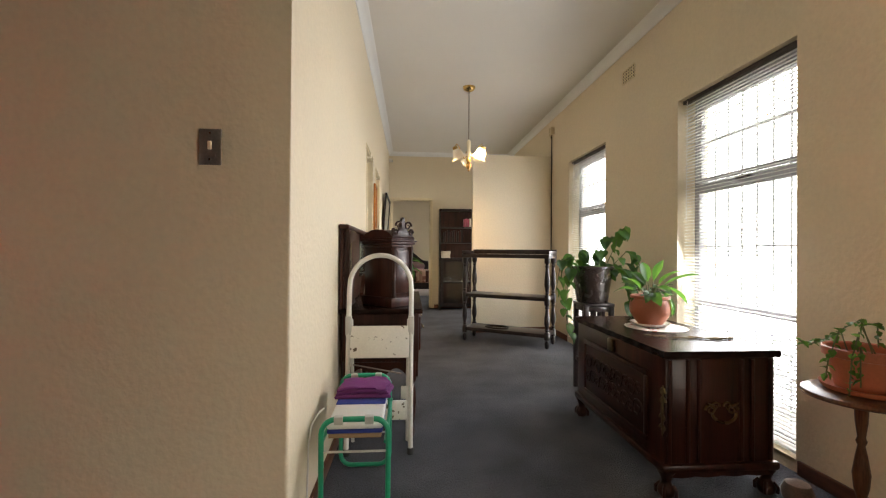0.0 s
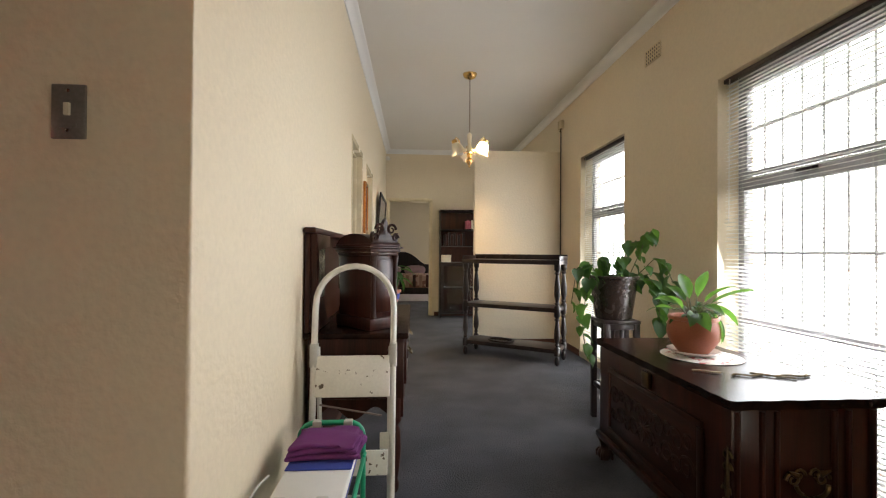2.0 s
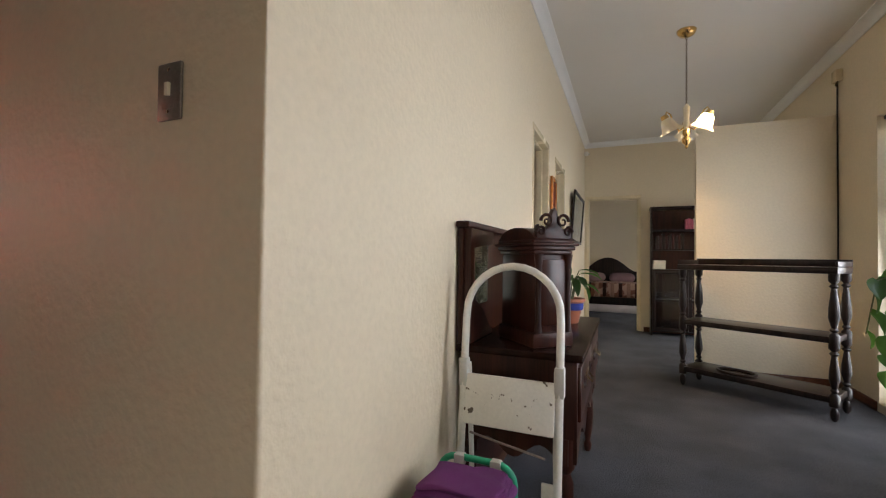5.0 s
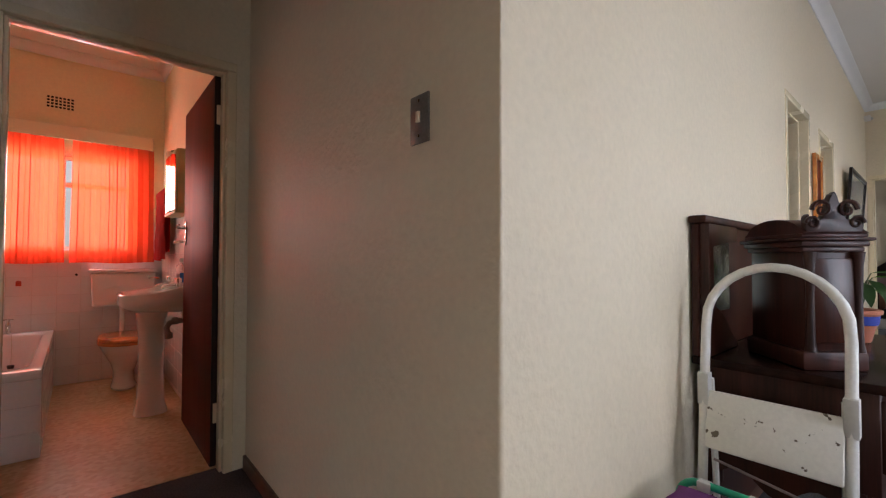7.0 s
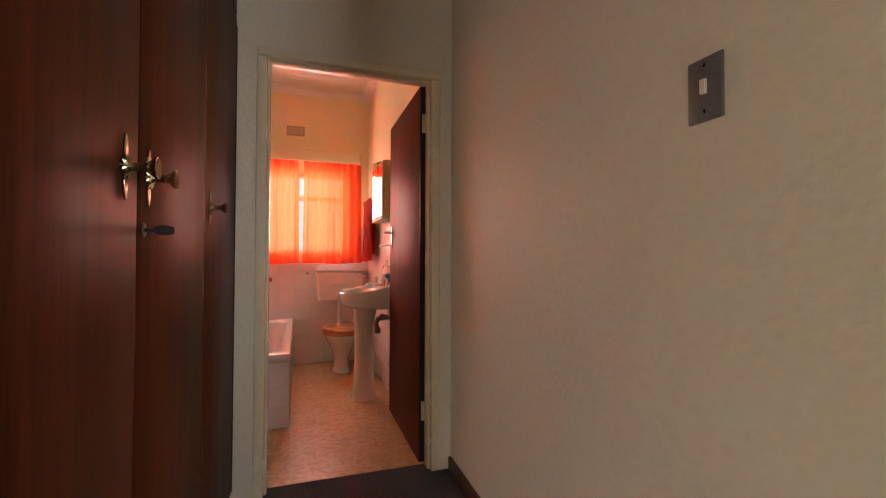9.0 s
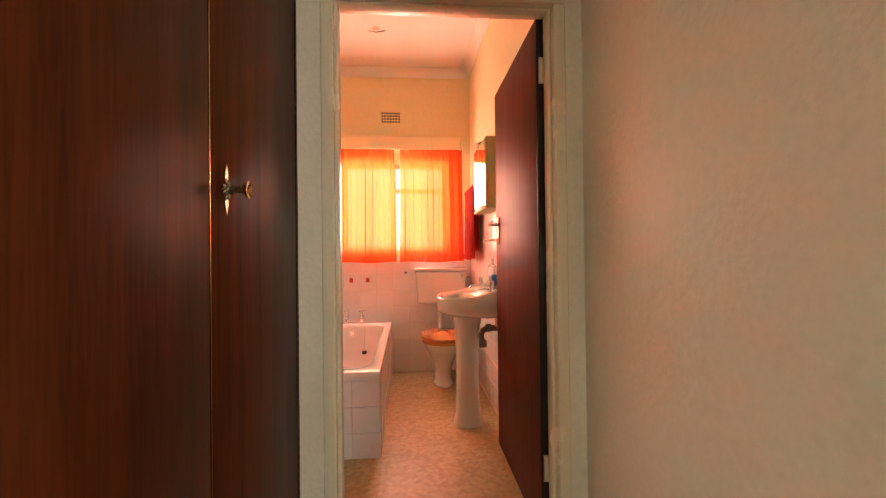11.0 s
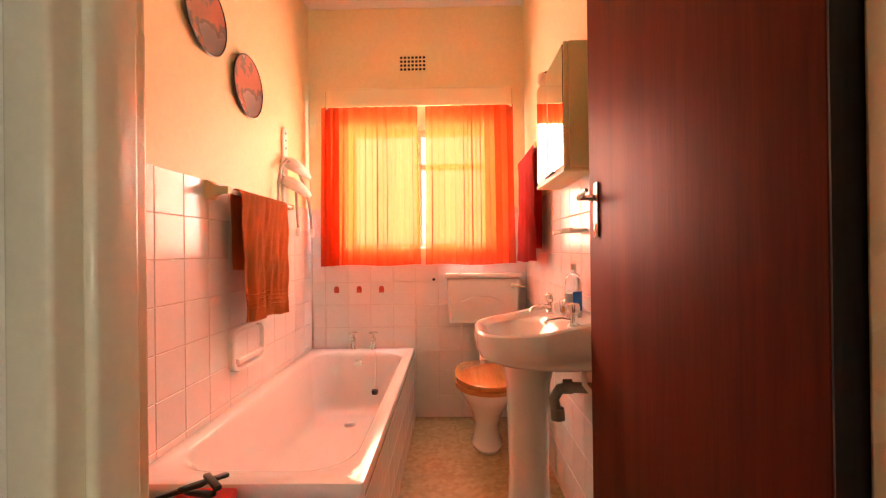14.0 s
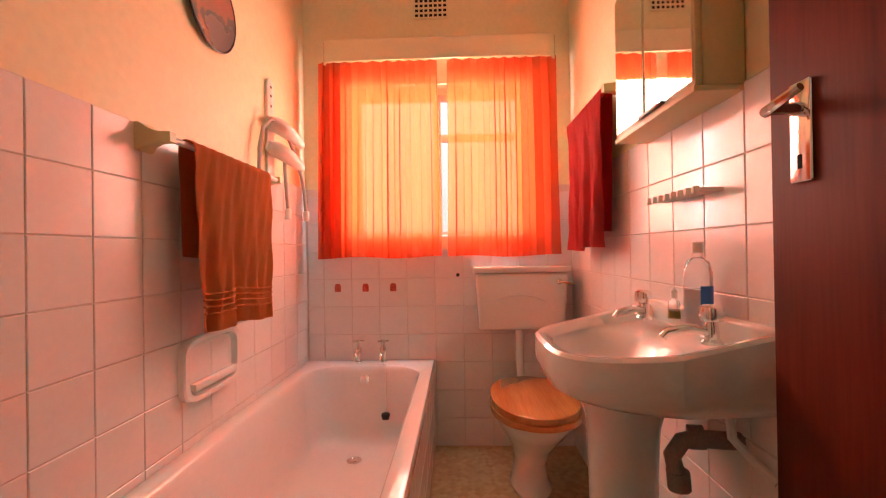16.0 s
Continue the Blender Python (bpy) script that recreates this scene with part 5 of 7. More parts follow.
stool()
tagged(part("wall_cable", tube(bmesh.new(), [(XL + 0.004, 2.10, 0.0), (XL + 0.006, 2.12, 0.3), (XL + 0.01, 2.16, 0.37), (XL + 0.03, 2.20, 0.40), (XL + 0.03, 2.3, 0.38)], 0.004, 6), M_PLASW), "white cable running up the wall by the stool", "cable")


# far end: bookcase, frames on the wall, bedroom
def bookcase():
    b = thing("bookcase", "tall dark bookcase with open shelves and glazed lower doors", "bookcase", (0.53, 8.09, 0))
    W, D, T = 0.95, 0.30, 1.845
    for x in (0, W - 0.022):
        part("side", B(x, x + 0.022, 0, D, 0, T - 0.024, bevel=0.002), M_BLACKW, b)
    part("back", B(0.023, W - 0.023, D - 0.01, D - 0.001, 0.06, T - 0.026), M_MAHOG, b)
    part("top", B(-0.008, W + 0.008, -0.01, D, T - 0.024, T, bevel=0.004), M_BLACKW, b)
    for z in (0.06, 0.5, 0.93, 1.22, 1.50):
        part("shelf", B(0.023, W - 0.023, 0.012 if z < 0.9 else 0.004, D - 0.011, z, z + 0.02), M_BLACKW, b)
    for x0, x1 in ((0.024, W / 2 - 0.002), (W / 2 + 0.002, W - 0.024)):
        d = bmesh.new()
        for a in ((x0, x0 + 0.04, 0.085, 0.925), (x1 - 0.04, x1, 0.085, 0.925)):
            box(d, a[0], a[1], -0.012, 0.008, a[2], a[3], bevel=0.002)
        for z0, z1 in ((0.085, 0.125), (0.885, 0.925), (0.49, 0.52)):
            box(d, x0 + 0.041, x1 - 0.041, -0.011, 0.007, z0, z1, bevel=0.002)
        dr = part("door", d, M_BLACKW, b)
        part("pane", B(x0 + 0.04, x1 - 0.04, -0.003, 0.001, 0.125, 0.885), M_GLASS, dr)
        part("knob", lathe(bmesh.new(), [(0.005, 0), (0.01, 0.012), (0.006, 0.02)], 10, m=pose(x1 - 0.02 if x0 < 0.2 else x0 + 0.02, -0.012, 0.55, 90)), M_CHROME, dr)
    for i, x in enumerate((0.09, 0.15, 0.21, 0.27, 0.33)):
        for z in (0.521, 0.081):
            g = tagged(part("glass_tumbler", lathe(bmesh.new(), [(0.022, 0), (0.025, 0.05), (0.028, 0.11), (0.026, 0.11), (0.022, 0.008)], 14, at=(0.53 + x, 8.09 + 0.14, z)), M_BOTTLE), "clear glass tumbler behind the bookcase door", "glass", "glasses in the bookcase")
    bx = thing("paper_box", "cream cardboard boxes stacked on the bookcase shelf", "box", (0.61, 8.10, 0.951))
    part("box", B(-0.05, 0.11, 0.005, 0.16, 0, 0.075, bevel=0.003), M_PAPER, bx)
    part("lid", B(-0.045, 0.115, 0.002, 0.165, 0.076, 0.125, bevel=0.003), M_PAPER, bx)
    for i in range(4):
        tagged(part("book", B(0.97 + i * 0.034, 1.0 + i * 0.034, 8.12, 8.26, 1.521, 1.66 + 0.012 * (i % 2), bevel=0.002), M_BOOKR if i < 3 else M_PAPER), "book with a red cover standing on the shelf", "book", "books in the bookcase")
    for i in range(9):
        tagged(part("book", B(0.60 + i * 0.04, 0.635 + i * 0.04, 8.13, 8.30, 1.241, 1.42 + 0.02 * (i % 3), bevel=0.002), M_MAHOG if i % 2 else M_BLACKW), "dark bound book standing on the shelf", "book", "books in the bookcase")


bookcase()


def wall_picture(y0, y1, z0, z1, tilt, m, label, name="picture"):
    p = thing(name, label, "picture", (XL + 0.002, (y0 + y1) / 2, z0))
    w, h = (y1 - y0) / 2, z1 - z0
    mm = pose(0.004, 0, 0, 0, tilt, 0)
    fr = bmesh.new()
    for a in ((-w, -w + 0.035, 0, h), (w - 0.035, w, 0, h)):
        box(fr, 0, 0.022, *a, bevel=0.003, m=mm)
    for a in ((-w + 0.036, w - 0.036, 0, 0.035), (-w + 0.036, w - 0.036, h - 0.035, h)):
        box(fr, 0, 0.022, *a, bevel=0.003, m=mm)
    part("frame", fr, M_BLACKW if m is not M_DOORW else M_SEAT, p)
    part("panel", box(bmesh.new(), 0.004, 0.012, -w + 0.034, w - 0.034, 0.034, h - 0.034, m=mm), m, p)


wall_picture(5.02, 5.28, 1.30, 1.80, 0, M_DOORW, "orange-brown wooden wall plaque between the doors")
wall_picture(6.45, 7.60, 1.28, 1.90, 4, mat("pale_picture_glass", (0.30, 0.34, 0.33), 0.08, 0.3, 3, 60, 0.0, coat=0.6), "framed picture tilted forward from the wall")
det = thing("alarm_detector", "small white detector high in the corner", "detector", (XL, 8.30, 2.72))
part("housing", B(0.0, 0.06, 0, 0.07, 0, 0.06, bevel=0.012), M_PLASW, det)
part("lens", lathe(bmesh.new(), [(0.016, 0), (0.014, 0.012), (0.004, 0.018)], 12, m=pose(0.06, 0.035, 0.02, 0, 90)), M_CLIP, det)


def bed():
    b = thing("double_bed", "bed with dark arched headboard and brown plaid quilt", "bed", (-0.2, 10.65, 0))
    w, L = 0.68, 1.72
    hb = bmesh.new()
    out = [(-w - 0.03, 0.0), (w + 0.03, 0.0), (w + 0.03, 0.78)] + [(x, 0.80 + 0.33 * math.cos(x / (w * 0.8) * math.pi / 2) ** 1.0 if abs(x) < w * 0.8 else 0.80) for x in [w * (1 - i / 12) for i in range(25)]] + [(-w - 0.03, 0.78)]
    extrude_outline(hb, out, 0.045, "y", bevel=0.01)
    bmesh.ops.translate(hb, vec=(0, L, 0), verts=hb.verts)
    part("headboard", hb, M_BLACKW, b)
    part("base", B(-w, w, 0.02, L - 0.002, 0.05, 0.34, bevel=0.01), M_BLACKW, b)
    part("mattress", B(-w, w, 0.01, L - 0.004, 0.341, 0.55, bevel=0.04, seg=3), M_SHEET, b)
    q = bmesh.new()
    box(q, -w - 0.02, w + 0.02, -0.02, 0.9, 0.30, 0.60, bevel=0.05, seg=3)
    part("quilt", q, M_QUILT, b, "brown plaid quilt")
    for i in range(9):
        x = -w + 2 * w * (i + 0.5) / 9
        part("quilt_band", B(x - 0.035, x + 0.035, -0.026, 0.2, 0.32, 0.603, bevel=0.004), M_BAND if i % 2 else M_MAHOG, b)
    part("valance", B(-w - 0.01, w + 0.01, 0.0, 0.015, 0.16, 0.31, bevel=0.004), M_BLACKW, b)
    part("bed_skirt", B(-w - 0.012, w + 0.012, -0.004, 0.012, 0.004, 0.158, bevel=0.004), M_SHEET, b, "pale cloth skirt")
    for x in (-0.32, 0.32):
        pl = bmesh.new()
        bmesh.ops.create_uvsphere(pl, u_segments=20, v_segments=12, radius=1)
        for v in pl.verts:
            v.co = Vector((math.copysign(abs(v.co.x) ** 0.55, v.co.x) * 0.28, math.copysign(abs(v.co.y) ** 0.6, v.co.y) * 0.19, v.co.z * 0.09))
        pw = part("pillow", pl, M_PINK, b, "dusty pink pillow")
        pw.matrix_basis = pose(x, L - 0.24, 0.66, 18)
    for x in (-w + 0.05, w - 0.05):
        part("leg", lathe(bmesh.new(), [(0.025, 0), (0.03, 0.05)], 10, at=(x, 0.08, 0)), M_BLACKW, b)


bed()


# passage: built-in cupboard, bathroom door
def rosette(bm, x, y, z):
    """A star-shaped back plate with long upper and lower leaves, and its knob, on a face towards +y."""
    for s in (1, -1):
        out = [(0, 0.012), (0.008, 0.024), (0.006, 0.038), (0.003, 0.049), (0, 0.055), (-0.003, 0.049), (-0.006, 0.038), (-0.008, 0.024)]
        b2 = bmesh.new()
        extrude_outline(b2, [(u, s * v) for u, v in out], 0.004, "y", bevel=0.0012)
        bmesh.ops.translate(b2, vec=(x, y, z), verts=b2.verts)
        me = bpy.data.meshes.new("tmp")
        b2.to_mesh(me)
        b2.free()
        bm.from_mesh(me)
        bpy.data.meshes.remove(me)
    for i in range(8):
        a = radians(45 * i + 22.5)
        tube(bm, [(x, y + 0.003, z), (x + 0.018 * math.cos(a), y + 0.004, z + 0.015 * math.sin(a)), (x + 0.021 * math.cos(a), y + 0.003, z + 0.021 * math.sin(a))], [0.004, 0.005, 0.0015], 6)
    lathe(bm, [(0.015, 0), (0.014, 0.005), (0.006, 0.009)], 18, m=pose(x, y, z, -90))


def cupboard():
    c = thing("built_in_cupboard", "tall polished reddish-brown veneer built-in cupboard", "cupboard", (0, YC, 0))
    x0, x1, xa, xb = XD + 0.004, -0.46, -1.53, -0.97
    part("carcass", B(x0 + 0.02, x1, -0.5, -0.024, 0.0, H - 0.003), M_CUPB, c)
    part("kickboard", B(x0, x1, -0.022, -0.012, 0, 0.06), M_CUPB, c)
    part("top_rail", B(x0, x1, -0.023, -0.002, 2.14, 2.175, bevel=0.002), M_CUPB, c)
    part("hinge_strip", B(x0, x0 + 0.016, -0.023, 0.002, 0.062, 2.135), M_CUPB, c)
    pin = mesh_of(lathe(bmesh.new(), [(0.0017, 0), (0.0017, 0.012)], 6), "hinge_knuckle")
    pin.materials.append(M_OLDBRASS)
    for i in range(67):
        k = new("hinge_knuckle", pin)
        k.parent = c
        k.location = (x0 + 0.018, 0.003, 0.1 + 0.03 * i)
    for a, b, kx, kz in ((x0 + 0.02, xa - 0.003, -1.60, 1.255), (xa + 0.003, xb - 0.002, -1.018, 1.247), (xb + 0.002, x1, -0.903, 1.247)):
        d = part("door", B(a, b, -0.022, 0.0, 0.062, 2.137, bevel=0.002), M_CUPB, c)
        part("upper_door", B(a, b, -0.022, 0.0, 2.178, H - 0.08, bevel=0.002), M_CUPB, c)
        rb = bmesh.new()
        rosette(rb, kx, 0.0005, kz)
        part("knob_plate", rb, M_KNOB, d, "brass star-shaped knob plate")
        part("knob", lathe(bmesh.new(), [(0.009, 0.006), (0.007, 0.012), (0.0075, 0.032), (0.010, 0.036), (0.018, 0.046), (0.0185, 0.049), (0.004, 0.043)], 18, m=pose(kx, 0.0005, kz, -90)), M_KNOB, d, "round brass knob")
    k = bmesh.new()
    lathe(k, [(0.013, 0), (0.013, 0.003), (0.004, 0.004), (0.004, 0.022)], 12, m=pose(-0.997, 0.0, 1.148, -90))
    lathe(k, [(0.004, 0.018), (0.009, 0.026), (0.010, 0.04), (0.006, 0.052)], 10, m=pose(-0.997, 0.0, 1.148, -90) @ Matrix.Diagonal((0.35, 1, 1, 1)))
    part("key", k, M_BLACKP, c, "dark key in the lock")
    part("edge_bead", B(xa - 0.0012, xa + 0.0012, -0.02, 0.001, 0.062, 2.137), M_BRASS, c)


cupboard()


def lever_plate(bm, m):
    box(bm, -0.021, 0.021, -0.006, 0, -0.078, 0.078, bevel=0.003, m=m)
    lathe(bm, [(0.011, 0), (0.011, 0.012), (0.008, 0.02), (0.008, 0.045)], 12, m=m @ pose(0, -0.006, 0.035, 90))
    a = [m @ Vector(p) for p in ((-0.012, -0.047, 0.035), (0.0, -0.05, 0.036), (0.028, -0.05, 0.042), (0.056, -0.046, 0.05))]
    tube(bm, a, [0.009, 0.008, 0.0075, 0.006], 8)


def bathroom_door():
    d = thing("bathroom_door", "plain reddish-brown veneered door standing open", "door", (-2.29, 1.792, 0), 179.4)
    part("leaf", B(0.0, 0.825, 0.0, 0.04, 0.008, 2.025, bevel=0.002), M_DOORW, d)
    part("edge_strip", B(-0.0035, -0.0005, 0.001, 0.039, 0.01, 2.023), M_BLACKW, d, "dark hinge edge")
    h = bmesh.new()
    # plate and lever on the face that looks into the room; the lever points back over the door
    m = pose(0.755, 0.0405, 1.235, 0, 0, 180)
    lever_plate(h, m)
    part("handle", h, M_CHROME, d, "chrome lever handle on a long plate")
    part("keyhole", B(0.751, 0.759, 0.0465, 0.0475, 1.178, 1.20), M_HOLE, d)
    for z in (0.28, 1.82):
        part("hinge", B(-0.016, -0.0038, 0.002, 0.03, z - 0.05, z + 0.05, bevel=0.002), M_FRAME, d, "cream painted hinge")


bathroom_door()
structure(part("strike_plate", B(XD - 0.075, XD - 0.035, 0.9935, 0.996, 1.12, 1.26), M_HOLE), "dark lock keep in the frame", "door frame")


# bathroom shell
structure(part("floor_bath", B(BX0, -2.28, BY0, BY1, -0.1, 0.002), M_LINO, soft=False), "tan mosaic-patterned lino floor", "floor")
P = 0.1525


def bath_window():
    w = structure(new("window_5"), "white steel bathroom window behind the curtains", "window")
    w.matrix_basis = pose(-4.878, 0, 0)
    y0, y1, z0, z1 = 0.63, 1.61, 1.135, 1.975
    fr = bmesh.new()
    for a, b in ((y0, y0 + 0.035), (y1 - 0.035, y1), (1.095, 1.135)):
        box(fr, -0.02, 0.02, a, b, z0, z1, bevel=0.003)
    for a, b, c, d in ((y0 + 0.036, 1.094, z0, z0 + 0.035), (y0 + 0.036, 1.094, z1 - 0.035, z1), (1.136, y1 - 0.036, z0, z0 + 0.035), (1.136, y1 - 0.036, z1 - 0.035, z1), (1.136, y1 - 0.036, 1.70, 1.74)):
        box(fr, -0.02, 0.02, a, b, c, d, bevel=0.003)
    part("window_frame", fr, M_PLASW, w)
    for a, b in ((y0 + 0.03, 1.10), (1.13, y1 - 0.03)):
        p = part("pane", B(-0.003, 0.003, a, b, z0 + 0.03, z1 - 0.03), M_GLASS, w)
        p.visible_shadow = False
    part("window_sill", B(0.022, 0.176, y0 + 0.002, y1 - 0.002, z0 - 0.001, z0 + 0.012, bevel=0.003), M_TILE, w, "tiled sill")


bath_window()


def pelmet():
    p = thing("curtain_pelmet", "cream painted wooden pelmet with rounded ends", "pelmet", (BX0, 1.135, 2.07))
    outer = [(-0.62, 0.001)] + arc(-0.56, 0.05, 0.06, 180, 90, 6) + arc(0.56, 0.05, 0.06, 90, 0, 6) + [(0.62, 0.001)]
    inner = [(0.608, 0.001)] + arc(0.56, 0.05, 0.048, 0, 90, 6) + arc(-0.56, 0.05, 0.048, 90, 180, 6) + [(-0.608, 0.001)]
    bm = bmesh.new()
    extrude_outline(bm, [(x, y) for y, x in outer + inner], 0.108, "z")
    top = bmesh.new()
    extrude_outline(top, [(x, y) for y, x in outer], 0.008, "z")
    bmesh.ops.translate(top, vec=(0, 0, 0.1085), verts=top.verts)
    part("top", top, M_PELMET, p)
    part("board", bm, M_PELMET, p)
    part("rail", tube(bmesh.new(), [(0.07, -0.60, 0.02), (0.07, 0.60, 0.02)], 0.006, 8), M_PLASW, p)


pelmet()


def curtain(y0, y1, label, seed, outer):
    """A gathered curtain; the folds double back on themselves, most of all towards its outer edge."""
    rng = random.Random(seed)
    n, rows = 460, 20
    ph = [rng.uniform(0, 6.28) for _ in range(7)]
    bm = bmesh.new()
    grid = []
    zt, zb = 2.085, 1.03
    w = y1 - y0
    for j in range(rows + 1):
        v = j / rows
        row = []
        for i in range(n + 1):
            u = i / n
            s = u * w
            edge = max(0, 1 - (s if outer < 0 else w - s) / 0.15)
            th = s * 96 + ph[0] + 1.6 * math.sin(s * 13 + ph[1]) + 0.25 * math.sin(v * 3 + ph[5])
            deep = 0.55 + 0.45 * math.sin(s * 21 + ph[2]) + 0.25 * math.sin(v * 2.2 + s * 9 + ph[6])
            turn = (0.005 + 0.0062 * max(0, deep)) * (0.75 + 0.35 * v) + 0.008 * edge
            y = (y0 + y1) / 2 + (u - 0.5) * w * (1 + 0.025 * v) + turn * math.sin(2 * th)
            f = (0.012 + 0.012 * max(0, deep)) * (0.6 + 0.5 * v) * math.sin(th) + 0.012 * math.sin(s * 31 + ph[3] + v) * v
            row.append(bm.verts.new((-4.645 + f, y, zt + (zb - zt) * v + 0.005 * math.sin(s * 14 + ph[4]) * v)))
        grid.append(row)
    for a, b in zip(grid, grid[1:]):
        for i in range(n):
            bm.faces.new((a[i], a[i + 1], b[i + 1], b[i]))
    c = thing("curtain", label, "curtain", group="bathroom curtains")
    part("cloth", bm, M_CURTAIN, c)


curtain(0.495, 1.133, "orange gathered cloth curtain drawn across the window", 2, -1)
curtain(1.173, 1.745, "orange gathered cloth curtain with daylight behind it", 9, 1)


def bathtub():
    t = thing("bathtub", "white enamelled built-in bathtub with tiled sides", "bathtub", (0, 0, 0))
    X0, X1, Y0, Y1, Z = BX0 + 0.008, -3.008, BY0 + 0.008, 1.09, 0.475
    bm = bmesh.new()

    def ring(x0, x1, y0, y1, r, z, n=7):
        pts = []
        for cx, cy, a0 in ((x1 - r, y1 - r, 0), (x0 + r, y1 - r, 90), (x0 + r, y0 + r, 180), (x1 - r, y0 + r, 270)):
            for i in range(n):
                a = radians(a0 + 90 * i / (n - 1))
                pts.append(bm.verts.new((cx + r * math.cos(a), cy + r * math.sin(a), z)))
        return pts
    rings = [ring(X0 + 0.004, X1 - 0.004, Y0 + 0.004, Y1 - 0.004, 0.012, Z - 0.05), ring(X0, X1, Y0, Y1, 0.015, Z - 0.045), ring(X0, X1, Y0, Y1, 0.015, Z - 0.012), ring(X0 + 0.004, X1 - 0.004, Y0 + 0.004, Y1 - 0.004, 0.014, Z - 0.003),
             ring(X0 + 0.014, X1 - 0.014, Y0 + 0.014, Y1 - 0.014, 0.012, Z), ring(X0 + 0.115, X1 - 0.07, Y0 + 0.06, Y1 - 0.055, 0.14, Z - 0.001), ring(X0 + 0.125, X1 - 0.085, Y0 + 0.068, Y1 - 0.063, 0.15, Z - 0.008),
             ring(X0 + 0.133, X1 - 0.11, Y0 + 0.075, Y1 - 0.07, 0.15, Z - 0.03), ring(X0 + 0.15, X1 - 0.22, Y0 + 0.09, Y1 - 0.085, 0.15, Z - 0.18), ring(X0 + 0.17, X1 - 0.32, Y0 + 0.105, Y1 - 0.10, 0.15, Z - 0.30),
             ring(X0 + 0.182, X1 - 0.36, Y0 + 0.115, Y1 - 0.11, 0.15, Z - 0.335), ring(X0 + 0.202, X1 - 0.41, Y0 + 0.135, Y1 - 0.13, 0.15, Z - 0.358),
             ring(X0 + 0.235, X1 - 0.47, Y0 + 0.165, Y1 - 0.16, 0.14, Z - 0.371), ring(X0 + 0.29, X1 - 0.55, Y0 + 0.215, Y1 - 0.21, 0.11, Z - 0.378)]
    for a, b in zip(rings, rings[1:]):
        for i in range(len(a)):
            bm.faces.new((a[i], a[(i + 1) % len(a)], b[(i + 1) % len(b)], b[i]))
    bm.faces.new(rings[-1])
    part("tub", bm, M_TUB, t)
    part("side_panel", B(X0, X1 - 0.012, Y1 - 0.06, Y1 - 0.010, 0.003, Z - 0.051), M_GROUT, t)
    part("end_panel", B(X1 - 0.06, X1 - 0.0125, Y0, Y1 - 0.0605, 0.003, Z - 0.051), M_GROUT, t)
    for i, y in enumerate((0.687, 0.82)):
        tp = bmesh.new()
        x = BX0 + 0.075
        lathe(tp, [(0.022, 0), (0.023, 0.006), (0.014, 0.012), (0.013, 0.04), (0.017, 0.055), (0.017, 0.075), (0.009, 0.085), (0.008, 0.105), (0.010, 0.11), (0.008, 0.118)], 16, at=(x, y, Z))
        for a in (0, 90):
            ca, sa = math.cos(radians(a + 20)), math.sin(radians(a + 20))
            tube(tp, [(x - 0.03 * ca, y - 0.03 * sa, Z + 0.112), (x, y, Z + 0.114), (x + 0.03 * ca, y + 0.03 * sa, Z + 0.112)], [0.005, 0.006, 0.005], 8)
        tube(tp, [(x, y, Z + 0.055), (x + 0.04, y, Z + 0.06), (x + 0.075, y, Z + 0.05), (x + 0.085, y, Z + 0.025)], [0.012, 0.011, 0.010, 0.010], 10)
        part("tap", tp, M_CHROME, t, "chrome bath tap with cross handle")
    of = lathe(bmesh.new(), [(0.026, 0), (0.026, 0.004), (0.02, 0.006), (0.004, 0.004)], 18, m=pose(X0 + 0.137, 0.735, 0.405, 0, 86))
    part("overflow", of, M_CHROME, t, "chrome overflow grating")
    part("drain", lathe(bmesh.new(), [(0.034, 0), (0.034, 0.003), (0.024, 0.004), (0.02, 0.001)], 20, at=(-4.33, 0.73, Z - 0.377)), M_CHROME, t, "chrome drain")
    ch = bmesh.new()
    pts = [(X0 + 0.145, 0.74, 0.41), (X0 + 0.11, 0.80, 0.478), (X0 + 0.135, 0.845, 0.478), (X0 + 0.16, 0.85, 0.36), (X0 + 0.18, 0.85, 0.255)]
    tube(ch, pts, 0.002, 5)
    part("plug_chain", ch, M_CHROME, t)
    part("plug", lathe(bmesh.new(), [(0.018, -0.02), (0.022, 0), (0.02, 0.006), (0.005, 0.008)], 14, at=(X0 + 0.195, 0.85, 0.245)), M_BLACKP, t, "black rubber plug")
    return t


tub = bathtub()


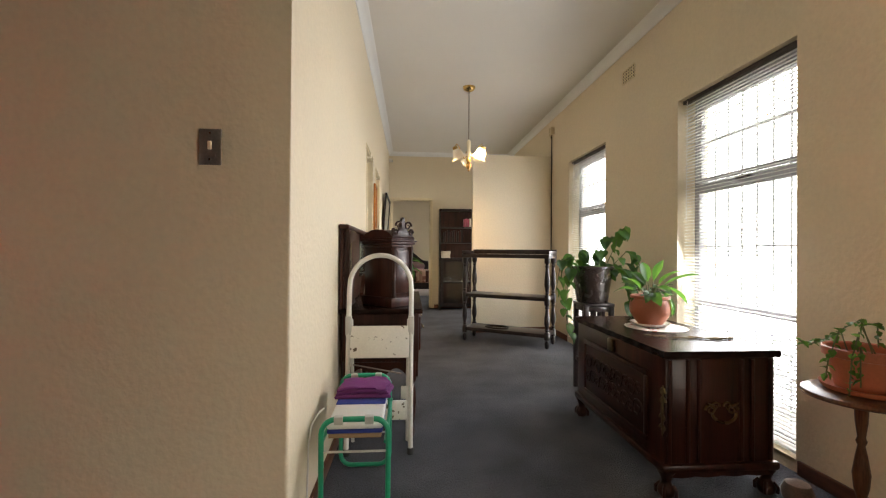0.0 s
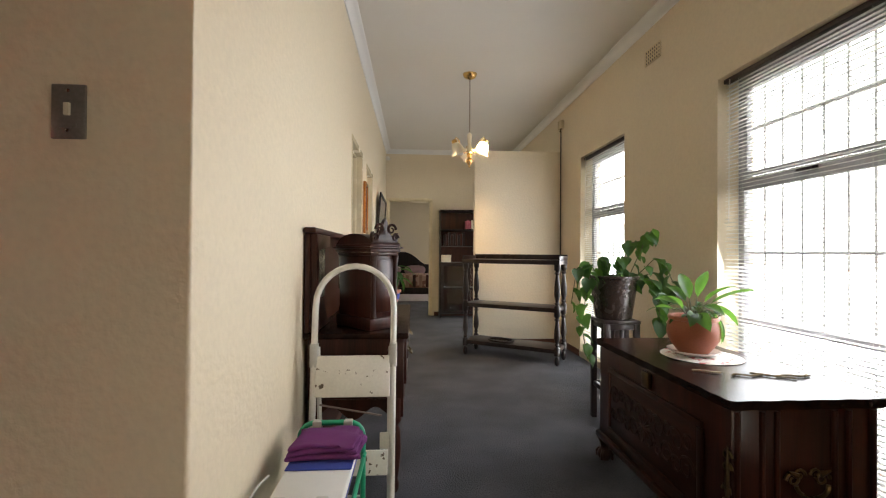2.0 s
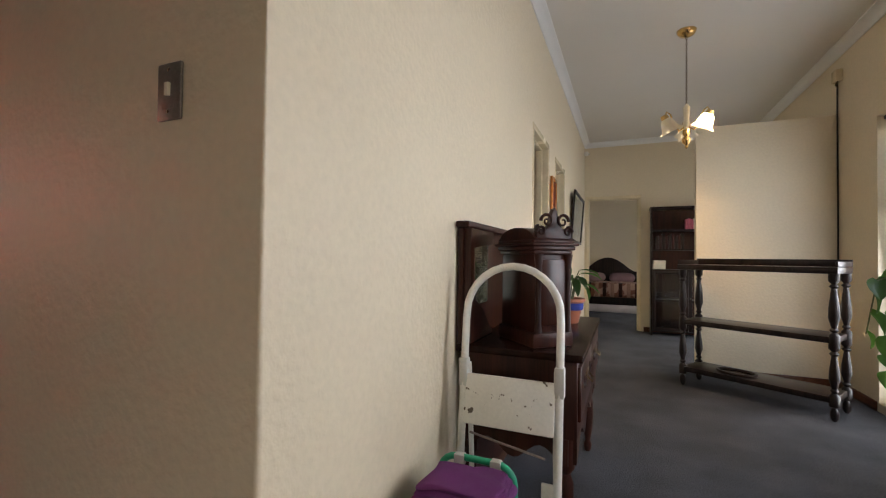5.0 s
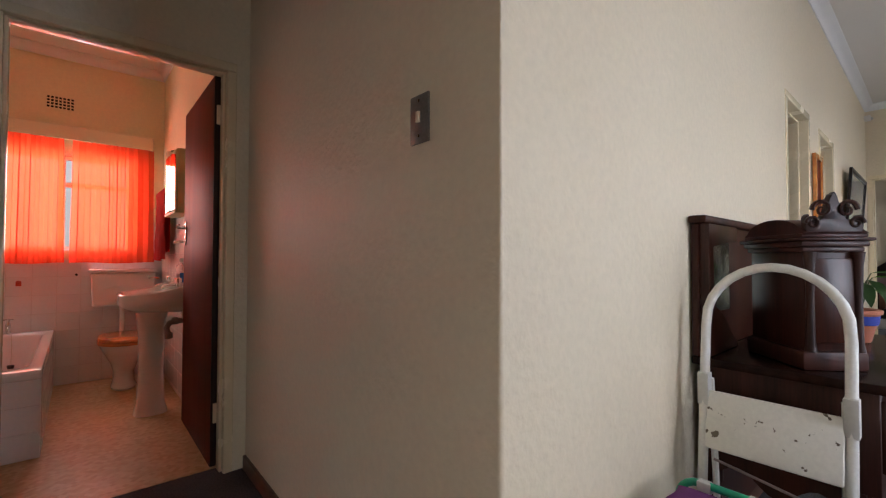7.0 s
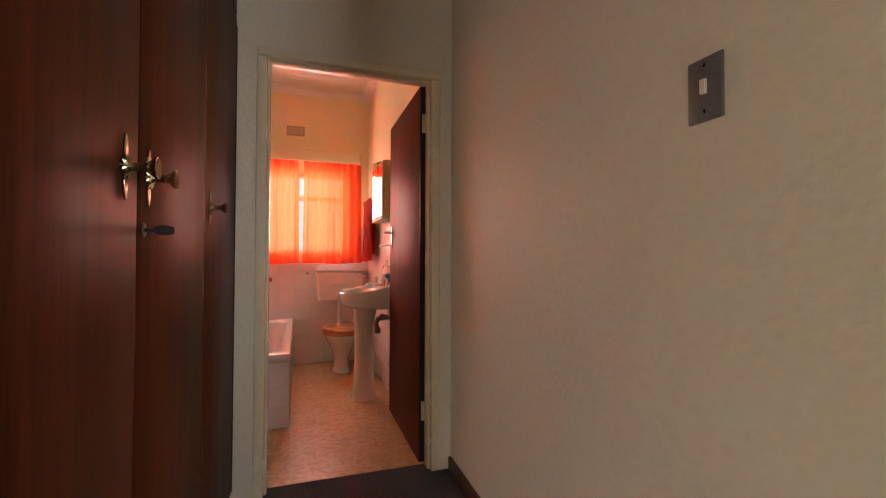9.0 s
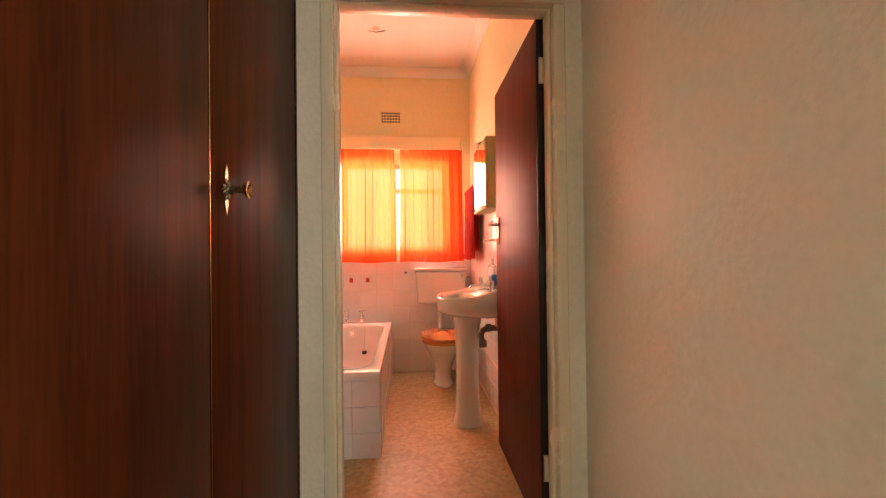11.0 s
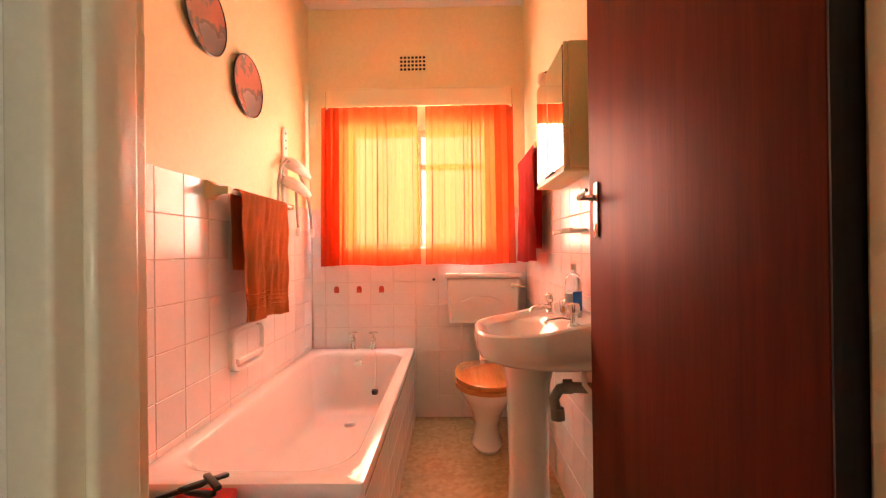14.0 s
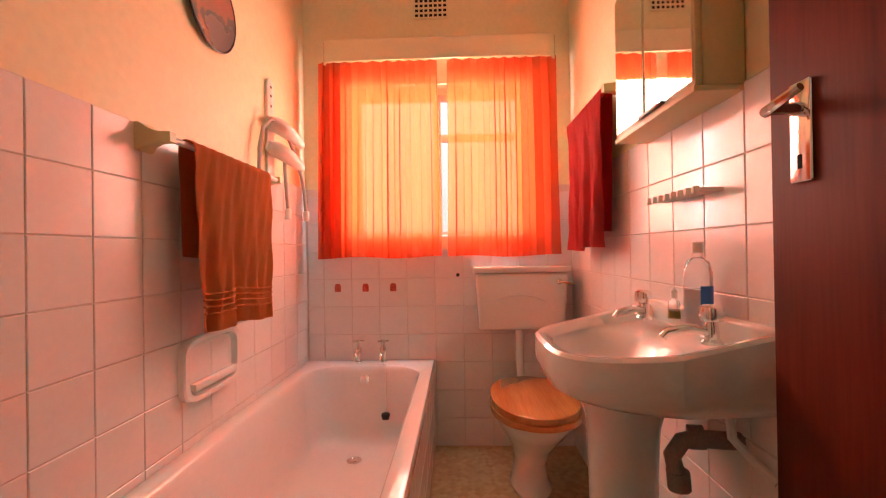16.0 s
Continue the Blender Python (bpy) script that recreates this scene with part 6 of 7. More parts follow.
def toilet():
    w = thing("toilet", "white ceramic toilet with cistern and varnished wooden seat", "toilet", (BX0, 1.535, 0))
    bm = bmesh.new()
    secs = [(0.22, 0.54, 0.085, 0.002), (0.22, 0.55, 0.09, 0.02), (0.24, 0.52, 0.075, 0.06), (0.25, 0.52, 0.072, 0.14), (0.22, 0.58, 0.10, 0.22), (0.20, 0.69, 0.145, 0.31), (0.20, 0.75, 0.17, 0.37), (0.20, 0.76, 0.172, 0.395), (0.24, 0.72, 0.13, 0.396)]
    n = 28
    rings = []
    for a, b, hw, z in secs:
        cx, rx = (a + b) / 2, (b - a) / 2
        rings.append([bm.verts.new((cx + rx * math.cos(2 * math.pi * i / n), hw * math.sin(2 * math.pi * i / n), z)) for i in range(n)])
    for a, b in zip(rings, rings[1:]):
        for i in range(n):
            bm.faces.new((a[i], a[(i + 1) % n], b[(i + 1) % n], b[i]))
    bm.faces.new(rings[0])
    bm.faces.new(rings[-1])
    part("bowl", bm, M_CERAM, w)

    def oval(a, b, hw, z0, z1, name, lab):
        o = bmesh.new()
        cx, rx = (a + b) / 2, (b - a) / 2
        pts = []
        for i in range(40):
            t = 2 * math.pi * i / 40
            pts.append((cx + rx * math.copysign(abs(math.cos(t)) ** 0.85, math.cos(t)), hw * math.sin(t)))
        extrude_outline(o, pts, z1 - z0, "z", bevel=0.007)
        bmesh.ops.translate(o, vec=(0, 0, z0), verts=o.verts)
        return part(name, o, M_SEAT, w, lab)
    oval(0.24, 0.785, 0.185, 0.397, 0.42, "seat", "varnished wooden seat ring")
    oval(0.235, 0.78, 0.18, 0.4215, 0.447, "lid", "varnished wooden lid")
    part("hinge", tube(bmesh.new(), [(0.25, -0.09, 0.42), (0.25, 0.09, 0.42)], 0.010, 8), M_CHROME, w)
    cis = bmesh.new()
    box(cis, 0.012, 0.19, -0.225, 0.24, 0.655, 0.945, bevel=0.02, seg=3)
    for v in cis.verts:
        k = (0.945 - v.co.z) / 0.29
        v.co.y *= 1 - 0.07 * k
        v.co.x = 0.012 + (v.co.x - 0.012) * (1 - 0.08 * k)
    part("cistern", cis, M_CERAM, w, "white ceramic cistern")
    part("cistern_lid", B(0.012, 0.20, -0.235, 0.25, 0.946, 0.978, bevel=0.010, seg=3), M_CERAM, w)
    lev = bmesh.new()
    lathe(lev, [(0.014, 0), (0.014, 0.008), (0.008, 0.014)], 14, m=pose(0.19, 0.19, 0.90, 0, 90))
    tube(lev, [(0.205, 0.19, 0.90), (0.215, 0.22, 0.897), (0.215, 0.26, 0.89)], [0.006, 0.006, 0.009], 8)
    part("flush_lever", lev, M_CHROME, w, "chrome flush lever")
    part("flush_pipe", tube(bmesh.new(), [(0.11, 0, 0.655), (0.11, 0, 0.5), (0.13, 0, 0.43), (0.21, 0, 0.36)], [0.021, 0.021, 0.021, 0.028], 14), M_CERAM, w)
    part("relief_arch", tube(bmesh.new(), [(0.186, y, 0.80 + 0.035 * math.cos(y / 0.13 * math.pi / 2)) for y in [-0.13 + 0.26 * i / 12 for i in range(13)]], 0.004, 6), M_CERAM, w)


toilet()


def basin():
    b = thing("pedestal_basin", "white ceramic pedestal washbasin with chrome taps", "washbasin", (-3.455, BY1 - 0.014, 0))
    # local: wall at y = 0, front towards -y
    bm = bmesh.new()
    W, D = 0.275, 0.415

    def outline(k, dz, inset=0.0, n=36):
        pts = []
        for i in range(n + 1):
            t = -1 + 2 * i / n
            x = (W - inset) * math.copysign(abs(math.sin(t * math.pi / 2)) ** 0.75, t) * k
            f = 1 - abs(math.sin(t * math.pi / 2)) ** 3.2
            y = -(D - inset) * (0.48 + 0.52 * f) * k
            pts.append((x, y))
        return pts
    def lift(x, y):
        # the rim dips at the front corners and sweeps up to the wall
        return 0.065 * max(0, 1 + y / D) ** 1.7 - 0.012
    rings = []
    for k, ins, z, hang in ((0.42, 0, 0.695, 0), (0.62, 0, 0.703, 0), (0.86, 0, 0.722, 0.15), (0.965, 0, 0.748, 0.45), (1.0, 0, 0.788, 0.9), (1.0, 0.004, 0.838, 1), (1.0, 0.012, 0.845, 1), (1.0, 0.03, 0.842, 1), (1.0, 0.05, 0.82, 0.7)):
        pts = outline(k, 0, ins)
        xs = (W - ins) * k
        ring = [bm.verts.new((-xs, -0.001, z + hang * lift(0, 0)))] + [bm.verts.new((x, y, z + hang * lift(x, y))) for x, y in pts] + [bm.verts.new((xs, -0.001, z + hang * lift(0, 0)))]
        rings.append(ring)
    for a, c in zip(rings, rings[1:]):
        for i in range(len(a) - 1):
            bm.faces.new((a[i], a[i + 1], c[i + 1], c[i]))
    # bowl and back ledge
    n = 30
    cy = -0.245
    ov = []
    for rx, ry, z in ((0.218, 0.150, 0.824), (0.208, 0.140, 0.812), (0.17, 0.11, 0.768), (0.11, 0.075, 0.735), (0.025, 0.025, 0.728)):
        ov.append([bm.verts.new((rx * math.cos(2 * math.pi * i / n), cy + ry * math.sin(2 * math.pi * i / n), z)) for i in range(n)])
    for a, c in zip(ov, ov[1:]):
        for i in range(n):
            bm.faces.new((a[i], a[(i + 1) % n], c[(i + 1) % n], c[i]))
    bm.faces.new(ov[-1])
    inner = rings[-1]
    bmesh.ops.bridge_loops(bm, edges=[e for e in bm.edges if e.is_boundary and all(v in set(ov[0]) for v in e.verts)] + [e for e in bm.edges if e.is_boundary and all(v in set(inner) for v in e.verts)] + [bm.edges.new((inner[0], inner[-1]))])
    part("bowl", bm, M_CERAM, b)
    part("back_ledge", B(-0.268, 0.268, -0.030, -0.0015, 0.80, 0.905, bevel=0.012, seg=3), M_CERAM, b)
    pd = bmesh.new()
    secs = [(0.105, 0.10, 0.002), (0.10, 0.095, 0.03), (0.085, 0.082, 0.08), (0.075, 0.074, 0.30), (0.078, 0.078, 0.52), (0.086, 0.083, 0.63), (0.108, 0.098, 0.704)]
    rr = []
    for rx, ry, z in secs:
        rr.append([pd.verts.new((rx * math.copysign(abs(math.cos(2 * math.pi * i / 28)) ** 0.75, math.cos(2 * math.pi * i / 28)), -0.215 + ry * math.copysign(abs(math.sin(2 * math.pi * i / 28)) ** 0.75, math.sin(2 * math.pi * i / 28)), z)) for i in range(28)])
    for a, c in zip(rr, rr[1:]):
        for i in range(28):
            pd.faces.new((a[i], a[(i + 1) % 28], c[(i + 1) % 28], c[i]))
    pd.faces.new(rr[0])
    part("pedestal", pd, M_CERAM, b)
    for x in (-0.165, 0.165):
        tp = bmesh.new()
        lathe(tp, [(0.022, 0), (0.022, 0.006), (0.015, 0.012), (0.014, 0.04), (0.012, 0.046), (0.022, 0.05), (0.024, 0.062), (0.022, 0.078), (0.014, 0.084)], 14, at=(x, -0.085, 0.855))
        tube(tp, [(x, -0.085, 0.88), (x * 0.93, -0.12, 0.886), (x * 0.86, -0.165, 0.878), (x * 0.84, -0.175, 0.865)], [0.013, 0.012, 0.010, 0.009], 10)
        part("tap", tp, M_CHROME, b, "chrome pillar tap")
    part("waste", lathe(bmesh.new(), [(0.022, 0), (0.022, 0.003), (0.008, 0.002)], 14, at=(0, cy, 0.729)), M_CHROME, b)
    pp = bmesh.new()
    tube(pp, [(0.10, -0.125, 0.52), (0.10, -0.13, 0.545), (0.10, -0.14, 0.59), (0.105, -0.12, 0.625), (0.115, -0.09, 0.635), (0.125, -0.04, 0.635), (0.13, 0.0, 0.635)], 0.019, 10)
    tube(pp, [(0.102, -0.105, 0.633), (0.112, -0.075, 0.636)], 0.026, 10)
    tube(pp, [(0.10, -0.128, 0.555), (0.10, -0.125, 0.515)], 0.025, 10)
    part("waste_pipe", pp, M_PIPE, b, "grimy grey waste pipe")
    part("supply_pipe", tube(bmesh.new(), [(0.16, -0.06, 0.80), (0.17, -0.05, 0.66), (0.20, -0.02, 0.62), (0.235, -0.004, 0.60)], 0.010, 8), M_CERAM, b)


basin()


def mirror_cabinet():
    c = thing("mirror_cabinet", "cream wall cabinet with two mirrored doors over the basin", "cabinet", (-3.52, BY1 - 0.014, 1.405))
    W, D, Hc = 0.225, 0.105, 0.44
    part("body", B(-W, W, -D + 0.016, -0.0005, 0, Hc, bevel=0.003), M_CREAMP, c)
    part("bottom_lip", B(-W - 0.003, W + 0.003, -D - 0.006, -0.001, -0.014, -0.0005, bevel=0.002), M_CREAMP, c)
    for x0, x1 in ((-W + 0.002, -0.02), (-0.016, W - 0.002)):
        d = part("door", B(x0, x1, -D, -D + 0.015, 0.002, Hc - 0.002, bevel=0.0015), M_CREAMP, c)
        part("mirror", B(x0 + 0.006, x1 - 0.006, -D - 0.0035, -D - 0.0005, 0.012, Hc - 0.012), M_MIRROR, d, "mirror panel")
    part("finger_pull", B(-0.03, 0.10, -D - 0.016, -D - 0.004, 0.004, 0.012, bevel=0.002), M_OAK, c)
    l = thing("mirror_lamp", "small wall lamp fitting above the mirror cabinet", "lamp", (-3.70, BY1 - 0.014, 1.86))
    part("arm", tube(bmesh.new(), [(0, 0, 0.03), (0, -0.05, 0.05), (0, -0.09, 0.03)], 0.009, 8), M_OLDBRASS, l)
    part("socket", lathe(bmesh.new(), [(0.012, -0.03), (0.022, -0.01), (0.02, 0.02), (0.008, 0.03)], 14, at=(0, -0.09, 0.01)), M_PORC, l)


mirror_cabinet()


def hanging_cloth(name, x0, x1, y, ztop, zfront, zback, material, label, seed, out, fold=0.012):
    """A towel folded over a bar that runs along x: front flap, bend, back flap."""
    rng = random.Random(seed)
    p = [rng.uniform(0, 6) for _ in range(4)]
    bm = bmesh.new()
    nx, prof = 40, []
    for i in range(19):
        prof.append((0.024, zfront + (ztop - 0.01 - zfront) * i / 18))
    prof += [(0.022, ztop + 0.004), (0.012, ztop + 0.014), (0, ztop + 0.017), (-0.012, ztop + 0.014), (-0.02, ztop + 0.004)]
    for i in range(12):
        prof.append((-0.022, ztop - 0.01 + (zback - ztop + 0.01) * i / 11))
    rows = []
    for k, (d, z) in enumerate(prof):
        low = max(0, (ztop - z) / (ztop - zfront))
        row = []
        for i in range(nx + 1):
            u = i / nx
            x = x0 + (x1 - x0) * u + (u - 0.5) * -0.05 * low
            w = fold * low * (math.sin(u * 17 + p[0] + low) + 0.6 * math.sin(u * 37 + p[1])) + 0.003 * math.sin(u * 60 + z * 30 + p[2])
            row.append(bm.verts.new((x, y + out * (d + w * (1 if d > 0 else -0.3)), z + 0.02 * low * (u - 0.5) + 0.006 * low * math.sin(u * 9 + p[3]))))
        rows.append(row)
    for a, b in zip(rows, rows[1:]):
        for i in range(nx):
            bm.faces.new((a[i], a[i + 1], b[i + 1], b[i]))
    bmesh.ops.solidify(bm, geom=list(bm.faces), thickness=0.006)
    t = thing(name, label, "towel")
    part("cloth", bm, material, t)
    for k, z in enumerate((0.055, 0.075, 0.095, 0.115)):
        if seed == 3:
            s = bmesh.new()
            pts = []
            for i in range(nx + 1):
                u = i / nx
                low = max(0, (ztop - zfront - z) / (ztop - zfront))
                w = fold * low * (math.sin(u * 17 + p[0] + low) + 0.6 * math.sin(u * 37 + p[1])) + 0.003 * math.sin(u * 60 + (zfront + z) * 30 + p[2])
                pts.append((x0 + (x1 - x0) * u + (u - 0.5) * -0.05 * low, y + out * (0.0255 + w), zfront + z + 0.02 * low * (u - 0.5) + 0.006 * low * math.sin(u * 9 + p[3])))
            tube(s, pts, 0.0035, 5)
            part("woven_band", s, M_TOWELO, t)
    return t


def towel_rail(x0, x1, y, z, wall, material, label, bar):
    r = thing("towel_rail", label, "towel rail")
    part("bar", tube(bmesh.new(), [(x0, y, z), (x1, y, z)], 0.009, 10), bar, r)
    s = 1 if wall > y else -1
    for x in (x0, x1):
        bm = bmesh.new()
        prev = []
        for d, w, h in ((0.0, 0.028, 0.036), (0.012, 0.028, 0.036), (0.03, 0.017, 0.022), (0.05, 0.013, 0.015), (0.085, 0.012, 0.013)):
            yy = wall - s * d
            ring = [bm.verts.new((x + a * w, yy, z + c * h)) for a, c in ((-1, -1), (1, -1), (1, 1), (-1, 1))]
            if prev:
                for i in range(4):
                    bm.faces.new((prev[i], prev[(i + 1) % 4], ring[(i + 1) % 4], ring[i]))
            else:
                bm.faces.new(ring)
            prev = ring
        bm.faces.new(prev)
        part("bracket", bm, material, r)


towel_rail(-3.47, -4.16, BY0 + 0.075, 1.372, BY0 + 0.008, M_CREAMP, "cream plastic bracket towel rail on the tiles", M_PLASW)
hanging_cloth("bath_towel", -4.05, -3.55, BY0 + 0.075, 1.372, 0.825, 1.05, M_TOWELO, "orange bath towel hanging over the rail", 3, 1)
towel_rail(-4.46, -3.93, BY1 - 0.075, 1.64, BY1 - 0.014, M_CREAMP, "towel rail on the wall by the cistern", M_CHROME)
hanging_cloth("hand_towel", -4.42, -3.95, BY1 - 0.078, 1.64, 1.06, 1.12, M_TOWELR, "red hand towel hanging over the rail", 6, -1, 0.016)


def tooth_shelf():
    s = thing("toothbrush_holder", "small white ribbed holder fixed to the tiles", "holder", (-3.50, BY1 - 0.017, 1.19))
    part("plate", B(-0.13, 0.13, -0.055, 0, 0, 0.008, bevel=0.002), M_PLASW, s)
    for i in range(8):
        x = -0.12 + 0.24 * i / 7
        part("peg", B(x - 0.006, x + 0.006, -0.068, -0.054, -0.006, 0.012, bevel=0.002), M_PLASW, s)


tooth_shelf()


def soap_dish():
    s = thing("soap_dish", "white ceramic soap dish set into the tiles", "soap dish", (-3.765, BY0 + 0.008, 0.705))
    bm = bmesh.new()
    w, h = 0.165, 0.10
    rings = []
    for k, d in ((1.0, 0.0), (1.0, 0.018), (0.97, 0.023), (0.84, 0.021), (0.77, 0.004), (0.6, -0.002)):
        n = 32
        rings.append([bm.verts.new((w * k * math.copysign(abs(math.cos(t)) ** 0.4, math.cos(t)), d, h * k * math.copysign(abs(math.sin(t)) ** 0.4, math.sin(t)))) for t in [2 * math.pi * i / n for i in range(n)]])
    for a, b in zip(rings, rings[1:]):
        for i in range(len(a)):
            bm.faces.new((a[i], a[(i + 1) % len(a)], b[(i + 1) % len(a)], b[i]))
    bm.faces.new(rings[-1])
    part("dish", bm, M_CERAM, s)
    tray = bmesh.new()
    extrude_outline(tray, [(-0.12, -0.065), (0.12, -0.065), (0.12, -0.04), (-0.12, -0.04)], 0.03, "y", bevel=0.008)
    part("lip", tray, M_CERAM, s)


soap_dish()


def hose_holder():
    h = thing("shower_hose", "white hand shower hose looped on a wall holder", "shower hose", (-4.245, BY0 + 0.001, 1.40))
    plate = bmesh.new()
    extrude_outline(plate, [(-0.032, -0.02), (0.032, -0.02)] + arc(0.0, 0.41, 0.032, 0, 180, 8), 0.014, "y", bevel=0.004)
    part("back_plate", plate, M_PLASW, h)
    for z in (0.405, 0.365, 0.32):
        part("hole", lathe(bmesh.new(), [(0.007, 0), (0.007, 0.001)], 8, m=pose(0, 0.0145, z, -90)), M_HOLE, h)
    for z in (0.10, 0.21):
        bm = bmesh.new()
        tube(bm, [(0.05, 0.015, z + 0.035), (0.02, 0.045, z + 0.02), (-0.04, 0.075, z), (-0.10, 0.09, z - 0.02), (-0.15, 0.095, z - 0.03)], [0.020, 0.036, 0.033, 0.026, 0.017], 12)
        part("prong", bm, M_PLASW, h, "pale plastic prong")
    loop = [(0.11, 0.02, -0.14), (0.145, 0.025, 0.0), (0.15, 0.03, 0.10), (0.125, 0.035, 0.19), (0.07, 0.045, 0.24), (0.0, 0.06, 0.235), (-0.06, 0.075, 0.17), (-0.10, 0.085, 0.11), (-0.16, 0.088, 0.03), (-0.20, 0.088, -0.06), (-0.215, 0.088, -0.13)]
    part("hose", tube(bmesh.new(), loop, 0.0085, 8), M_HOSE, h, "grey rubber hose")
    part("hose", tube(bmesh.new(), [(-0.05, 0.05, 0.14), (-0.06, 0.05, 0.02), (-0.085, 0.05, -0.13)], 0.0085, 8), M_HOSE, h)
    for x, y, z in ((-0.216, 0.088, -0.13), (-0.086, 0.05, -0.13)):
        part("tap_connector", lathe(bmesh.new(), [(0.014, -0.05), (0.016, -0.01), (0.009, 0)], 10, at=(x, y, z)), M_PLASW, h)


hose_holder()


def wall_plate(x, z, label):
    p = thing("wall_plate", label, "plate", (x, BY0, z), group="plates on the wall")
    part("dish", lathe(bmesh.new(), [(0.09, 0.002), (0.12, 0.006), (0.14, 0.014), (0.141, 0.018), (0.137, 0.018), (0.115, 0.011), (0.09, 0.0075), (0.002, 0.007)], 40, m=pose(0, 0, 0, -90)), M_PLATE, p)
    part("rim", tube(bmesh.new(), [(0.14 * math.cos(a), 0.017, 0.14 * math.sin(a)) for a in [i * 2 * math.pi / 40 for i in range(40)]], 0.004, 6, True), M_BLACKP, p, "dark rim")


wall_plate(-3.80, 1.905, "round painted plate with dark rim on the wall")
wall_plate(-3.46, 2.045, "round painted plate with dark rim hung higher")


def bottles():
    b = thing("spirit_bottle", "clear plastic bottle with blue label on the basin", "bottle", (-3.40, BY1 - 0.065, 0.875))
    part("body", lathe(bmesh.new(), [(0.028, 0), (0.031, 0.004), (0.031, 0.125), (0.024, 0.15), (0.012, 0.16), (0.011, 0.175), (0.006, 0.178)], 20), M_BOTTLE, b)
    part("contents", lathe(bmesh.new(), [(0.026, 0.003), (0.029, 0.006), (0.029, 0.085), (0.027, 0.087)], 18), mat("cloudy_liquid", (0.66, 0.62, 0.64), 0.1, 0.05, 9, 90, 0.0), b)
    lb = bmesh.new()
    cols = [[lb.verts.new((0.0318 * math.cos(a), 0.0318 * math.sin(a), z)) for z in (0.025, 0.095)] for a in [radians(-20 + 8 * i) for i in range(10)]]
    for a, c in zip(cols, cols[1:]):
        lb.faces.new((a[0], c[0], c[1], a[1]))
    part("label", lb, M_LABELB, b, "blue printed label")
    part("cap", lathe(bmesh.new(), [(0.013, 0.172), (0.013, 0.195), (0.009, 0.198)], 14), M_PLASW, b)
    d = thing("dropper_bottle", "little bottle of amber liquid on the basin", "bottle", (-3.52, BY1 - 0.062, 0.87))
    part("body", lathe(bmesh.new(), [(0.014, 0), (0.015, 0.003), (0.015, 0.045), (0.007, 0.055), (0.007, 0.06)], 14), M_BOTTLE, d)
    part("contents", lathe(bmesh.new(), [(0.012, 0.003), (0.0135, 0.005), (0.0135, 0.025)], 14), M_LIQUID, d)
    part("cap", lathe(bmesh.new(), [(0.008, 0.056), (0.009, 0.075), (0.005, 0.08)], 12), M_PLASW, d)
    # what stands on the box at the near end of the tub
    s = thing("bathroom_box", "low wooden box beside the tub with a red cover", "box", (-2.70, 0.62, 0))
    part("body", B(-0.26, 0.30, -0.215, 0.18, 0, 0.44, bevel=0.006), M_PLASW, s)
    part("cover", B(-0.265, 0.305, -0.218, 0.186, 0.441, 0.46, bevel=0.006), M_TOWELO, s, "orange-red cover")
    g = thing("spray_can", "green aerosol can with bright green cap", "can", (-2.885, 0.452, 0.461))
    part("body", lathe(bmesh.new(), [(0.024, 0), (0.026, 0.004), (0.026, 0.20), (0.022, 0.215)], 20), M_CAND, g, "dark green printed can")
    part("cap", lathe(bmesh.new(), [(0.025, 0.2155), (0.025, 0.285), (0.022, 0.292)], 20), M_CANG, g, "bright green cap")
    w = thing("shampoo_bottle", "slim white plastic bottle beside the can", "bottle", (-2.93, 0.50, 0.461))
    part("body", lathe(bmesh.new(), [(0.014, 0), (0.016, 0.004), (0.016, 0.19), (0.008, 0.215)], 16), M_PLASW, w)
    part("cap", lathe(bmesh.new(), [(0.009, 0.2155), (0.009, 0.24), (0.006, 0.243)], 12), M_PLASW, w)
    v = thing("lotion_bottle", "dark purple plastic bottle beside the can", "bottle", (-2.80, 0.44, 0.461))
    part("body", lathe(bmesh.new(), [(0.02, 0), (0.022, 0.004), (0.022, 0.15), (0.01, 0.17)], 16), M_BLUE, v)
    part("cap", lathe(bmesh.new(), [(0.011, 0.1705), (0.011, 0.20), (0.007, 0.203)], 12), M_BLACKP, v)
    k = thing("comb_basket", "small red basket with black combs and brushes", "basket", (-2.86, 0.69, 0.461))
    part("basket", B(-0.07, 0.07, -0.06, 0.085, 0.0, 0.05, bevel=0.008), M_TOWELR, k)
    for i, (x, y, a, t) in enumerate(((-0.02, -0.03, 30, 24), (0.01, 0.03, 55, 15), (-0.03, 0.02, -20, 12), (0.02, -0.01, 80, 20), (-0.01, 0.05, 40, 10))):
        c = bmesh.new()
        box(c, -0.07, 0.07, -0.009, 0.009, -0.006, 0.006, bevel=0.004, m=pose(x, y, 0.072 + 0.006 * i, 0, -t, a))
        part("comb", c, M_BLACKP, k, "black comb")


bottles()
hk = thing("ceiling_hook", "bare metal ceiling fitting in the bathroom", "fitting", (-3.95, 1.02, HB))
part("arm", tube(bmesh.new(), [(0, -0.06, -0.02), (0, 0, -0.03), (0, 0.07, -0.015)], 0.005, 6), M_CHROME, hk)
part("base", lathe(bmesh.new(), [(0.02, -0.02), (0.03, 0)], 14), M_PLASW, hk)


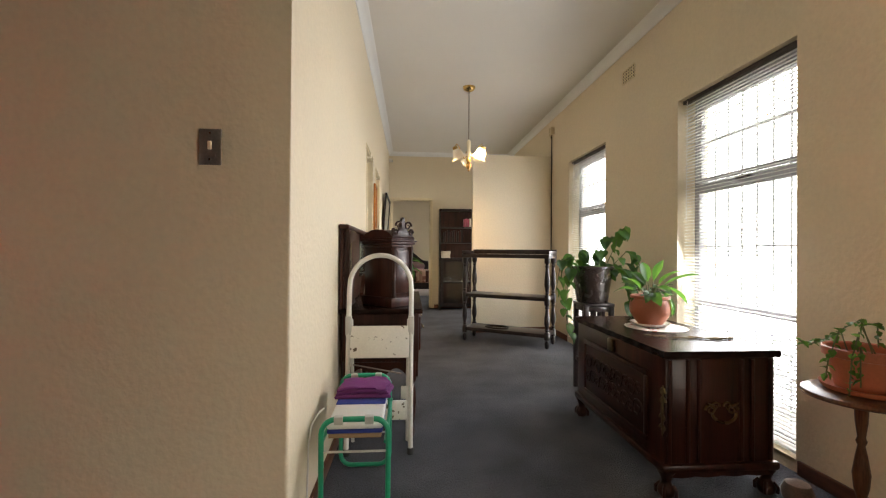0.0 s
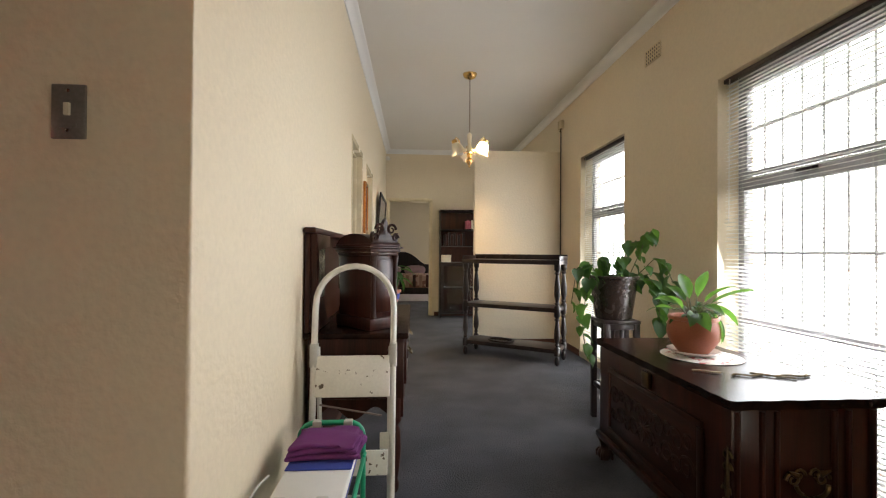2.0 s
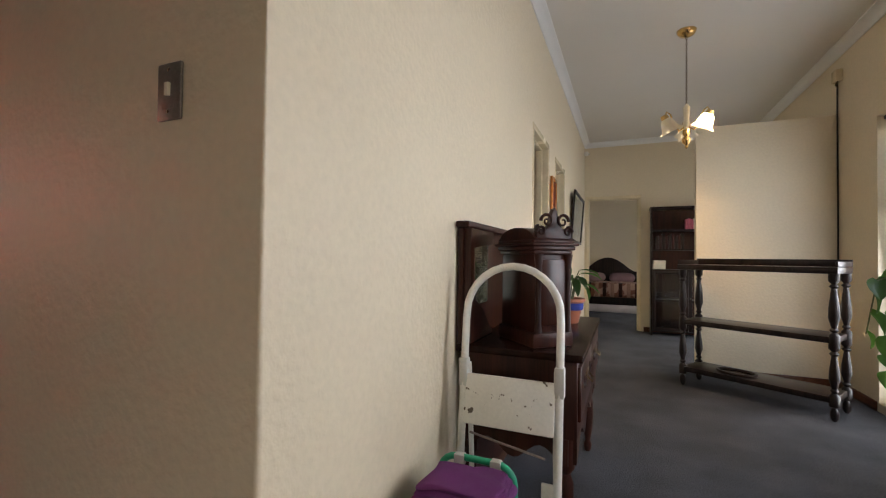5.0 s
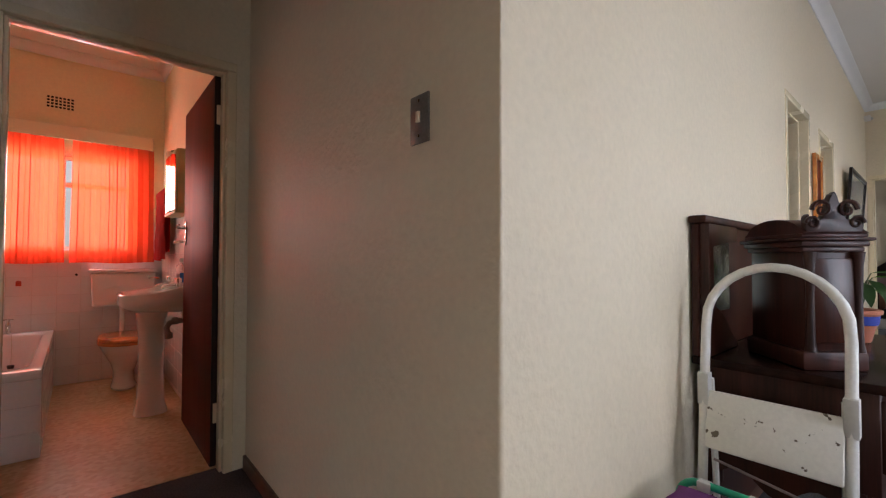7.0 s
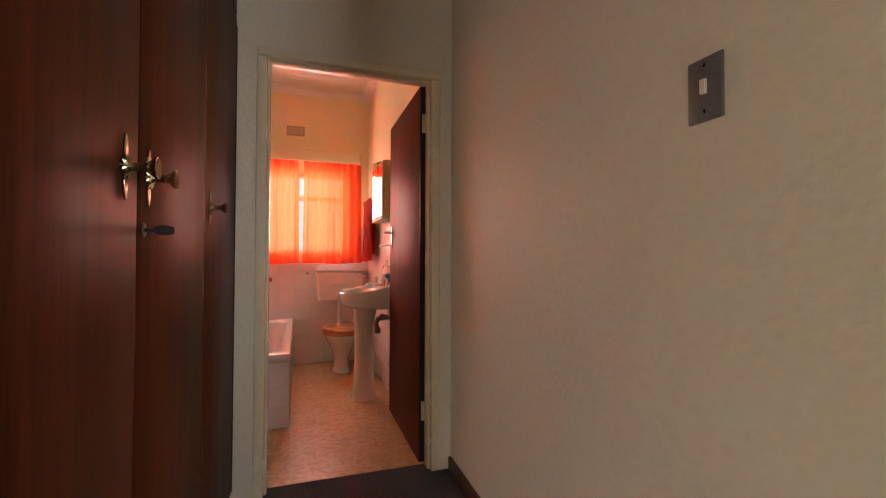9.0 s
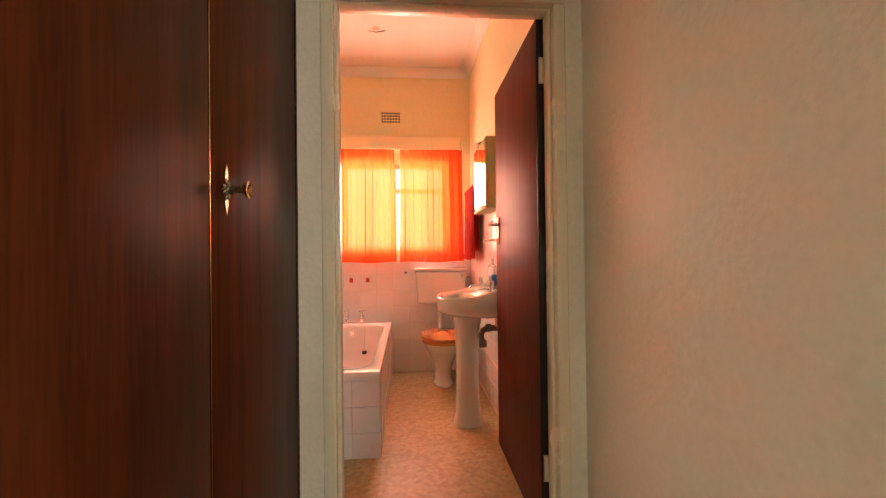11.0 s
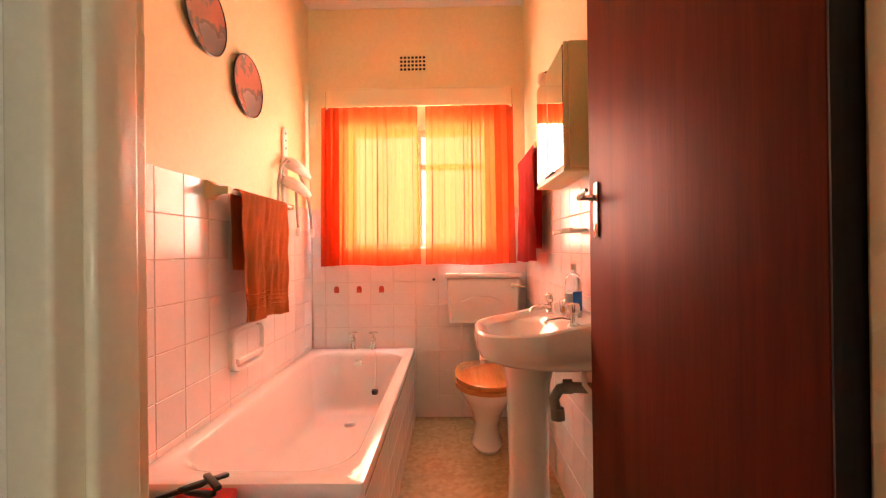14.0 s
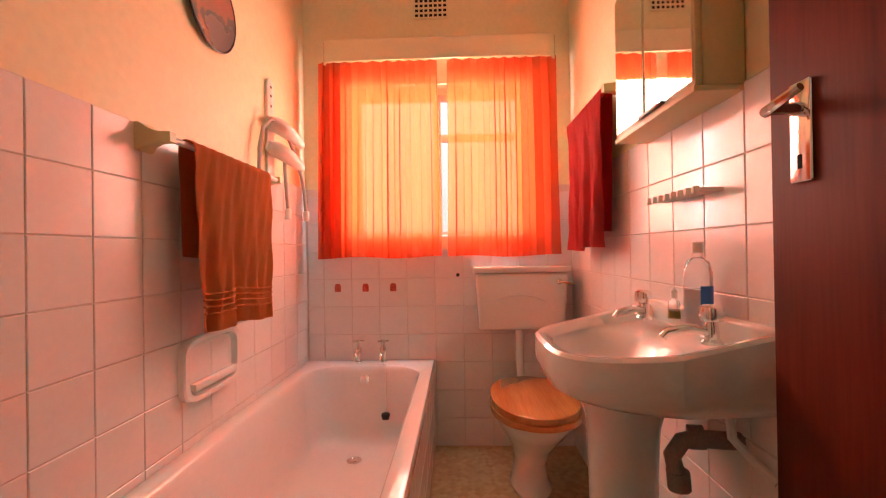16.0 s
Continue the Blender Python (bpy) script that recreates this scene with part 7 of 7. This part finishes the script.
# tiles
def tile_mesh(axis, sign, w=P, h=P, gap=0.0022, t=0.008):
    """One glazed tile with eased edges; its back lies in the plane."""
    bm = bmesh.new()
    a, b = w / 2 - gap / 2, h / 2 - gap / 2
    rings = []
    for k, d in ((0.0, 0.0), (0.0, t - 0.0015), (0.0018, t)):
        rings.append([bm.verts.new((u * (a - k), d * sign, v * (b - k)) if axis == "y" else (d * sign, u * (a - k), v * (b - k))) for u, v in ((-1, -1), (1, -1), (1, 1), (-1, 1))])
    for p, q in zip(rings, rings[1:]):
        for i in range(4):
            bm.faces.new((p[i], p[(i + 1) % 4], q[(i + 1) % 4], q[i]))
    bm.faces.new(rings[-1])
    me = mesh_of(bm, "tile")
    me.materials.append(M_TILE)
    return me


def lay(me, parent, places):
    rng = random.Random(len(places))
    for x, y, z in places:
        o = new("tile", me)
        o.parent = parent
        o.matrix_basis = pose(x, y, z, rng.uniform(-0.25, 0.25), rng.uniform(-0.12, 0.12), rng.uniform(-0.25, 0.25))


TOP = 1.41
left_rows = [TOP - P * (k + 0.5) for k in range(7)]
xs = [-3.163 + P * (i + 0.5) for i in range(-10, 5)]
lay(tile_mesh("y", 1), wall_bl, [(x, BY0 + 0.0005, z) for x in xs for z in left_rows if BX0 + P / 2 < x])
part("grout_bed", B(BX0 + 0.001, BX1 - 0.01, BY0 + 0.0001, BY0 + 0.0055, 0.003, TOP), M_GROUT, wall_bl)
part("grout_bed", B(BX0 + 0.001, BX1 - 0.01, BY1 - 0.0178, BY1 - 0.0121, 0.003, TOP), M_GROUT, wall_br)
lay(tile_mesh("y", -1), wall_br, [(-3.60 + P * (i + 0.5), BY1 - 0.0126, TOP - P * (k + 0.5)) for i in range(-7, 8) for k in range(9) if BX0 + P / 2 < -3.60 + P * (i + 0.5)])
gb = B(BX0 + 0.0001, BX0 + 0.0055, BY0 + 0.009, BY1 - 0.019, 0.003, 1.0675)
box(gb, BX0 + 0.0001, BX0 + 0.0055, BY0 + 0.009, 0.545, 1.068, TOP)
box(gb, BX0 + 0.0001, BX0 + 0.0055, 1.685, BY1 - 0.019, 1.068, TOP)
part("grout_bed", gb, M_GROUT, wall_bb)
ys = [1.097 + P * (i + 0.5) for i in range(-5, 5)]
bt = []
for y in ys:
    for k in range(9):
        z = P * (k + 0.5)
        if y - P / 2 < BY0 or y + P / 2 > BY1 + 0.01:
            continue
        if k >= 7 and 0.53 < y < 1.70:
            continue
        bt.append((BX0 + 0.0005, y, z))
lay(tile_mesh("x", 1), wall_bb, bt)
lay(tile_mesh("x", 1, w=0.085), wall_bb, [(BX0 + 0.0005, 1.097 - 4 * P - 0.045, P * (k + 0.5)) for k in range(9)])
lay(tile_mesh("x", 1, w=0.11), wall_bb, [(BX0 + 0.0005, 1.097 + 4 * P + 0.062, P * (k + 0.5)) for k in range(9)])
for y in (0.563, 0.716, 0.868):
    m = bmesh.new()
    extrude_outline(m, [(y - 0.017, 0.845), (y + 0.017, 0.845), (y + 0.017, 0.878), (y + 0.01, 0.889), (y - 0.01, 0.889), (y - 0.017, 0.878)], 0.0012, "x")
    bmesh.ops.translate(m, vec=(BX0 + 0.0095, 0, 0), verts=m.verts)
    part("tile_motif", m, M_RED, wall_bb, "small red printed tile motif")
part("wall_plug", lathe(bmesh.new(), [(0.01, 0), (0.01, 0.006), (0.005, 0.008)], 10, m=pose(BX0 + 0.009, 1.222, 0.93, 0, 90)), M_BLACKP, wall_bb)
# tub side and end
tp_h = 0.1405
lay(tile_mesh("y", 1, h=tp_h), tub, [(-3.0205 - P * (i + 0.5), 1.0805, tp_h * (k + 0.5) + 0.002) for i in range(11) for k in range(3)])
lay(tile_mesh("x", 1, h=tp_h), tub, [(-3.020, 1.088 - P * (i + 0.5), tp_h * (k + 0.5) + 0.002) for i in range(4) for k in range(3)])
